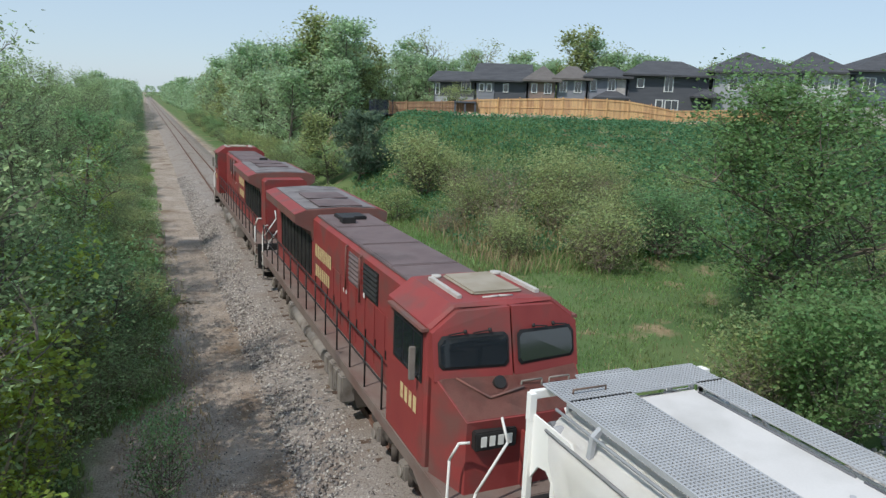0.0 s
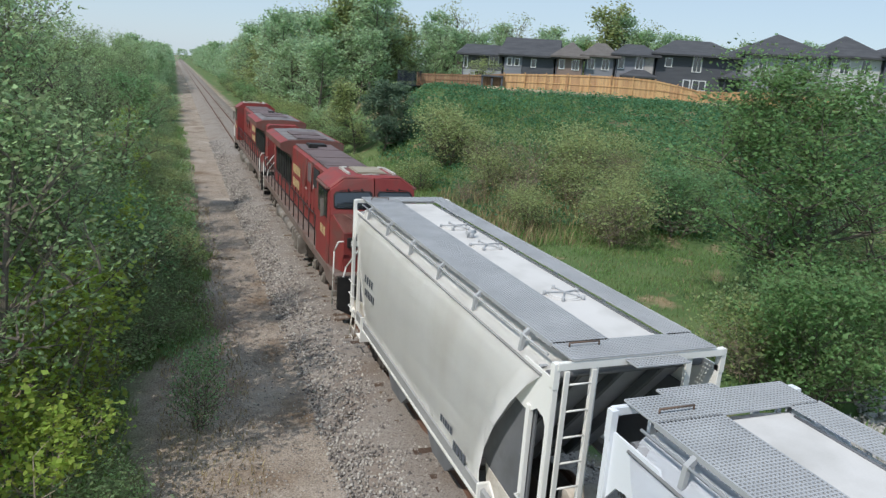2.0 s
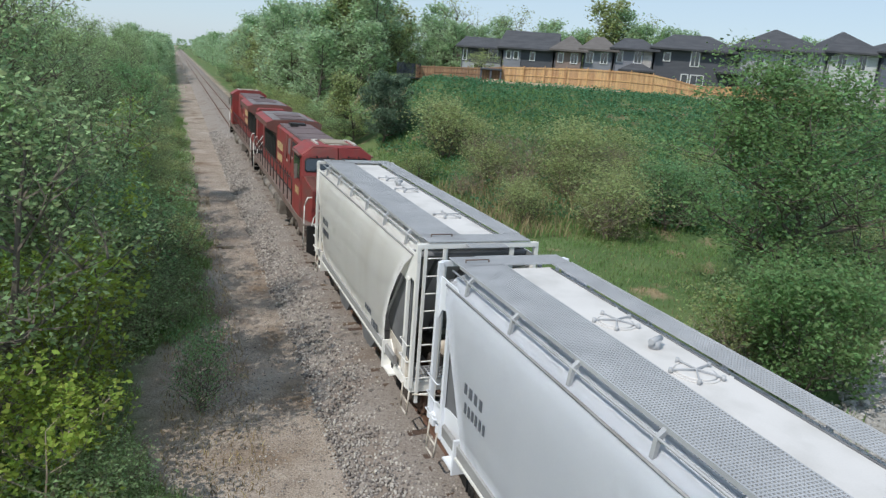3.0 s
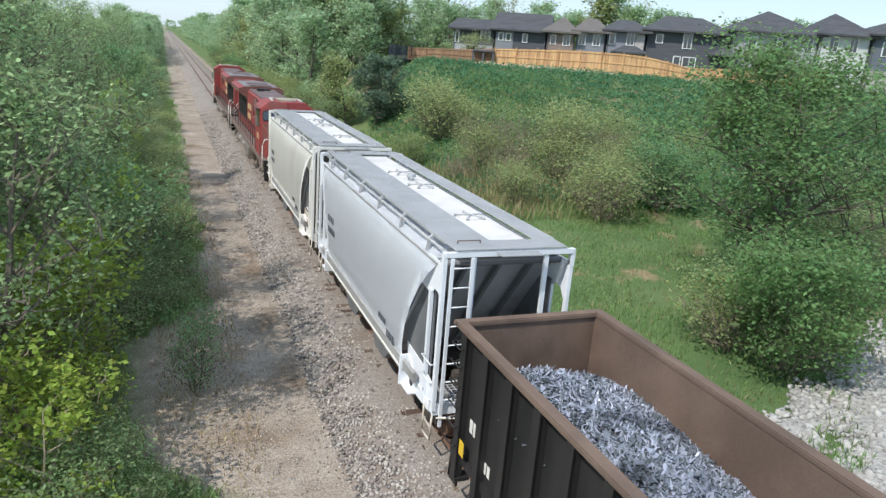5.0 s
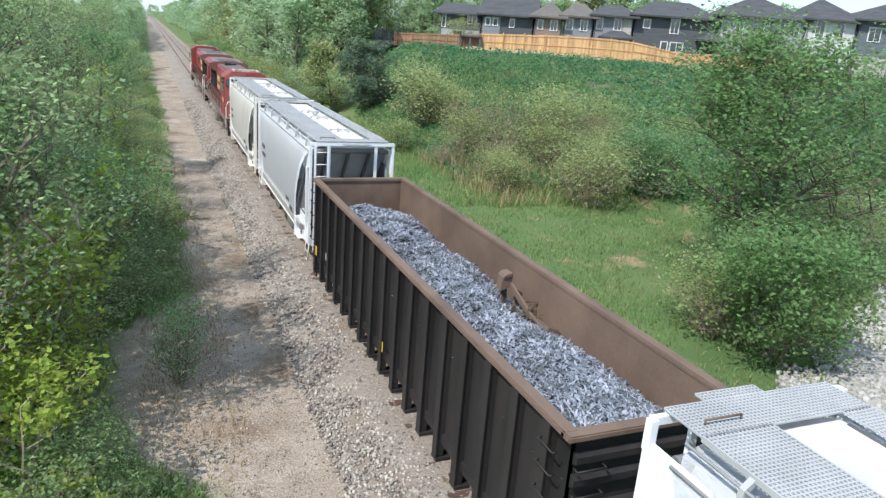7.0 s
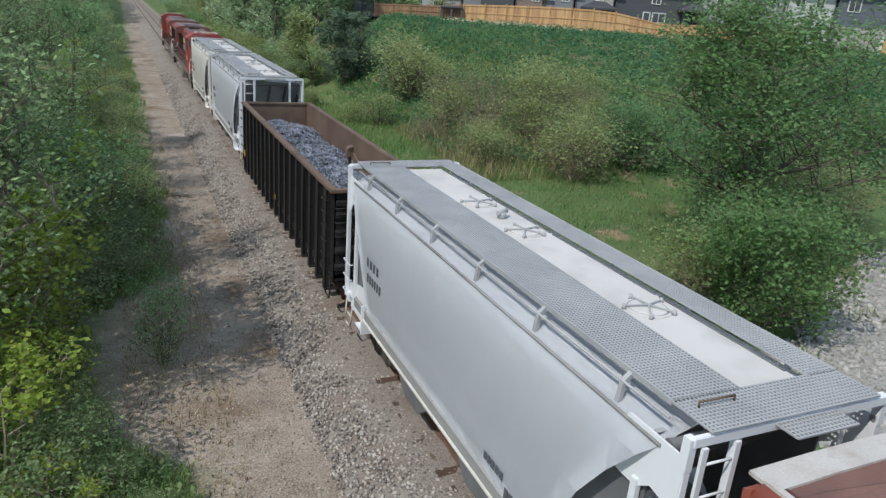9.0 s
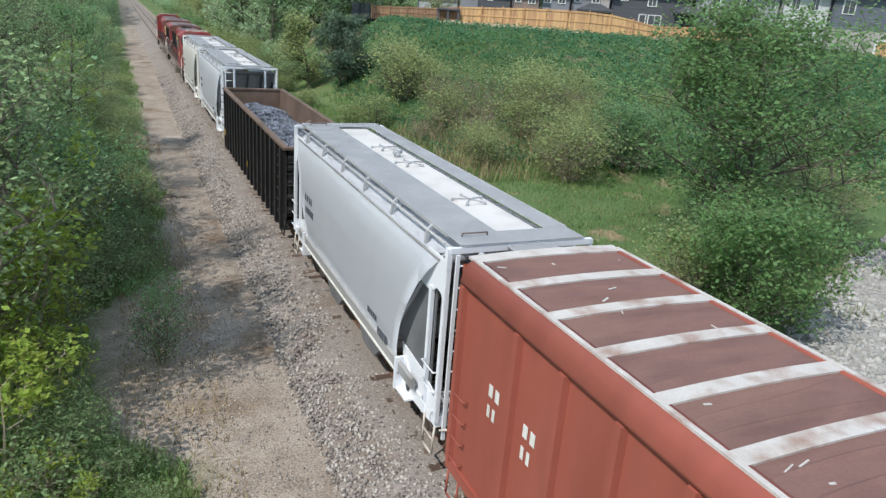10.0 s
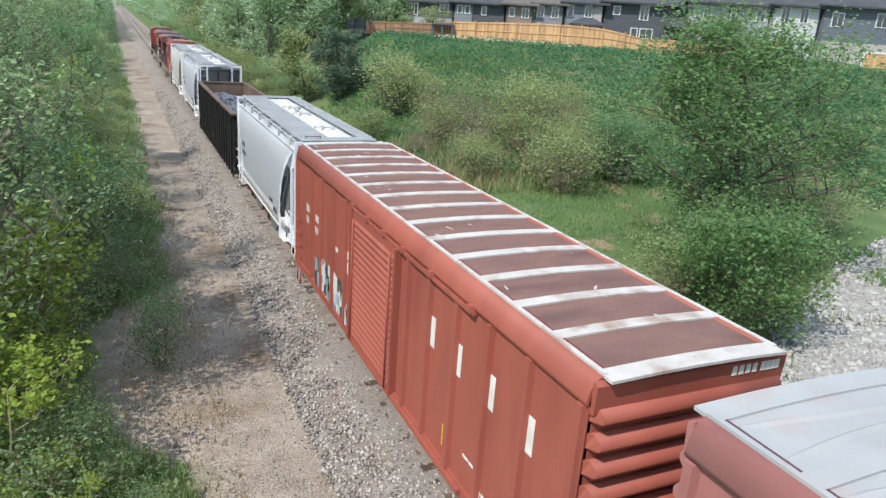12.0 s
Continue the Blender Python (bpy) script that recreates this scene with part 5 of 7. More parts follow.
        for z in (0.55, 1.05):
            bm = B()
            rod(bm, (s * 1.42, ys[0], D + z), (s * 1.42, ys[-1], D + z), 0.02, 6)
            part("handrail", bm, BLACK, loco)
        # end steps and pale end rails
        for e, y in ((-1, -10.2), (1, 10.35)):
            for k in range(4):
                bm = B()
                box(bm, min(s * 1.05, s * 1.48), max(s * 1.05, s * 1.48), y - 0.16, y + 0.2, 0.42 + 0.32 * k, 0.46 + 0.32 * k)
                part("step", bm, TANK, loco)
            bm = B()
            bent(bm, [(s * 1.46, y - 0.2 * e, 0.5), (s * 1.46, y - 0.1 * e, 2.3), (s * 1.36, y + 0.02 * e, 2.6), (s * 1.2, y + 0.1 * e, 2.62)], 0.024, 6)
            part("end_rail", bm, WHITE, loco)
            bm = B()
            bent(bm, [(s * 1.3, y + 0.25 * e, 1.2), (s * 1.15, y + 0.3 * e, 1.9), (s * 0.6, y + 0.25 * e, 2.6), (s * 0.6, y + 0.0 * e, 2.9)], 0.024, 6)
            part("end_rail", bm, WHITE, loco)
    for e, y in ((-1, -10.4), (1, 10.55)):
        bm = B()
        prism(bm, [(-1.4, 1.6), (1.4, 1.6), (1.4, 0.5), (0.9, 0.22), (-0.9, 0.22), (-1.4, 0.5)], min(y, y + e * 0.12), max(y, y + e * 0.12))
        part("pilot_plate", bm, BLACK, loco, "black pilot plate")
        coupler(loco, y, e)
        bm = B()
        for x in (-0.9, -0.7, 0.7, 0.9):
            bent(bm, [(x, y + e * 0.12, 1.2), (x, y + e * 0.3, 0.8), (x * 0.95, y + e * 0.35, 0.5)], 0.03, 5)
        part("brake_hoses", bm, BLACK, loco)
    resize(loco, 1.04, lambda z: z if z < D else (D + (z - D) * 1.13 if z < 4.02 else 4.33 + (z - 4.02) * 0.75))
    for y in (-7.1, 7.25):
        loco_truck(loco, y)
    return loco


# ---------- the train ----------
def place(car, s):
    car.location.y = s + TRAIN_ROWS[0][1]
    CARS.append((car, s))
    return car


place(locomotive("faded red diesel locomotive with a wide-nosed cab and sooty roof"), 92.4)
second = copy_thing(CARS[0][0], pose(0, 0, 0, 0, 0, 180))
tagged(second, "faded red leading diesel locomotive, long hood towards its mate")
place(second, 115.1)
hop = hopper_car(HOPPER_CREAM, "warm white covered hopper car with stained curved sides")
place(hop, 73.95)
hop2 = hopper_car(HOPPER_WHITE, "cool white covered hopper car with grey roof gratings")
place(hop2, 60.6)
hop3 = copy_thing(hop2, pose(0, 0, 0))
place(hop3, 30.65)
gond = place(gondola_car(), 45.72)
load = place(scrap_load(), 45.72)
beam = scrap_frame()
beam.location = (0.86, 0, scrap_height(0.92, -1.2) + 0.0)
place(beam, 44.5)
place(boxcar(BOX_RED, BOX_ROOF, BOX_SEAM, "oxide red boxcar with white roof seams and painted tag", H=7.68), 16.12)
place(boxcar(BOX_PINK, BOX_GREYROOF, BOX_GREYROOF, "chalky pink-red boxcar with a grey roof", H=7.6, lettered=False, tall=1.1), -0.74)


# ================= houses and fence on the hill =================
HILL = Matrix.Translation((36, 68, 0)) @ pose(0, 0, 0, 0, 0, -31.26)      # along the fence, away from the track, up
SHINGLE = material("charcoal roof shingles", [(0.055, 0.058, 0.066), (0.085, 0.088, 0.096)], 1.5, rough=0.9, bump=0.3, stretch=(0.5, 1, 1))
SHINGLE_BROWN = material("grey brown roof shingles", [(0.115, 0.105, 0.098), (0.15, 0.138, 0.13)], 1.5, rough=0.9, bump=0.3)
SIDING_DARK = material("charcoal siding", [(0.075, 0.080, 0.095), (0.095, 0.10, 0.115)], 0.6, rough=0.7, stretch=(1, 1, 6), bump=0.2)
SIDING_GREY = material("mid grey siding", [(0.20, 0.21, 0.24), (0.24, 0.25, 0.28)], 0.6, rough=0.7, stretch=(1, 1, 6), bump=0.2)
SIDING_PALE = material("pale grey siding", [(0.33, 0.345, 0.37), (0.38, 0.395, 0.42)], 0.6, rough=0.7, stretch=(1, 1, 6), bump=0.2)
SIDING_WHITE = material("off-white siding", [(0.50, 0.52, 0.53), (0.56, 0.57, 0.58)], 0.6, rough=0.7, stretch=(1, 1, 6), bump=0.2)
SIDING_BLUE = material("blue grey siding", [(0.115, 0.13, 0.165), (0.14, 0.16, 0.195)], 0.6, rough=0.7, stretch=(1, 1, 6), bump=0.2)
BRICK_WALL = material("tan brown brick", [(0.22, 0.165, 0.145), (0.29, 0.225, 0.20)], 5, rough=0.9, bump=0.3)
STONE_WALL = material("pale stone veneer", [(0.36, 0.34, 0.32), (0.45, 0.43, 0.41)], 3, rough=0.9, bump=0.3)
CEDAR = material("fresh cedar fence boards", [(0.50, 0.30, 0.145), (0.58, 0.37, 0.19), (0.42, 0.235, 0.11)], 0.7, rough=0.8, objvar=0.16, stretch=(4, 4, 0.6))
CEDAR_DARK = material("weathered fence boards", [(0.27, 0.16, 0.095), (0.33, 0.205, 0.125)], 0.7, rough=0.85, objvar=0.18, stretch=(4, 4, 0.6))
SAND = material("bare sandy soil", [(0.36, 0.27, 0.18), (0.46, 0.37, 0.26)], 2.5, rough=0.95, bump=0.6, bump_scale=8)
TRIM = material("white window trim", [(0.72, 0.73, 0.73)], 3, rough=0.5)
NET = material("dark blue net", [(0.02, 0.028, 0.045)], 5, rough=0.8)


def hip_roof(bm, u0, u1, v0, v1, z0, z1, over=0.5, hip=1.0):
    a0, a1, b0, b1 = u0 - over, u1 + over, v0 - over, v1 + over
    run = (b1 - b0) / 2 * hip
    mid = (b0 + b1) / 2
    lo = [bm.verts.new(p) for p in ((a0, b0, z0), (a1, b0, z0), (a1, b1, z0), (a0, b1, z0))]
    lo2 = [bm.verts.new(p) for p in ((a0, b0, z0 - 0.2), (a1, b0, z0 - 0.2), (a1, b1, z0 - 0.2), (a0, b1, z0 - 0.2))]
    r0 = bm.verts.new((min(a0 + run, (a0 + a1) / 2 - 0.1), mid, z1))
    r1 = bm.verts.new((max(a1 - run, (a0 + a1) / 2 + 0.1), mid, z1))
    for f in ((lo[0], lo[1], r1, r0), (lo[2], lo[3], r0, r1), (lo[1], lo[2], r1), (lo[3], lo[0], r0)):
        bm.faces.new(f)
    for k in range(4):
        bm.faces.new((lo2[k], lo2[(k + 1) % 4], lo[(k + 1) % 4], lo[k]))
    bm.faces.new(lo2[::-1])


def house(u0, u1, v, depth, eave, ridge, siding, roof_mat, label, windows, lower=None, hip=1.0, porch=None, split=None, floor=8.0):
    """A two-storey house: walls by storey, hipped roof with eaves, framed windows, sometimes a porch."""
    h = thing("house", label, "house", "houses on the hill")
    h.matrix_basis = HILL @ Matrix.Translation((0, v, 0))
    base = 4.6
    bm = B()
    box(bm, u0, u1, 0, depth, base if lower is None else floor, eave)
    part("wall", bm, siding, h)
    if lower is not None:
        bm = B()
        box(bm, u0, u1, -0.03, depth, base, floor)
        part("lower_wall", bm, lower, h)
    if split:
        s0, s1, mat = split
        bm = B()
        box(bm, s0, s1, -0.12, 0.5, base, eave - 0.02)
        part("bay_wall", bm, mat, h)
    bm = B()
    hip_roof(bm, u0, u1, -0.12, depth, eave + 0.05, ridge, 0.7, hip)
    part("roof", bm, roof_mat, h, "dark shingled hip roof")
    bm = B()
    box(bm, u0 - 0.5, u1 + 0.5, -0.74, -0.64, eave - 0.12, eave + 0.06, 0.02)
    part("gutter", bm, SIDING_DARK, h)
    for wu, wz, ww, wh in windows:
        d = -0.16 if split and split[0] < wu < split[1] else -0.035
        bm = B()
        box(bm, wu - ww / 2 - 0.08, wu + ww / 2 + 0.08, d - 0.05, d + 0.04, wz - wh / 2 - 0.08, wz + wh / 2 + 0.08)
        win = part("window", bm, TRIM, h, "white framed window")
        n = 2 if ww > 0.7 else 1
        for k in range(n):
            a = wu - ww / 2 + k * ww / n + 0.03
            bm = B()
            box(bm, a, a + ww / n - 0.06, d - 0.058, d - 0.04, wz - wh / 2, wz + wh / 2)
            part("pane", bm, GLASS, win)
    if porch:
        p0, p1, z = porch
        bm = B()
        hip_roof(bm, p0, p1, -2.4, 0.2, z, z + 0.75, 0.3, 0.9)
        part("porch_roof", bm, roof_mat, h)
        for u in (p0 + 0.15, p1 - 0.15):
            bm = B()
            box(bm, u - 0.09, u + 0.09, -2.3, -2.12, base, z - 0.1)
            part("porch_post", bm, SIDING_DARK, h)
    for u in (u0 + 0.08, u1 - 0.08):
        bm = B()
        rod(bm, (u, -0.1, base), (u, -0.1, eave - 0.1), 0.05, 6)
        part("downpipe", bm, SIDING_DARK, h)
    return h


house(-16.2, -11.2, 9.6, 9, 10.75, 12.1, SIDING_DARK, SHINGLE, "charcoal sided house with a pale ground storey", [(-12.3, 10.2, 1.1, 1.0), (-15.8, 9.8, 0.4, 1.3), (-14.0, 8.3, 1.2, 0.9)], lower=SIDING_PALE, hip=0.06, floor=8.9)
house(-11.0, -4.9, 9.0, 10, 10.95, 13.2, SIDING_DARK, SHINGLE, "charcoal house with a grey bay and a long gabled roof", [(-10.3, 10.1, 0.5, 0.8), (-9.4, 10.1, 0.5, 0.8), (-7.4, 10.1, 0.5, 0.9)], hip=0.05, split=(-10.9, -8.8, SIDING_GREY))
house(-4.7, -1.5, 8.6, 9, 11.1, 13.0, BRICK_WALL, SHINGLE_BROWN, "tan brick house with a brown hip roof", [(-4.0, 10.2, 0.55, 1.0), (-2.4, 10.2, 0.75, 1.1)], hip=0.45)
house(-1.3, 2.1, 8.9, 9, 11.4, 13.1, SIDING_GREY, SHINGLE_BROWN, "grey sided house with a brown grey roof", [(-0.6, 10.5, 0.75, 1.2), (1.1, 10.5, 0.75, 1.2)], hip=0.35)
house(2.3, 6.7, 9.0, 9, 11.75, 13.2, SIDING_GREY, SHINGLE, "mid grey house with a stone corner and gabled porch", [(2.9, 10.8, 0.6, 1.2), (5.0, 10.9, 0.8, 1.3)], hip=0.35, porch=(3.2, 6.7, 9.4), split=(5.6, 6.6, STONE_WALL))
house(6.9, 16.0, 9.2, 11, 12.15, 14.1, SIDING_DARK, SHINGLE, "large charcoal house with a small side porch", [(8.3, 11.2, 0.7, 0.9), (11.5, 11.2, 0.9, 1.7), (10.6, 8.8, 0.7, 1.0), (12.0, 8.8, 1.4, 1.0)], hip=0.5, porch=(14.3, 17.0, 9.9))
house(16.4, 25.6, 9.0, 11, 12.75, 15.4, SIDING_PALE, SHINGLE, "pale grey house with a charcoal strip and tall hip roof", [(18.6, 11.4, 0.8, 1.3), (21.5, 11.6, 0.5, 1.3), (24.6, 11.9, 0.9, 1.6)], split=(21.0, 22.1, SIDING_DARK))
house(25.8, 31.0, 8.8, 11, 13.0, 15.6, SIDING_WHITE, SHINGLE, "off-white house with dark-framed windows", [(27.2, 12.0, 0.9, 1.6), (29.3, 12.0, 0.8, 1.5)])
house(31.2, 43.5, 8.6, 11, 13.3, 15.9, SIDING_BLUE, SHINGLE, "blue grey house with a pale stone ground storey", [(32.9, 11.8, 1.2, 1.4), (37.7, 12.0, 1.2, 1.4), (41.4, 12.0, 1.2, 1.4)], lower=STONE_WALL, floor=9.4)


def fence():
    f = thing("board_fence", "new cedar board fence with posts and three rails, stepping downhill", "fence")
    f.matrix_basis = HILL
    tops = [(-19.6, 8.0), (-12.2, 8.3), (-10.0, 8.6), (-5.3, 8.85), (-1.1, 9.05), (3.7, 9.1), (6.9, 8.95), (9.0, 8.55), (11.1, 8.15), (14.8, 8.4), (24.0, 8.8)]

    def top(u):
        for (a, p), (b, q) in zip(tops, tops[1:]):
            if u <= b:
                return p + (q - p) * (u - a) / (b - a)
        return tops[-1][1]
    u = -19.6
    while u < 23.5:
        w = 1.95 if u < -10 else 2.3
        low = u < -10.2
        mat = CEDAR_DARK if low else CEDAR
        zt, zt2 = top(u), top(u + w)
        g = (HILL @ Vector((u, 0, 0)))
        zb = ground_z(g.x, g.y) - 0.05
        n = 12
        for k in range(n):
            a, b = u + w * k / n, u + w * (k + 1) / n - 0.008
            t = zt + (zt2 - zt) * (k + 0.5) / n
            bm = B()
            box(bm, a, b, 0.03 + 0.004 * (k % 3), 0.055 + 0.004 * (k % 3), zb, t)
            part("board", bm, mat, f)
        for fr in (0.06, 0.5, 0.93):
            bm = B()
            za, zc = zb + (zt - zb) * fr, zb + (zt2 - zb) * fr
            prism(bm, [(u, za - 0.05), (u + w, zc - 0.05), (u + w, zc + 0.05), (u, za + 0.05)], -0.02, 0.028)
            part("fence_rail", bm, mat, f)
        bm = B()
        box(bm, u - 0.06, u + 0.06, -0.09, 0.03, zb, zt + 0.14, 0.01)
        part("fence_post", bm, mat, f)
        u += w


fence()


def patch(name, cu, cv, ru, rv, mat, label, seed):
    """A low uneven mound of bare soil on the hill."""
    rng = random.Random(seed)
    V, F = [], []
    rings, seg = 5, 20
    for r in range(rings + 1):
        for k in range(seg):
            a = 2 * math.pi * k / seg
            q = r / rings * (1 + 0.25 * noise.noise(Vector((math.cos(a) * 2, math.sin(a) * 2, seed))))
            p = HILL @ Vector((cu + ru * q * math.cos(a), cv + rv * q * math.sin(a), 0))
            V.append((p.x, p.y, ground_z(p.x, p.y) + 0.28 * (1 - q) + 0.05 * rng.random() - (0.12 if r == rings else 0)))
    for r in range(rings):
        for k in range(seg):
            F.append((r * seg + k, r * seg + (k + 1) % seg, (r + 1) * seg + (k + 1) % seg, (r + 1) * seg + k))
    tagged(mesh_object(name, V, F, mat, smooth=True), label, "soil", kind="structure")


patch("soil_bank", -3.4, -1.3, 8.0, 0.9, SAND, "strip of bare sandy soil below the fence", 1)
patch("soil_bank", 13.0, -1.0, 3.5, 0.6, SAND, "bare sandy soil below the fence", 2)
patch("soil_bank", -10.5, -1.2, 2.0, 0.7, SAND, "bare sandy soil below the fence", 3)


def shed():
    ob = thing("garden_shelter", "low dark flat-roofed shelter on posts by the fence", "shelter")
    ob.matrix_basis = HILL
    bm = B()
    box(bm, -12.3, -9.9, -0.6, 1.4, 8.15, 8.35, 0.03)
    part("roof", bm, SIDING_DARK, ob)
    for u in (-12.2, -11.1, -10.0):
        bm = B()
        box(bm, u - 0.1, u + 0.1, -0.5, -0.3, 6.0, 8.15)
        part("post", bm, SIDING_DARK, ob)
    bm = B()
    box(bm, -12.2, -10.0, 1.2, 1.3, 6.0, 8.15)
    part("back_wall", bm, CEDAR_DARK, ob)


shed()


def garden_screen():
    """A boarded garden panel in a white frame, seen past the broad tree."""
    ob = thing("garden_screen", "tan boarded garden screen in a white painted frame", "screen")
    ob.matrix_basis = HILL
    for u in (33.0, 36.2, 39.4):
        bm = B()
        box(bm, u - 0.09, u + 0.09, -0.1, 0.08, 5.6, 8.6, 0.01)
        part("post", bm, TRIM, ob)
    bm = B()
    box(bm, 32.9, 39.5, -0.07, 0.05, 8.42, 8.58, 0.01)
    part("top_rail", bm, TRIM, ob)
    for k in range(44):
        bm = B()
        u = 33.1 + 0.143 * k
        box(bm, u, u + 0.136, -0.02 + 0.004 * (k % 3), 0.01 + 0.004 * (k % 3), 5.7, 8.4)
        part("board", bm, CEDAR, ob)


garden_screen()


def trampoline():
    ob = thing("trampoline", "round garden trampoline with a dark blue safety net", "trampoline")
    p = HILL @ Vector((-20.4, -0.5, 0))
    ob.location = (p.x, p.y, ground_z(p.x, p.y))
    bm = B()
    seg = 16
    for k in range(seg):
        a, b = 2 * math.pi * k / seg, 2 * math.pi * (k + 1) / seg
        rod(bm, (1.3 * math.cos(a), 1.3 * math.sin(a), 0.7), (1.3 * math.cos(b), 1.3 * math.sin(b), 0.7), 0.05, 6)
    part("ring", bm, NET, ob)
    bm = B()
    rod(bm, (0, 0, 0.66), (0, 0, 0.69), 1.28, 20)
    part("mat", bm, NET, ob)
    for k in range(8):
        a = 2 * math.pi * k / 8
        bm = B()
        rod(bm, (1.35 * math.cos(a), 1.35 * math.sin(a), -0.2), (1.35 * math.cos(a), 1.35 * math.sin(a), 2.3), 0.03, 6)
        part("pole", bm, NET, ob)
    bm = B()
    for z in [0.75 + 0.1 * k for k in range(16)]:
        for k in range(seg):
            a, b = 2 * math.pi * k / seg, 2 * math.pi * (k + 1) / seg
            rod(bm, (1.32 * math.cos(a), 1.32 * math.sin(a), z), (1.32 * math.cos(b), 1.32 * math.sin(b), z), 0.022, 3)
    part("net", bm, NET, ob)


trampoline()


# ================= trees, bushes, grass, stones =================
def leaves(name, centres, sizes, mat, parent, seed, slim=0.55, up=0.35, droop=0.0):
    """Single pointed leaves, each a folded kite, turned at random but rather face up."""
    rng = np.random.default_rng(seed)
    n = len(centres)
    nor = rng.normal(size=(n, 3))
    nor[:, 2] = np.abs(nor[:, 2]) + up * 2
    nor /= np.linalg.norm(nor, axis=1)[:, None]
    t = rng.normal(size=(n, 3))
    t[:, 2] -= droop
    t -= (t * nor).sum(1)[:, None] * nor
    t /= np.linalg.norm(t, axis=1)[:, None]
    b = np.cross(nor, t)
    s = sizes[:, None]
    v = np.empty((n, 4, 3))
    v[:, 0] = centres - t * s * 0.5
    v[:, 1] = centres + b * s * slim * 0.5 - nor * s * 0.07
    v[:, 2] = centres + t * s * 0.55
    v[:, 3] = centres - b * s * slim * 0.5 - nor * s * 0.07
    me = bpy.data.meshes.new(name)
    me.vertices.add(4 * n)
    me.vertices.foreach_set("co", v.reshape(-1))
    me.loops.add(4 * n)
    me.loops.foreach_set("vertex_index", np.arange(4 * n, dtype=np.int32))
    me.polygons.add(n)
    me.polygons.foreach_set("loop_start", np.arange(0, 4 * n, 4, dtype=np.int32))
    me.update(calc_edges=True)
    me.materials.append(mat)
    ob = new(name, me)
    if parent:
        ob.parent = parent
    return ob


def grow(rng, h, r, base, stems, limbs, lean=0.12, top=0.55):
    """Tapered stems with limbs and side branches. Gives the segments (p, q, r0, r1) and the leafy points."""
    segs, tips = [], []

    def branch(p, d, length, rad, depth):
        steps = 4
        for k in range(steps):
            d = (d + Vector((rng.uniform(-1, 1), rng.uniform(-1, 1), rng.uniform(-0.2, 0.7))) * 0.22).normalized()
            q = p + d * (length / steps)
            segs.append((p, q, rad * (1 - 0.2 * k), rad * (1 - 0.2 * (k + 1))))
            if k:
                tips.append((q, depth))
            if depth < 2 and k >= 1:
                for _ in range(2 if depth == 0 else 1):
                    side = Vector((rng.uniform(-1, 1), rng.uniform(-1, 1), rng.uniform(-0.15, 0.7))).normalized()
                    branch(q, (d * 0.5 + side).normalized(), length * 0.48, rad * 0.5, depth + 1)
            p = q

    for s in range(stems):
        a0 = 2 * math.pi * s / stems + rng.random()
        spread = (0.35 if stems > 1 else lean)
        p = Vector((math.cos(a0), math.sin(a0), 0)) * (0.12 * r if stems > 1 else 0)
        p.z = -0.15
        d = Vector((math.cos(a0) * spread, math.sin(a0) * spread, 1)).normalized()
        n = 7
        hh = h * (rng.uniform(0.78, 0.95) if stems > 1 else 0.92)
        rad = 0.017 * h / (stems ** 0.5) + 0.015
        for k in range(n):
            d = (d + Vector((rng.uniform(-1, 1), rng.uniform(-1, 1), 0.6)) * 0.10).normalized()
            q = p + d * (hh / n)
            segs.append((p, q, rad * (1 - 0.8 * k / n), rad * (1 - 0.8 * (k + 1) / n)))
            f = (k + 1) / n
            if f > base:
                m = max(1, round(limbs / n / (1 - base)))
                for _ in range(m):
                    az = rng.uniform(0, 2 * math.pi)
                    prof = math.sin(math.pi * min(0.86, max(0.12, (f - base) / (1 - base) * 0.7 + 0.18))) ** 0.6
                    lift = 0.25 + 0.8 * f * top
                    dd = Vector((math.cos(az), math.sin(az), lift)).normalized()
                    branch(q, dd, r * prof * rng.uniform(0.65, 1.05), rad * (1 - 0.75 * f) * 0.6, 0)
            p = q
        tips.append((p, 0))
    return segs, tips


CROWNS = {}


def plant(name, label, category, group, h, r, base, stems, limbs, nleaf, size, mat, seed, clump=0.30, slim=0.6, wood=BARK, up=0.45, min_rad=0.012, droop=0.0, patchy=1.6):
    rng = random.Random(seed)
    nrng = np.random.default_rng(seed)
    t = thing(name, label, category, group)
    segs, tips = grow(rng, h, r, base, stems, limbs)
    bm = B()
    for p, q, a, b in segs:
        if a > min_rad * 0.4:
            rod(bm, p, q, max(a, min_rad * 0.6), 5 if a > 0.05 else 3, max(b, min_rad * 0.5))
    part("trunk" if stems == 1 else "stem", bm, wood, t, kind="" if stems == 1 else "stuff")
    pts = np.array([p for p, _ in tips])
    wts = np.array([1.0 + d for _, d in tips]) * nrng.random(len(tips)) ** patchy
    pick = nrng.choice(len(pts), nleaf, p=wts / wts.sum())
    c = pts[pick] + nrng.normal(size=(nleaf, 3)) * clump * np.array([1, 1, 0.75])
    c[:, 2] = np.maximum(c[:, 2], 0.05)
    sz = size * nrng.uniform(0.6, 1.3, nleaf)
    leaves("crown", c, sz, mat, t, seed, slim, up, droop)
    CROWNS[t] = (c, sz, h)
    return t


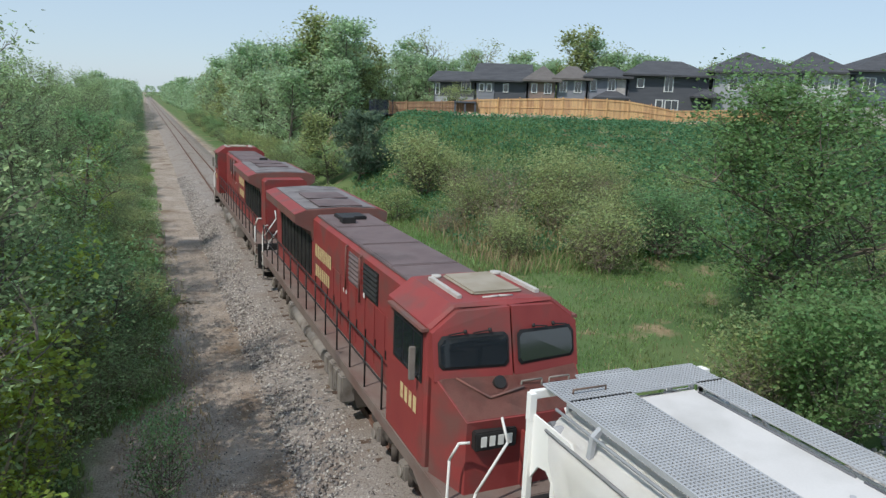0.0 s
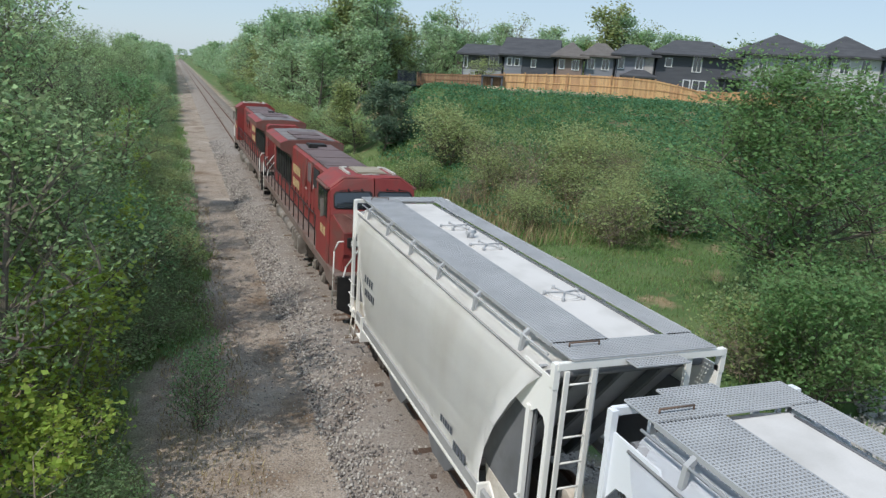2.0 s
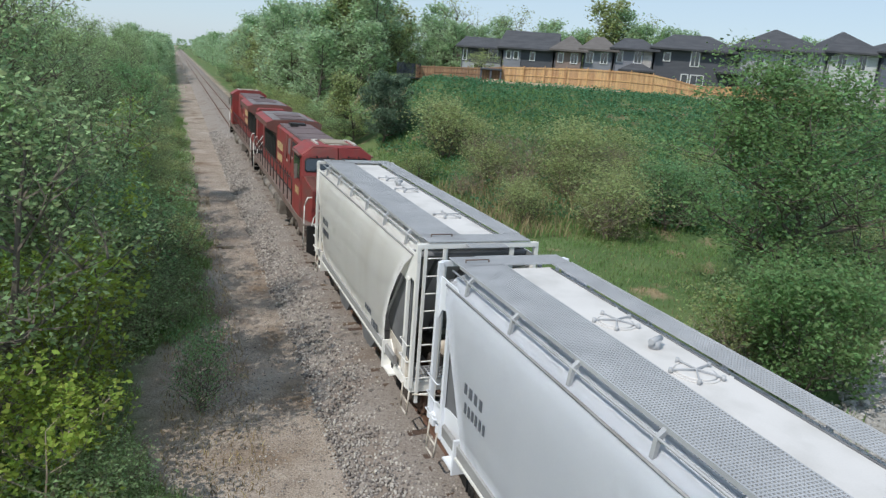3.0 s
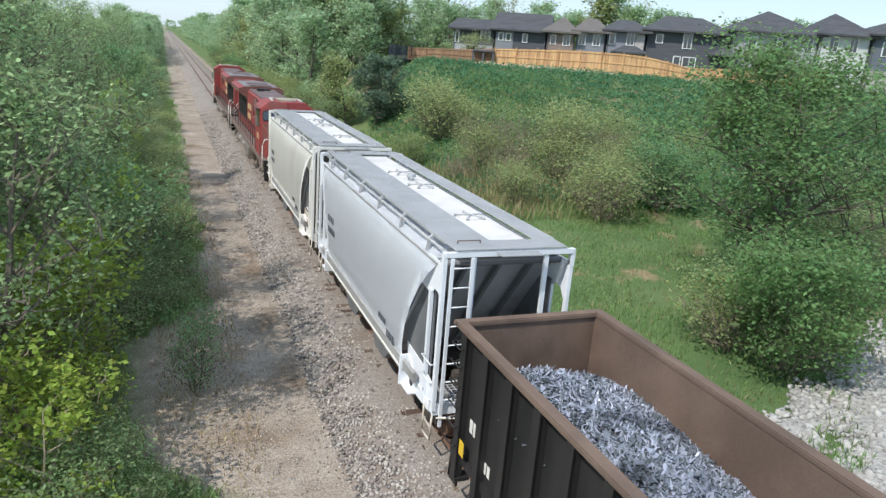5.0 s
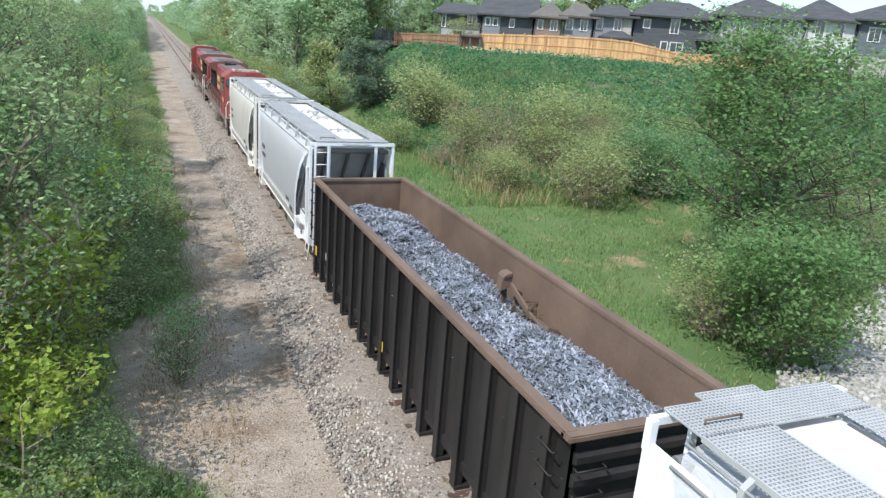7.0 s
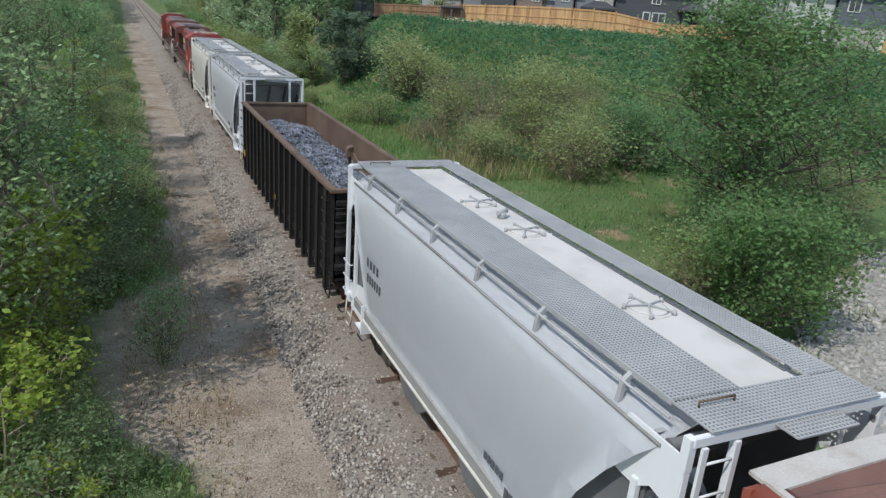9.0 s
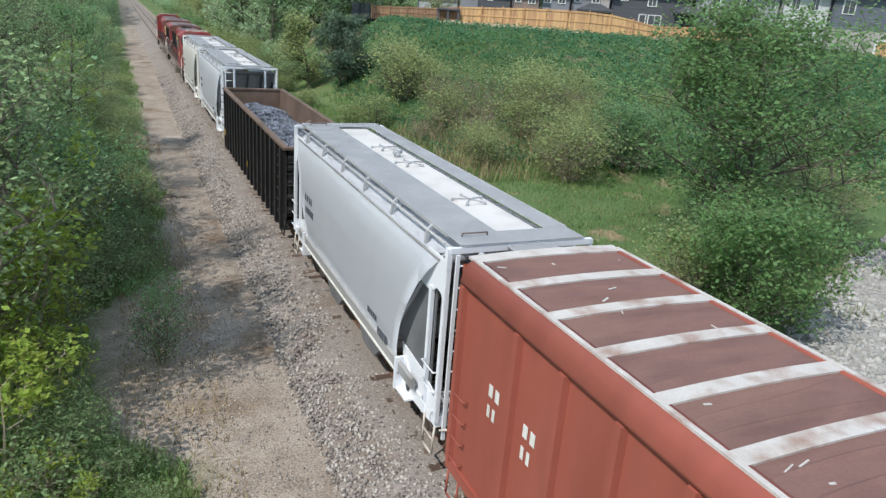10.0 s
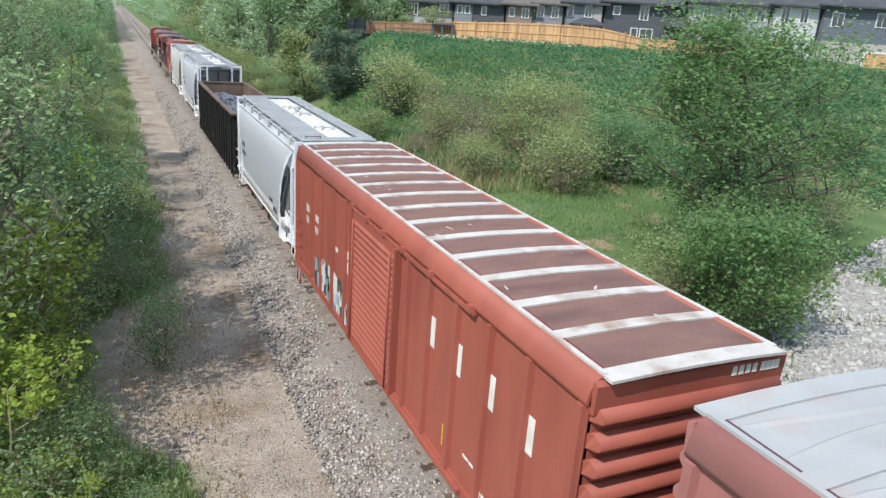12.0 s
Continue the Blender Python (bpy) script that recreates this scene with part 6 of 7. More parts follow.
LANE = "trees beside the lane"
protos = dict(
    tall=[plant("tree", "tall leafy roadside tree with mid green leaves", "tree", LANE, 9.5, 3.0, 0.18, 1, 24, 6000, 0.16, LEAF, 11),
          plant("tree", "leafy roadside tree with deep green leaves", "tree", LANE, 8.8, 2.8, 0.15, 1, 24, 6500, 0.16, LEAF_DARK, 12),
          plant("tree", "leafy roadside tree with fresh leaves", "tree", LANE, 8.2, 2.6, 0.12, 1, 22, 5600, 0.16, LEAF, 13)],
    low=[plant("shrub", "dense green shrub at the lane's edge", "shrub", "shrubs beside the lane", 4.2, 1.9, 0.04, 5, 12, 2900, 0.15, LEAF, 21, clump=0.26),
         plant("shrub", "dense dark green shrub", "shrub", "shrubs beside the lane", 4.0, 1.8, 0.04, 5, 12, 3400, 0.15, LEAF_DARK, 22, clump=0.26),
         plant("shrub", "olive green spring shrub", "shrub", "shrubs beside the lane", 3.6, 1.8, 0.04, 6, 12, 2000, 0.20, LEAF_OLIVE, 23, clump=0.26)],
    maple=[plant("maple_sapling", "young maple with bright yellow green leaves", "sapling", "maple saplings", 4.6, 1.5, 0.15, 3, 8, 1300, 0.165, LEAF_YELLOW, 31, clump=0.17, patchy=2.5, slim=0.7, wood=TWIG),
           plant("maple_sapling", "young maple with bright yellow green leaves", "sapling", "maple saplings", 3.8, 1.4, 0.15, 3, 8, 1100, 0.155, LEAF_YELLOW, 32, clump=0.17, patchy=2.5, slim=0.7, wood=TWIG)],
    far=[plant("tree", "distant spring woodland tree", "tree", "woodland trees", 11.5, 3.8, 0.12, 1, 18, 2600, 0.50, LEAF_FAR_HAZE, 41, clump=0.5),
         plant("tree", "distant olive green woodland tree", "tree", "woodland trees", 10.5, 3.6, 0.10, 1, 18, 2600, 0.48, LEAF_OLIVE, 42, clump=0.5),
         plant("tree", "distant mid green woodland tree", "tree", "woodland trees", 12.5, 4.0, 0.15, 1, 18, 2600, 0.50, LEAF_FAR_HAZE, 43, clump=0.5)],
    broad=[plant("tree", "broad leafy tree beyond the track with fresh deep green leaves", "tree", "", 9.2, 4.4, 0.03, 1, 46, 27000, 0.165, LEAF_FRESH, 81, clump=0.34, patchy=1.3, up=0.35, slim=0.65)],
    bush=[plant("shrub", "round bright green bush beside the white rocks", "shrub", "", 4.1, 2.2, 0.03, 6, 16, 11000, 0.155, LEAF_FRESH, 82, clump=0.24, patchy=1.2, up=0.35, slim=0.65)],
    airy=[plant("tree", "thin airy spring tree with a visible grey trunk", "tree", LANE, 8.6, 2.6, 0.22, 1, 22, 5600, 0.155, LEAF, 83, clump=0.34, patchy=1.9),
          plant("shrub", "loose airy green shrub at the lane's edge", "shrub", "shrubs beside the lane", 3.6, 1.9, 0.04, 7, 10, 2000, 0.15, LEAF, 84, clump=0.26, patchy=2.2, wood=TWIG)],
    bare=[plant("tree", "sparse spring tree just coming into leaf", "tree", "sparse spring trees", 12.0, 3.8, 0.25, 1, 20, 700, 0.34, LEAF_OLIVE, 51, clump=0.4, min_rad=0.035)],
    twiggy=[plant("shrub", "grey brown twiggy shrub hardly in leaf", "shrub", "twiggy shrubs", 3.6, 2.2, 0.03, 9, 16, 1300, 0.19, LEAF_OLIVE, 61, clump=0.3, wood=TWIG, slim=0.25, min_rad=0.014),
            plant("shrub", "olive brown twiggy shrub with small leaves", "shrub", "twiggy shrubs", 3.2, 2.2, 0.03, 9, 16, 2000, 0.19, LEAF_OLIVE, 62, clump=0.3, wood=TWIG, min_rad=0.014)],
    pine=[plant("pine_tree", "dark green bushy pine", "pine", "", 6.0, 2.3, 0.04, 1, 44, 11000, 0.36, NEEDLE, 71, clump=0.20, slim=0.15, up=-0.1)],
)
FIRST = {}


def far_woods(spots):
    """Woods too far off to tell the trees apart: crowns and trunks of the woodland trees in one mass."""
    C, S = [], []
    wood = tagged(new("distant_woods"), "distant spring woods along the railway line", "woods", kind="stuff")
    bm = B()
    for w, x, y, s in spots:
        c, sz, h = CROWNS[protos["far"][w]]
        z = ground_z(x, y)
        a = (x * 7.3 + y * 3.1) % 6.28
        turn = np.array([[math.cos(a), -math.sin(a), 0], [math.sin(a), math.cos(a), 0], [0, 0, 1]])
        step = 1 if y < 300 else 2
        C.append((c[::step] @ turn.T) * s + [x, y, z])
        S.append(sz[::step] * s * (1.0 if step == 1 else 1.4))
        rod(bm, (x, y, z - 0.2), (x, y, z + h * 0.6 * s), 0.18 * s, 5, 0.06)
    part("trunk", bm, BARK, wood, kind="stuff")
    # the far crowns carry their haze in the leaf colour
    tagged(leaves("foliage", np.concatenate(C), np.concatenate(S), LEAF_FAR_HAZE, wood, 91), kind="stuff")



def put(kind, which, x, y, scale=1.0, turn=0.0, squash=1.0, label=""):
    """The first of each sort is the built one; the others are copies that share its meshes."""
    src = protos[kind][which]
    m = Matrix.Translation((x, y, ground_z(x, y))) @ pose(0, 0, 0, 0, 0, turn)
    if src not in FIRST:
        FIRST[src] = True
        ob = src
        ob.matrix_basis = m
    else:
        keep = src.scale.copy()
        src.scale = (1, 1, 1)
        ob = copy_thing(src, m)
        src.scale = keep
    ob.scale = (scale * squash, scale * squash, scale)
    if label:
        tagged(ob, label)
    return ob


def plant_all():
    rng = random.Random(77)
    # lane side, near: a tree whose shade crosses the lane, maples low in front, weeds
    put("airy", 0, -10.2, 15.4, 0.9, 40)
    put("tall", 0, -12.3, 22.6, 1.3, 250, 0.6)
    put("tall", 2, -13.6, 31.0, 1.35, 60, 0.85)
    put("maple", 0, -9.0, 12.7, 0.75, 20)
    put("maple", 1, -8.4, 14.7, 0.6, 120)
    put("maple", 0, -8.9, 17.8, 0.85, 310)
    put("tall", 2, -10.4, 24.6, 0.82, 140)
    put("tall", 0, -13.6, 20.3, 1.25, 120, 0.85, "tall airy tree behind the lane's bushes with a visible grey trunk")
    put("tall", 1, -14.8, 24.0, 1.2, 20)
    put("airy", 0, -11.2, 26.0, 0.9, 220)
    put("airy", 0, -13.0, 16.0, 1.3, 80)
    put("airy", 1, -10.2, 23.4, 1.1, 130)
    put("low", 0, -8.9, 23.0, 0.95, 10)
    put("low", 1, -7.7, 27.5, 0.95, 80)
    put("maple", 0, -10.6, 13.2, 0.9, 10)
    put("maple", 1, -9.4, 15.6, 0.72, 100)
    put("maple", 0, -9.5, 16.8, 1.0, 200)
    put("maple", 1, -9.3, 18.6, 1.2, 300)
    put("maple", 0, -11.6, 11.8, 0.8, 77)
    put("maple", 1, -8.9, 11.0, 0.42, 140)
    put("maple", 0, -7.6, 10.9, 0.30, 240)
    put("maple", 1, -8.9, 24.6, 1.2, 30)
    for x, y, k, w, q in ((-10.8, 14.2, "maple", 0, 0.85), (-11.6, 16.6, "maple", 1, 1.1), (-10.6, 18.8, "maple", 0, 0.8), (-12.0, 20.4, "airy", 1, 1.1), (-11.3, 22.4, "low", 2, 0.9),
                         (-9.6, 21.6, "airy", 1, 0.7), (-10.9, 26.8, "low", 2, 0.9), (-9.2, 28.4, "airy", 1, 0.75), (-11.4, 30.6, "low", 0, 0.95), (-8.4, 30.2, "airy", 1, 0.55), (-8.0, 26.0, "airy", 1, 0.5)):
        put(k, w, x, y, q, x * 50 + y * 23)
    put("low", 1, -5.95, 17.4, 0.56, 200, 0.62, "small upright green bush on the lane's edge")
    for x, y, s in ((-6.7, 23.4, 0.3), (-7.1, 25.2, 0.42), (-6.5, 27.2, 0.3), (-6.9, 29.4, 0.4), (-7.6, 22.6, 0.5), (-6.4, 31.6, 0.26), (-7.9, 14.0, 0.35), (-7.2, 12.6, 0.24), (-8.2, 12.2, 0.45), (-6.6, 11.4, 0.2), (-8.6, 18.2, 0.5), (-8.2, 21.4, 0.5)):
        put("airy", 1, x, y, s, x * 70 + y * 31, 1.3)
    put("airy", 0, -14.2, 34.0, 1.35, 95)
    put("airy", 0, -13.4, 29.0, 1.2, 195)
    put("tall", 1, -9.3, 43.0, 0.85, 15)
    put("tall", 0, -16.5, 46.5, 1.42, 75, 0.85, "very tall airy tree above the lane's row")
    y = 29.0
    while y < 150:
        put(*rng.choice((("low", 0), ("low", 2), ("airy", 1))), -7.0 + rng.uniform(-0.9, 0.7), y, rng.uniform(0.22, 0.5), rng.uniform(0, 360), 1.15)
        y += rng.uniform(1.7, 2.8) * (1 if y < 70 else 1.5)
    y = 29.0
    while y < 150:
        put(*rng.choice((("low", 0), ("low", 2), ("airy", 1), ("airy", 1), ("maple", 0))), -9.8 + rng.uniform(-1.0, 0.8), y, rng.uniform(0.6, 1.0), rng.uniform(0, 360))
        y += rng.uniform(2.4, 3.8) * (1 if y < 70 else 1.5)
    y = 27.0
    while y < 170:
        put(*rng.choice((("tall", 0), ("tall", 2), ("airy", 0))), -14.4 + rng.uniform(-1.2, 1.0), y, rng.uniform(0.75, 1.08), rng.uniform(0, 360))
        y += rng.uniform(3.6, 5.4) * (1 if y < 80 else 1.4)
    for y in (30, 44, 58, 72, 90, 110):
        put("tall", rng.randrange(3), -17.0 + rng.uniform(-1.4, 1.2), y, rng.uniform(1.05, 1.25), rng.uniform(0, 360))
    distant = []
    y = 172.0
    while y < 620:
        distant.append((rng.randrange(3), -10.8 + rng.uniform(-1.2, 1.0), y, rng.uniform(0.72, 0.92)))
        if rng.random() < 0.5:
            distant.append((rng.randrange(3), -17 + rng.uniform(-2, 2), y, rng.uniform(0.8, 1.0)))
        y += rng.uniform(4.0, 6.5) * (1 if y < 320 else 1.7)
    # beyond the track: woodland row along the line
    y = 92.0
    while y < 620:
        s = rng.uniform(0.8, 1.12)
        if y < 230:
            put("far", rng.randrange(3), 12.0 + rng.uniform(-1.4, 1.8), y, s * 1.08, rng.uniform(0, 360))
            put("far", rng.randrange(3), 17 + rng.uniform(-2, 3), y + 2, s * 1.18, rng.uniform(0, 360))
            if rng.random() < 0.6:
                distant.append((rng.randrange(3), 25 + rng.uniform(-3, 3), y + 4, s * 1.2))
        else:
            distant.append((rng.randrange(3), 11.5 + rng.uniform(-1.6, 2.0), y, s))
        if rng.random() < 0.22 and y < 300:
            put("bare", 0, 15 + rng.uniform(-2, 4), y, rng.uniform(0.95, 1.2), rng.uniform(0, 360))
        y += rng.uniform(4.2, 6.5) * (1 if y < 250 else 1.8)
    for k in range(30):                            # the line ends in distant woods
        distant.append((rng.randrange(3), -90 + 6.2 * k + rng.uniform(-2, 2), rng.uniform(760, 860), rng.uniform(0.9, 1.2)))
    far_woods(distant)
    for y in range(86, 240, 7):                    # shrubs at the wood's foot
        put("low", rng.randrange(3), 7.6 + rng.uniform(-0.6, 0.8), y + rng.uniform(-2, 2), rng.uniform(0.5, 1.0), rng.uniform(0, 360))
    for k in range(34):                            # ragged growth between the rails and the wood
        put("low", rng.choice((0, 2, 2)), rng.uniform(6.2, 9.2), rng.uniform(60, 210), rng.uniform(0.22, 0.6), rng.uniform(0, 360), 1.2)
        put("low", rng.choice((0, 1, 2)), rng.uniform(8.8, 11.8), rng.uniform(72, 135), rng.uniform(0.45, 0.95), rng.uniform(0, 360), 1.2)
    put("far", 1, 10.6, 71.0, 0.62, 30, 1.0, "light yellow green willow-like tree beyond the track")
    put("far", 0, 20.3, 98.7, 0.95, 130)
    put("far", 2, 9.0, 118.0, 1.25, 60, 0.8, "tall airy aspen rising over the wood")
    put("bare", 0, 13.2, 110.5, 1.35, 10)
    put("far", 0, 53.5, 205.6, 0.9, 230)
    put("pine", 0, 12.6, 67.0, 0.95, 0, 1.2)
    put("low", 1, 11.5, 97.5, 0.65, 0)
    for k, x, y, s, q in (("low", 14.7, 55.4, 1.15, 1.1), ("low", 16.4, 53.5, 0.8, 1.0), ("low", 15.4, 58.8, 1.05, 1.1), ("low", 27.2, 78.4, 0.75, 1.2),
                          ("low", 10.8, 50.8, 0.62, 1.2), ("low", 9.2, 52.0, 0.42, 1.2), ("low", 23.8, 41.9, 0.62, 1.4), ("low", 29.3, 41.4, 0.6, 1.2), ("low", 13.4, 37.7, 0.62, 1.2), ("low", 17.7, 36.9, 0.5, 1.2)):
        put(k, 2, x, y, s, rng.uniform(0, 360), q, "olive green spring bush on the slope")
    for x, y, s, w in ((17.6, 46.5, 1.1, 0), (20.1, 44.2, 1.05, 1), (15.0, 47.5, 0.8, 1), (16.2, 49.5, 1.0, 0), (22.0, 46.7, 1.0, 1), (15.9, 43.7, 0.75, 0), (23.0, 43.5, 0.85, 0), (18.7, 41.6, 0.8, 1),
                       (17.0, 33.6, 0.95, 1), (18.4, 35.4, 0.9, 0), (12.5, 45.2, 0.6, 0), (25.2, 45.2, 0.8, 1), (14.0, 40.2, 0.6, 1), (20.4, 38.4, 0.85, 1)):
        put("twiggy", w, x, y, s, rng.uniform(0, 360), 1.1)
    put("low", 1, 21.9, 34.6, 1.0, 20, 1.35, "broad dark green bush with a dark hollow foot")
    put("low", 1, 23.7, 35.6, 0.85, 140, 1.2)
    # the near tree beyond the track and the bushes at its foot
    put("broad", 0, 17.5, 20.6, 0.93, 70, 1.22)
    put("low", 1, 20.9, 26.3, 0.85, 200, 1.2)
    put("low", 0, 28.7, 29.1, 1.0, 270, 1.2)
    put("bush", 0, 11.3, 14.7, 0.92, 60, 1.0)
    put("airy", 1, 11.4, 16.8, 0.8, 160, 1.1)
    put("twiggy", 1, 10.7, 16.8, 0.75, 15, 1.0)
    put("low", 1, 14.6, 17.9, 0.8, 260, 1.1)
    put("twiggy", 1, 18.8, 22.1, 0.8, 115, 1.2)
    put("twiggy", 0, 22.9, 23.0, 0.75, 215, 1.2)
    put("twiggy", 1, 26.5, 23.8, 0.8, 15, 1.2)
    # wood behind the houses
    for k in range(64):
        u = -34 + k * 1.35 + rng.uniform(-1, 1)
        p = HILL @ Vector((u, rng.uniform(28, 46), 0))
        o = put("far", rng.randrange(3), p.x, p.y, rng.uniform(0.62, 0.85), rng.uniform(0, 360))
        o.location.z = 5.0
    for u, v, s, kind in ((-20, 30, 1.0, "bare"), (-14, 33, 0.95, "bare"), (-9, 36, 0.85, "bare"), (-24, 31, 0.9, "far"), (-28, 26, 0.95, "far"), (-22, 22, 0.75, "far"), (-26, 18, 0.7, "far"), (-19, 20, 0.7, "far"),
                          (0.5, 32, 1.22, "far"), (3.0, 33, 0.95, "far"), (5.5, 34, 0.95, "bare"), (-31, 14, 0.8, "far"), (-34, 20, 0.95, "far"), (-29, 8, 0.7, "far")):
        p = HILL @ Vector((u, v, 0))
        o = put(kind, 0 if kind == "bare" else rng.randrange(3), p.x, p.y, s, rng.uniform(0, 360))
        o.location.z = 5.2 if v > 15 else o.location.z


plant_all()


def blades(name, n, area, mat, height, width, seed, label, keep=None):
    """Upright grass blades, bent at half height, as one loose mass."""
    rng = np.random.default_rng(seed)
    pts = []
    while len(pts) < n:
        x, y = rng.uniform(area[0], area[1]), rng.uniform(area[2], area[3])
        q = noise.noise(Vector((x * 0.35, y * 0.35, seed)))
        if q > rng.uniform(-0.7, 0.25) and (keep is None or keep(x, y)):
            pts.append((x, y, ground_z(x, y) - 0.03))
    c = np.array(pts)
    a = rng.uniform(0, 2 * np.pi, n)
    side = np.stack([np.cos(a), np.sin(a), 0 * a], 1)
    lean = rng.normal(0, 0.35, (n, 3)) * [1, 1, 0]
    h = (height * rng.uniform(0.45, 1.3, n))[:, None]
    w = (width * rng.uniform(0.6, 1.4, n))[:, None]
    up = np.array([0, 0, 1.0])
    v = np.empty((n, 5, 3))
    v[:, 0], v[:, 1] = c - side * w, c + side * w
    mid = c + up * h * 0.6 + lean * h * 0.35
    v[:, 2], v[:, 3] = mid + side * w * 0.8, mid - side * w * 0.8
    v[:, 4] = c + up * h + lean * h
    me = bpy.data.meshes.new(name)
    k = np.arange(n)[:, None] * 5
    loops = np.concatenate([k + [0, 1, 2, 3], k + [3, 2, 4]], 1).astype(np.int32)
    me.vertices.add(5 * n)
    me.vertices.foreach_set("co", v.reshape(-1))
    me.loops.add(7 * n)
    me.loops.foreach_set("vertex_index", loops.reshape(-1))
    me.polygons.add(2 * n)
    starts = (np.arange(n)[:, None] * 7 + [0, 4]).astype(np.int32)
    me.polygons.foreach_set("loop_start", starts.reshape(-1))
    me.update(calc_edges=True)
    me.materials.append(mat)
    tagged(new(name, me), label, "grass", kind="stuff")


def lane_edge(y):
    """Where the dirt lane's growth begins; under the shading tree the ground lies bare further out."""
    return -5.7 + 0.6 * smooth01((y - 20) / 5) - 1.9 * smooth01((y - 12.5) / 2.5) * (1 - smooth01((y - 20.5) / 3.5))


blades("meadow_grass", 46000, (3.6, 24, 8, 62), GRASS, 0.2, 0.02, 1, "fresh green meadow grass beyond the track", lambda x, y: (x > 4.2 or y > 24) and not (x > 8.3 and y < 12.8 + (x - 8.8) * 0.47))
blades("meadow_grass", 13000, (6, 30, 34, 66), GRASS, 0.5, 0.03, 7, "rank green grass between the bushes")
blades("straw_grass", 5000, (3.6, 22, 9, 58), STRAW, 0.24, 0.013, 2, "dry straw-coloured grass in the meadow", lambda x, y: not (x > 8.3 and y < 12.8 + (x - 8.8) * 0.47))
blades("reed_clump", 1500, (11, 19, 34, 48), STRAW, 1.0, 0.02, 8, "tall dry reeds among the shrubs")
blades("lane_weeds", 19000, (-11, -5.1, 7, 32), GRASS, 0.26, 0.014, 3, "green weeds on the lane's edge", lambda x, y: x < lane_edge(y) + 0.9 * noise.noise(Vector((y * 0.5, x * 0.6, 9))) + 0.5 * noise.noise(Vector((y * 2.1, x * 2.1, 4))))
blades("lane_weeds", 9000, (-8.4, -4.9, 30, 95), GRASS, 0.38, 0.03, 4, "green weeds along the lane", lambda x, y: x < -5.6 + 1.1 * noise.noise(Vector((y * 0.22, 1, 6))) + 0.7 * noise.noise(Vector((y * 0.9, x * 0.9, 3))))
blades("lane_weeds", 9000, (-10.5, -5.5, 7.5, 15), GRASS, 0.3, 0.017, 23, "sunlit green weeds on the lane's edge", lambda x, y: x < lane_edge(y) + 0.7 * noise.noise(Vector((y * 0.9, x * 0.9, 2))))
blades("lane_straw", 6500, (-6.9, -4.6, 8, 45), STRAW, 0.16, 0.012, 5, "flattened dry grass on the lane's edge")


def herbs(n, seed):
    rng = np.random.default_rng(seed)
    c = []
    while len(c) < n:
        u, v = rng.uniform(-20, 34), -rng.uniform(1.9, 36)
        p = HILL @ Vector((u, v, 0))
        if p.x < 12 or p.x > 62 or p.y < 24:
            continue
        q = 0.5 + 0.5 * noise.noise(Vector((p.x * 0.5, p.y * 0.5, 4)))
        for _ in range(5):
            x, y = p.x + rng.normal(0, 0.35), p.y + rng.normal(0, 0.35)
            c.append((x, y, ground_z(x, y) + rng.uniform(0.0, 0.55) * (0.35 + q)))
    c = np.array(c[:n])
    ob = leaves("field_herbs", c, rng.uniform(0.16, 0.36, n), HERB, None, seed, 0.6, 0.5)
    tagged(ob, "low dark green herbs covering the slope", "herbs", kind="stuff")


herbs(60000, 5)


def weeds_left(n, seed):
    """Broad-leaved weeds and low growth under the lane's trees."""
    rng = np.random.default_rng(seed)
    c = []
    while len(c) < n:
        x, y = rng.uniform(-15, -4.9), rng.uniform(7, 75)
        if x > lane_edge(y) - 0.2 + 0.5 * noise.noise(Vector((y * 0.4, 3, 0))):
            continue
        q = noise.noise(Vector((x * 0.6, y * 0.6, 2)))
        if q < rng.uniform(-0.6, 0.2):
            continue
        c.append((x, y, ground_z(x, y) + rng.uniform(0.02, 0.5 + 0.5 * max(0, q))))
    ob = leaves("undergrowth", np.array(c), rng.uniform(0.07, 0.17, n), LEAF, None, seed, 0.6, 0.4)
    tagged(ob, "low leafy undergrowth beneath the lane's trees", "undergrowth", kind="stuff")


weeds_left(34000, 6)


def stones(name, centres, sizes, mat, label, seed, parent=None):
    """Many small eight-faced stones as one loose mass."""
    rng = np.random.default_rng(seed)
    n = len(centres)
    axes = rng.normal(size=(n, 3, 3))
    q = np.linalg.qr(axes)[0] * (sizes[:, None, None] * rng.uniform(0.35, 0.65, (n, 3, 1)))
    v = np.empty((n, 6, 3))
    for k in range(3):
        v[:, 2 * k] = centres + q[:, k] * rng.uniform(0.8, 1.1, (n, 1))
        v[:, 2 * k + 1] = centres - q[:, k] * rng.uniform(0.8, 1.1, (n, 1))
    tri = np.array([(0, 2, 4), (2, 1, 4), (1, 3, 4), (3, 0, 4), (2, 0, 5), (1, 2, 5), (3, 1, 5), (0, 3, 5)])
    loops = (np.arange(n)[:, None, None] * 6 + tri[None]).astype(np.int32).reshape(-1)
    me = bpy.data.meshes.new(name)
    me.vertices.add(6 * n)
    me.vertices.foreach_set("co", v.reshape(-1))
    me.loops.add(len(loops))
    me.loops.foreach_set("vertex_index", loops)
    me.polygons.add(8 * n)
    me.polygons.foreach_set("loop_start", np.arange(0, 24 * n, 3, dtype=np.int32))
    me.update(calc_edges=True)
    me.materials.append(mat)
    ob = new(name, me)
    if parent:
        ob.parent = parent
    tagged(ob, label, "" if parent else "stones", kind="stuff")


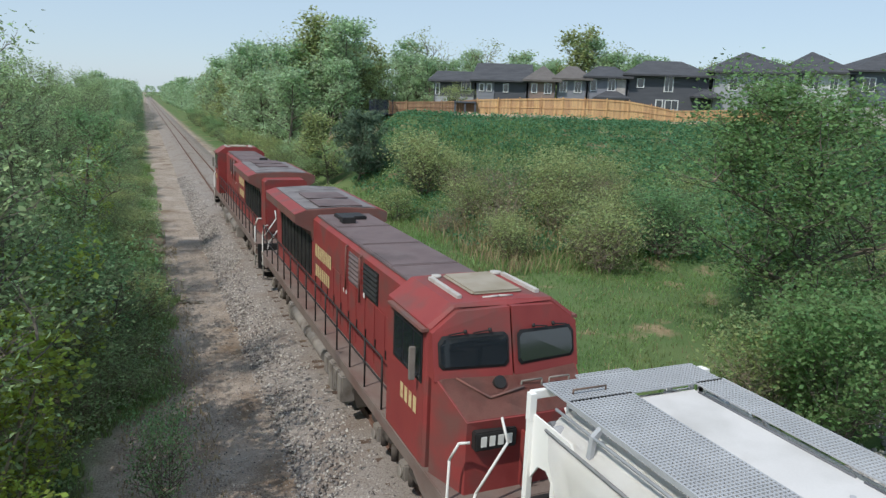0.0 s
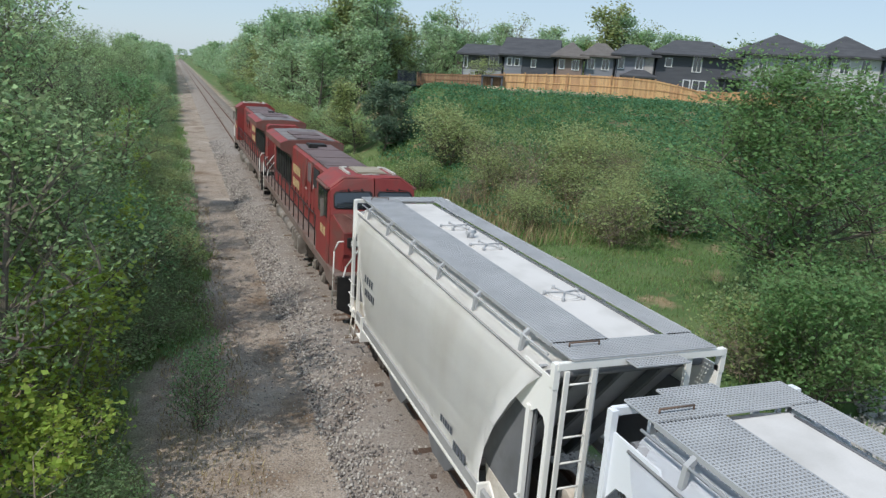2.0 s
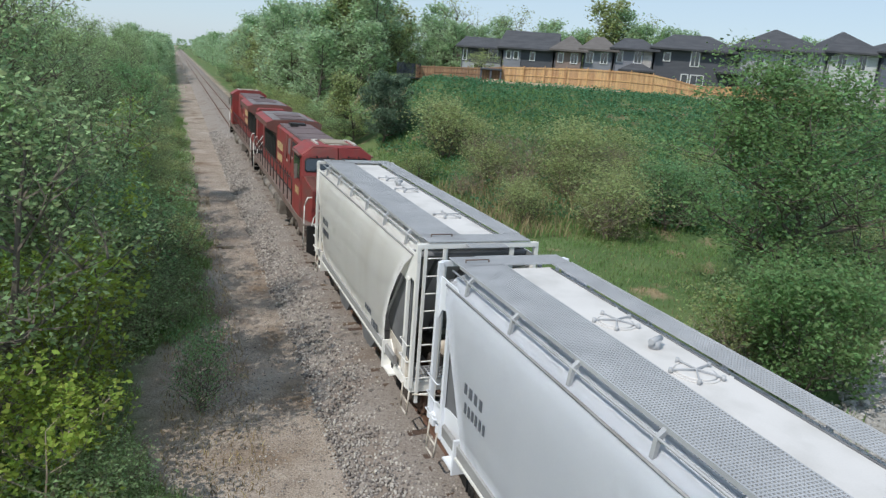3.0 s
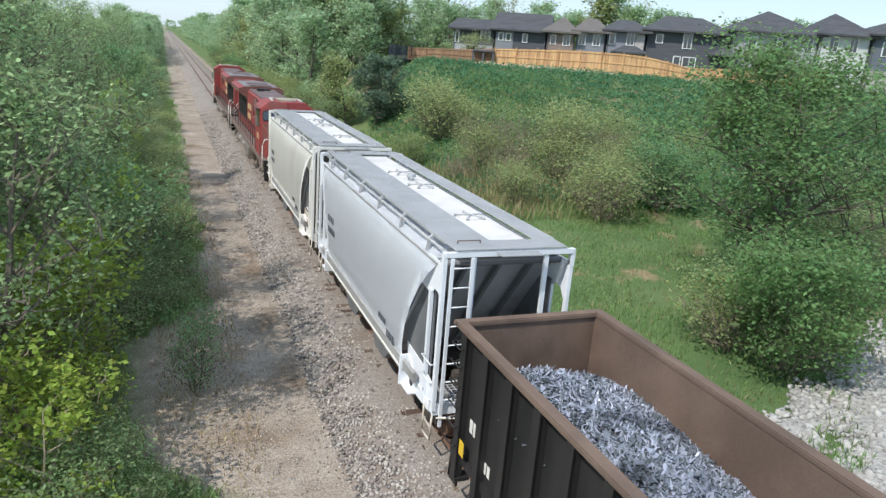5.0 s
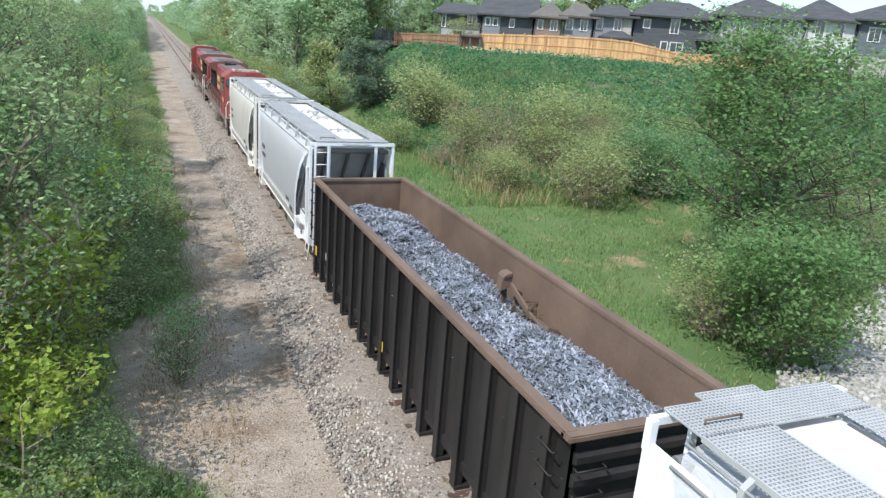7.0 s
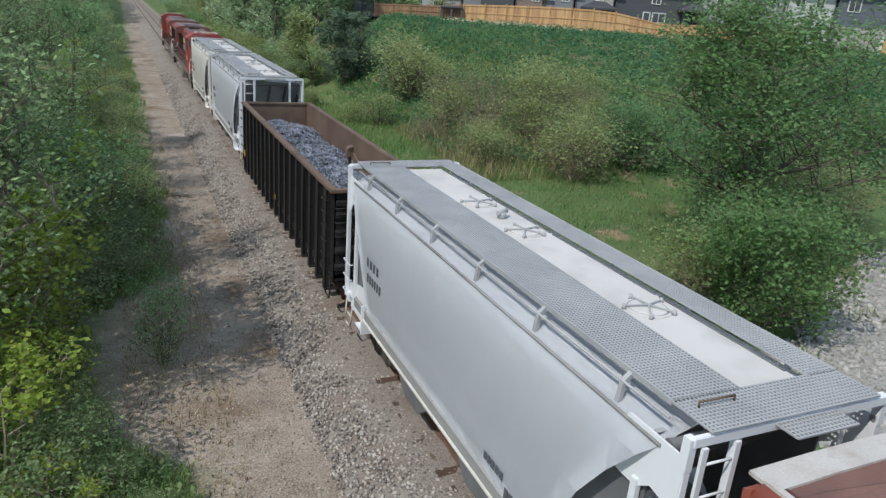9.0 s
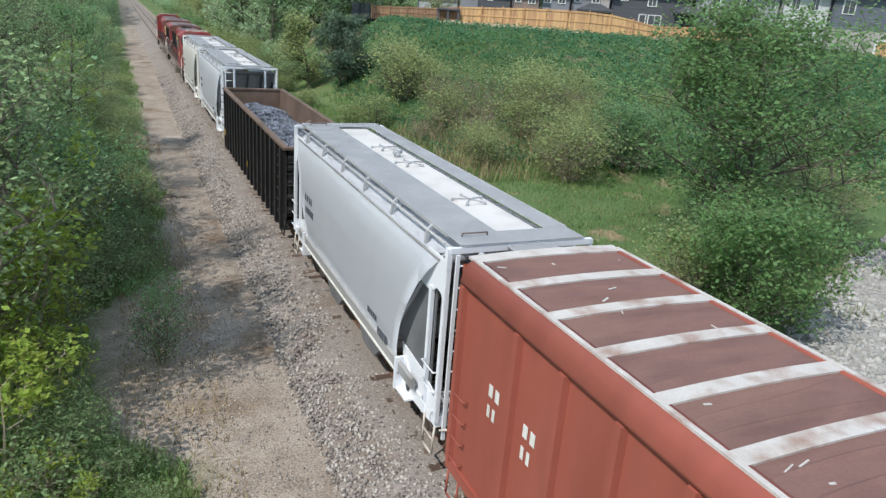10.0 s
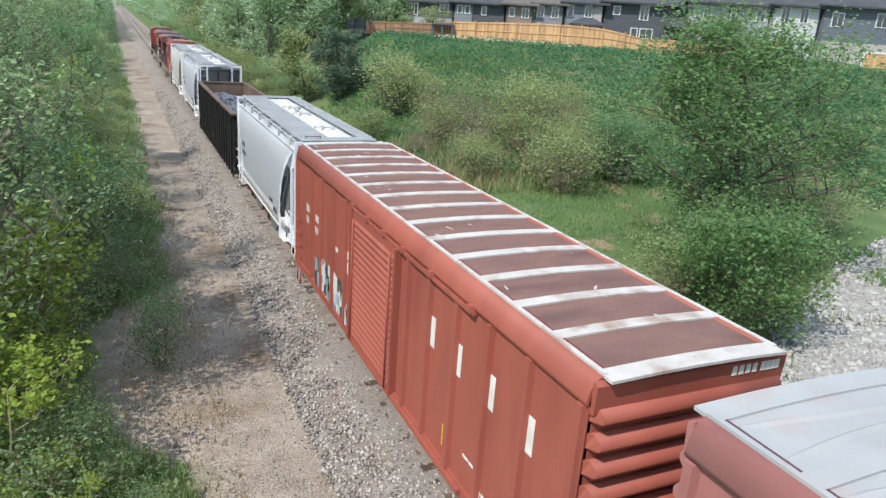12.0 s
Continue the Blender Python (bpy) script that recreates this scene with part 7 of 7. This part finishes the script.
def bed_z(x):
    x = abs(x)
    marks = [(0.0, -0.20), (1.75, -0.22), (2.2, -0.36), (2.75, -0.52), (3.2, -0.66), (9, -0.66)]
    for (a, p), (b, q) in zip(marks, marks[1:]):
        if x <= b:
            return p + (q - p) * (x - a) / (b - a)
    return -0.66


def scatter_stones():
    rng = np.random.default_rng(8)
    n = 30000
    y = 6 + 74 * rng.random(n) ** 1.7
    x = np.where(rng.random(n) < 0.82, -rng.uniform(0.85, 3.15, n), rng.uniform(0.9, 3.3, n))
    c = np.stack([x, y, [bed_z(a) + rng.uniform(-0.01, 0.03) for a in x]], 1)
    stones("ballast_stones", c, rng.uniform(0.05, 0.115, n), STONE, "loose grey ballast stones", 9, TRACK)
    n = 7000
    y = 7 + 45 * rng.random(n) ** 1.5
    x = -rng.uniform(2.7, 6.2, n)
    c = np.stack([x, y, [ground_z(a, b) + 0.005 for a, b in zip(x, y)]], 1)
    stones("lane_gravel", c, rng.uniform(0.02, 0.07, n), STONE, "scattered gravel on the dirt lane", 10)


scatter_stones()


def riprap():
    """Pale broken stone on the bank: the nearest stones stand singly, the rest is one mass."""
    rng = random.Random(12)
    bank = tagged(new("riprap_bank"), "bank of pale broken limestone with tufts of grass", "rocks", kind="structure")
    shapes = []
    for k in range(6):
        bm = B()
        bmesh.ops.create_icosphere(bm, subdivisions=1, radius=0.5)
        for v in bm.verts:
            v.co *= rng.uniform(0.72, 1.12)
            v.co.z *= 0.62
            v.co.x *= 1.2
        o = part("rock", bm, ROCK_ONE, bank)
        shapes.append(o)

    def depth(x, y):                              # how far inside the stony ground a point lies
        edge = 12.6 + (x - 8.8) * 0.47 + 1.4 * noise.noise(Vector((x * 0.6, y * 0.3, 1)))
        return min(edge - y, x - 8.2, 3.0 * (noise.noise(Vector((x * 0.28, y * 0.28, 20))) + 0.42))

    def inside(x, y):
        return depth(x, y) > rng.uniform(-0.3, 0.4)

    done = 0
    while done < 300:
        x, y = rng.uniform(8, 19), rng.uniform(8.5, 17.5)
        if not inside(x, y):
            continue
        s = rng.uniform(0.14, 0.34) + 0.2 * rng.random() ** 3
        if done < 6:
            o = shapes[done]
        else:
            o = shapes[done % 6].copy()
            scene.collection.objects.link(o)
        o.location = (x, y, ground_z(x, y) + 0.08 * s)
        o.rotation_euler = (rng.uniform(-0.5, 0.5), rng.uniform(-0.5, 0.5), rng.uniform(0, 6.28))
        o.scale = (s, s, s)
        done += 1
    xs, ys = np.linspace(7.5, 35, 140), np.linspace(1, 27, 140)
    V, F = [], []
    for y in ys:
        for x in xs:
            V.append((x, y, ground_z(x, y) - 0.12 + 0.2 * smooth01(depth(x, y) / 1.2 + 0.3) + 0.06 * noise.noise(Vector((x * 2.3, y * 2.3, 0)))))
    F = [(j * 140 + i, j * 140 + i + 1, j * 140 + 141 + i, j * 140 + 140 + i) for j in range(139) for i in range(139)]
    mesh_object("rubble_bed", V, F, ROCK_BED, bank)
    c, sz = [], []
    while len(c) < 26000:
        x, y = rng.uniform(8, 34), rng.uniform(1.5, 24)
        if inside(x, y):
            c.append((x, y, ground_z(x, y) + rng.uniform(-0.02, 0.08)))
            sz.append(rng.uniform(0.07, 0.18) + 0.22 * rng.random() ** 4)
    stones("rock_rubble", np.array(c), np.array(sz), ROCK, "pale limestone rubble", 13, bank)


ROCK_BED = material("pale crushed rock bed", [(0.22, 0.21, 0.195), (0.36, 0.35, 0.335), (0.17, 0.16, 0.145)], 7, rough=0.95, bump=1.0, bump_scale=9)
ROCK_ONE = material("white limestone block", [(0.33, 0.325, 0.31), (0.44, 0.43, 0.415), (0.27, 0.26, 0.245)], 2.5, rough=0.95, objvar=0.18, bump=0.5)
riprap()
blades("bank_grass", 2600, (8, 26, 6, 20), GRASS, 0.35, 0.016, 14, "green grass tufts among the rocks", lambda x, y: noise.noise(Vector((x * 0.28, y * 0.28, 20))) < -0.2)


def lane_bits():
    """Odds and ends on the lane: an old stick, clods and a pale slab of fines."""
    for k, (x, y, L, a) in enumerate(((-4.5, 33.2, 1.2, 0.1), (-4.9, 33.6, 0.9, 0.5), (-4.2, 32.9, 0.7, -0.3), (-5.4, 16.2, 0.6, 0.2))):
        bm = B()
        rod(bm, (-L / 2, 0, 0), (0, 0.05, 0.02), 0.035, 6, 0.03)
        rod(bm, (0, 0.05, 0.02), (L / 2, 0, 0), 0.03, 6, 0.02)
        o = part("stick", bm, TWIG)
        o.location, o.rotation_euler = (x, y, ground_z(x, y) + 0.02), (0, 0, a)
        tagged(o, "dry grey stick lying on the dirt lane", "stick", "sticks on the lane")
    rng = random.Random(3)
    for x, y, s in ((-6.0, 46.6, 0.9), (-6.3, 45.2, 0.7), (-5.7, 44.0, 0.55), (-6.1, 48.2, 0.8)):
        bm = B()
        bmesh.ops.create_icosphere(bm, subdivisions=2, radius=s)
        for v in bm.verts:
            v.co *= 1 + 0.25 * noise.noise(v.co * 2.2 + Vector((x, y, 0)))
            v.co.z *= 0.45
        for f in bm.faces:
            f.smooth = True
        o = part("dirt_clod", bm, SAND)
        o.location = (x, y, ground_z(x, y))
        tagged(o, "low mound of dug tan soil at the lane's edge", "soil", "soil mounds")


lane_bits()


# ================= movement =================
def train_place(t):
    for (a, p), (b, q) in zip(TRAIN_ROWS, TRAIN_ROWS[1:]):
        if t <= b:
            return p + (q - p) * (t - a) / (b - a)
    return TRAIN_ROWS[-1][1]


def motions():
    steps = [k / 10 for k in range(121)]
    for car, s in CARS:
        base = car.matrix_basis.copy()
        turned = base.to_euler().z
        walk(car, [(t, pose(base.translation.x, s + y, base.translation.z, 0, 0, math.degrees(turned))) for t, y in TRAIN_ROWS])
        facing = -1 if abs(turned) > 1 else 1
        for o in car.children_recursive:
            if o.name.startswith("wheelset"):
                r = o["radius"]
                x, y, z = o.location
                walk(o, [(t, pose(x, y, z, -facing * math.degrees((train_place(t) - train_place(0)) / r))) for t in steps])


motions()
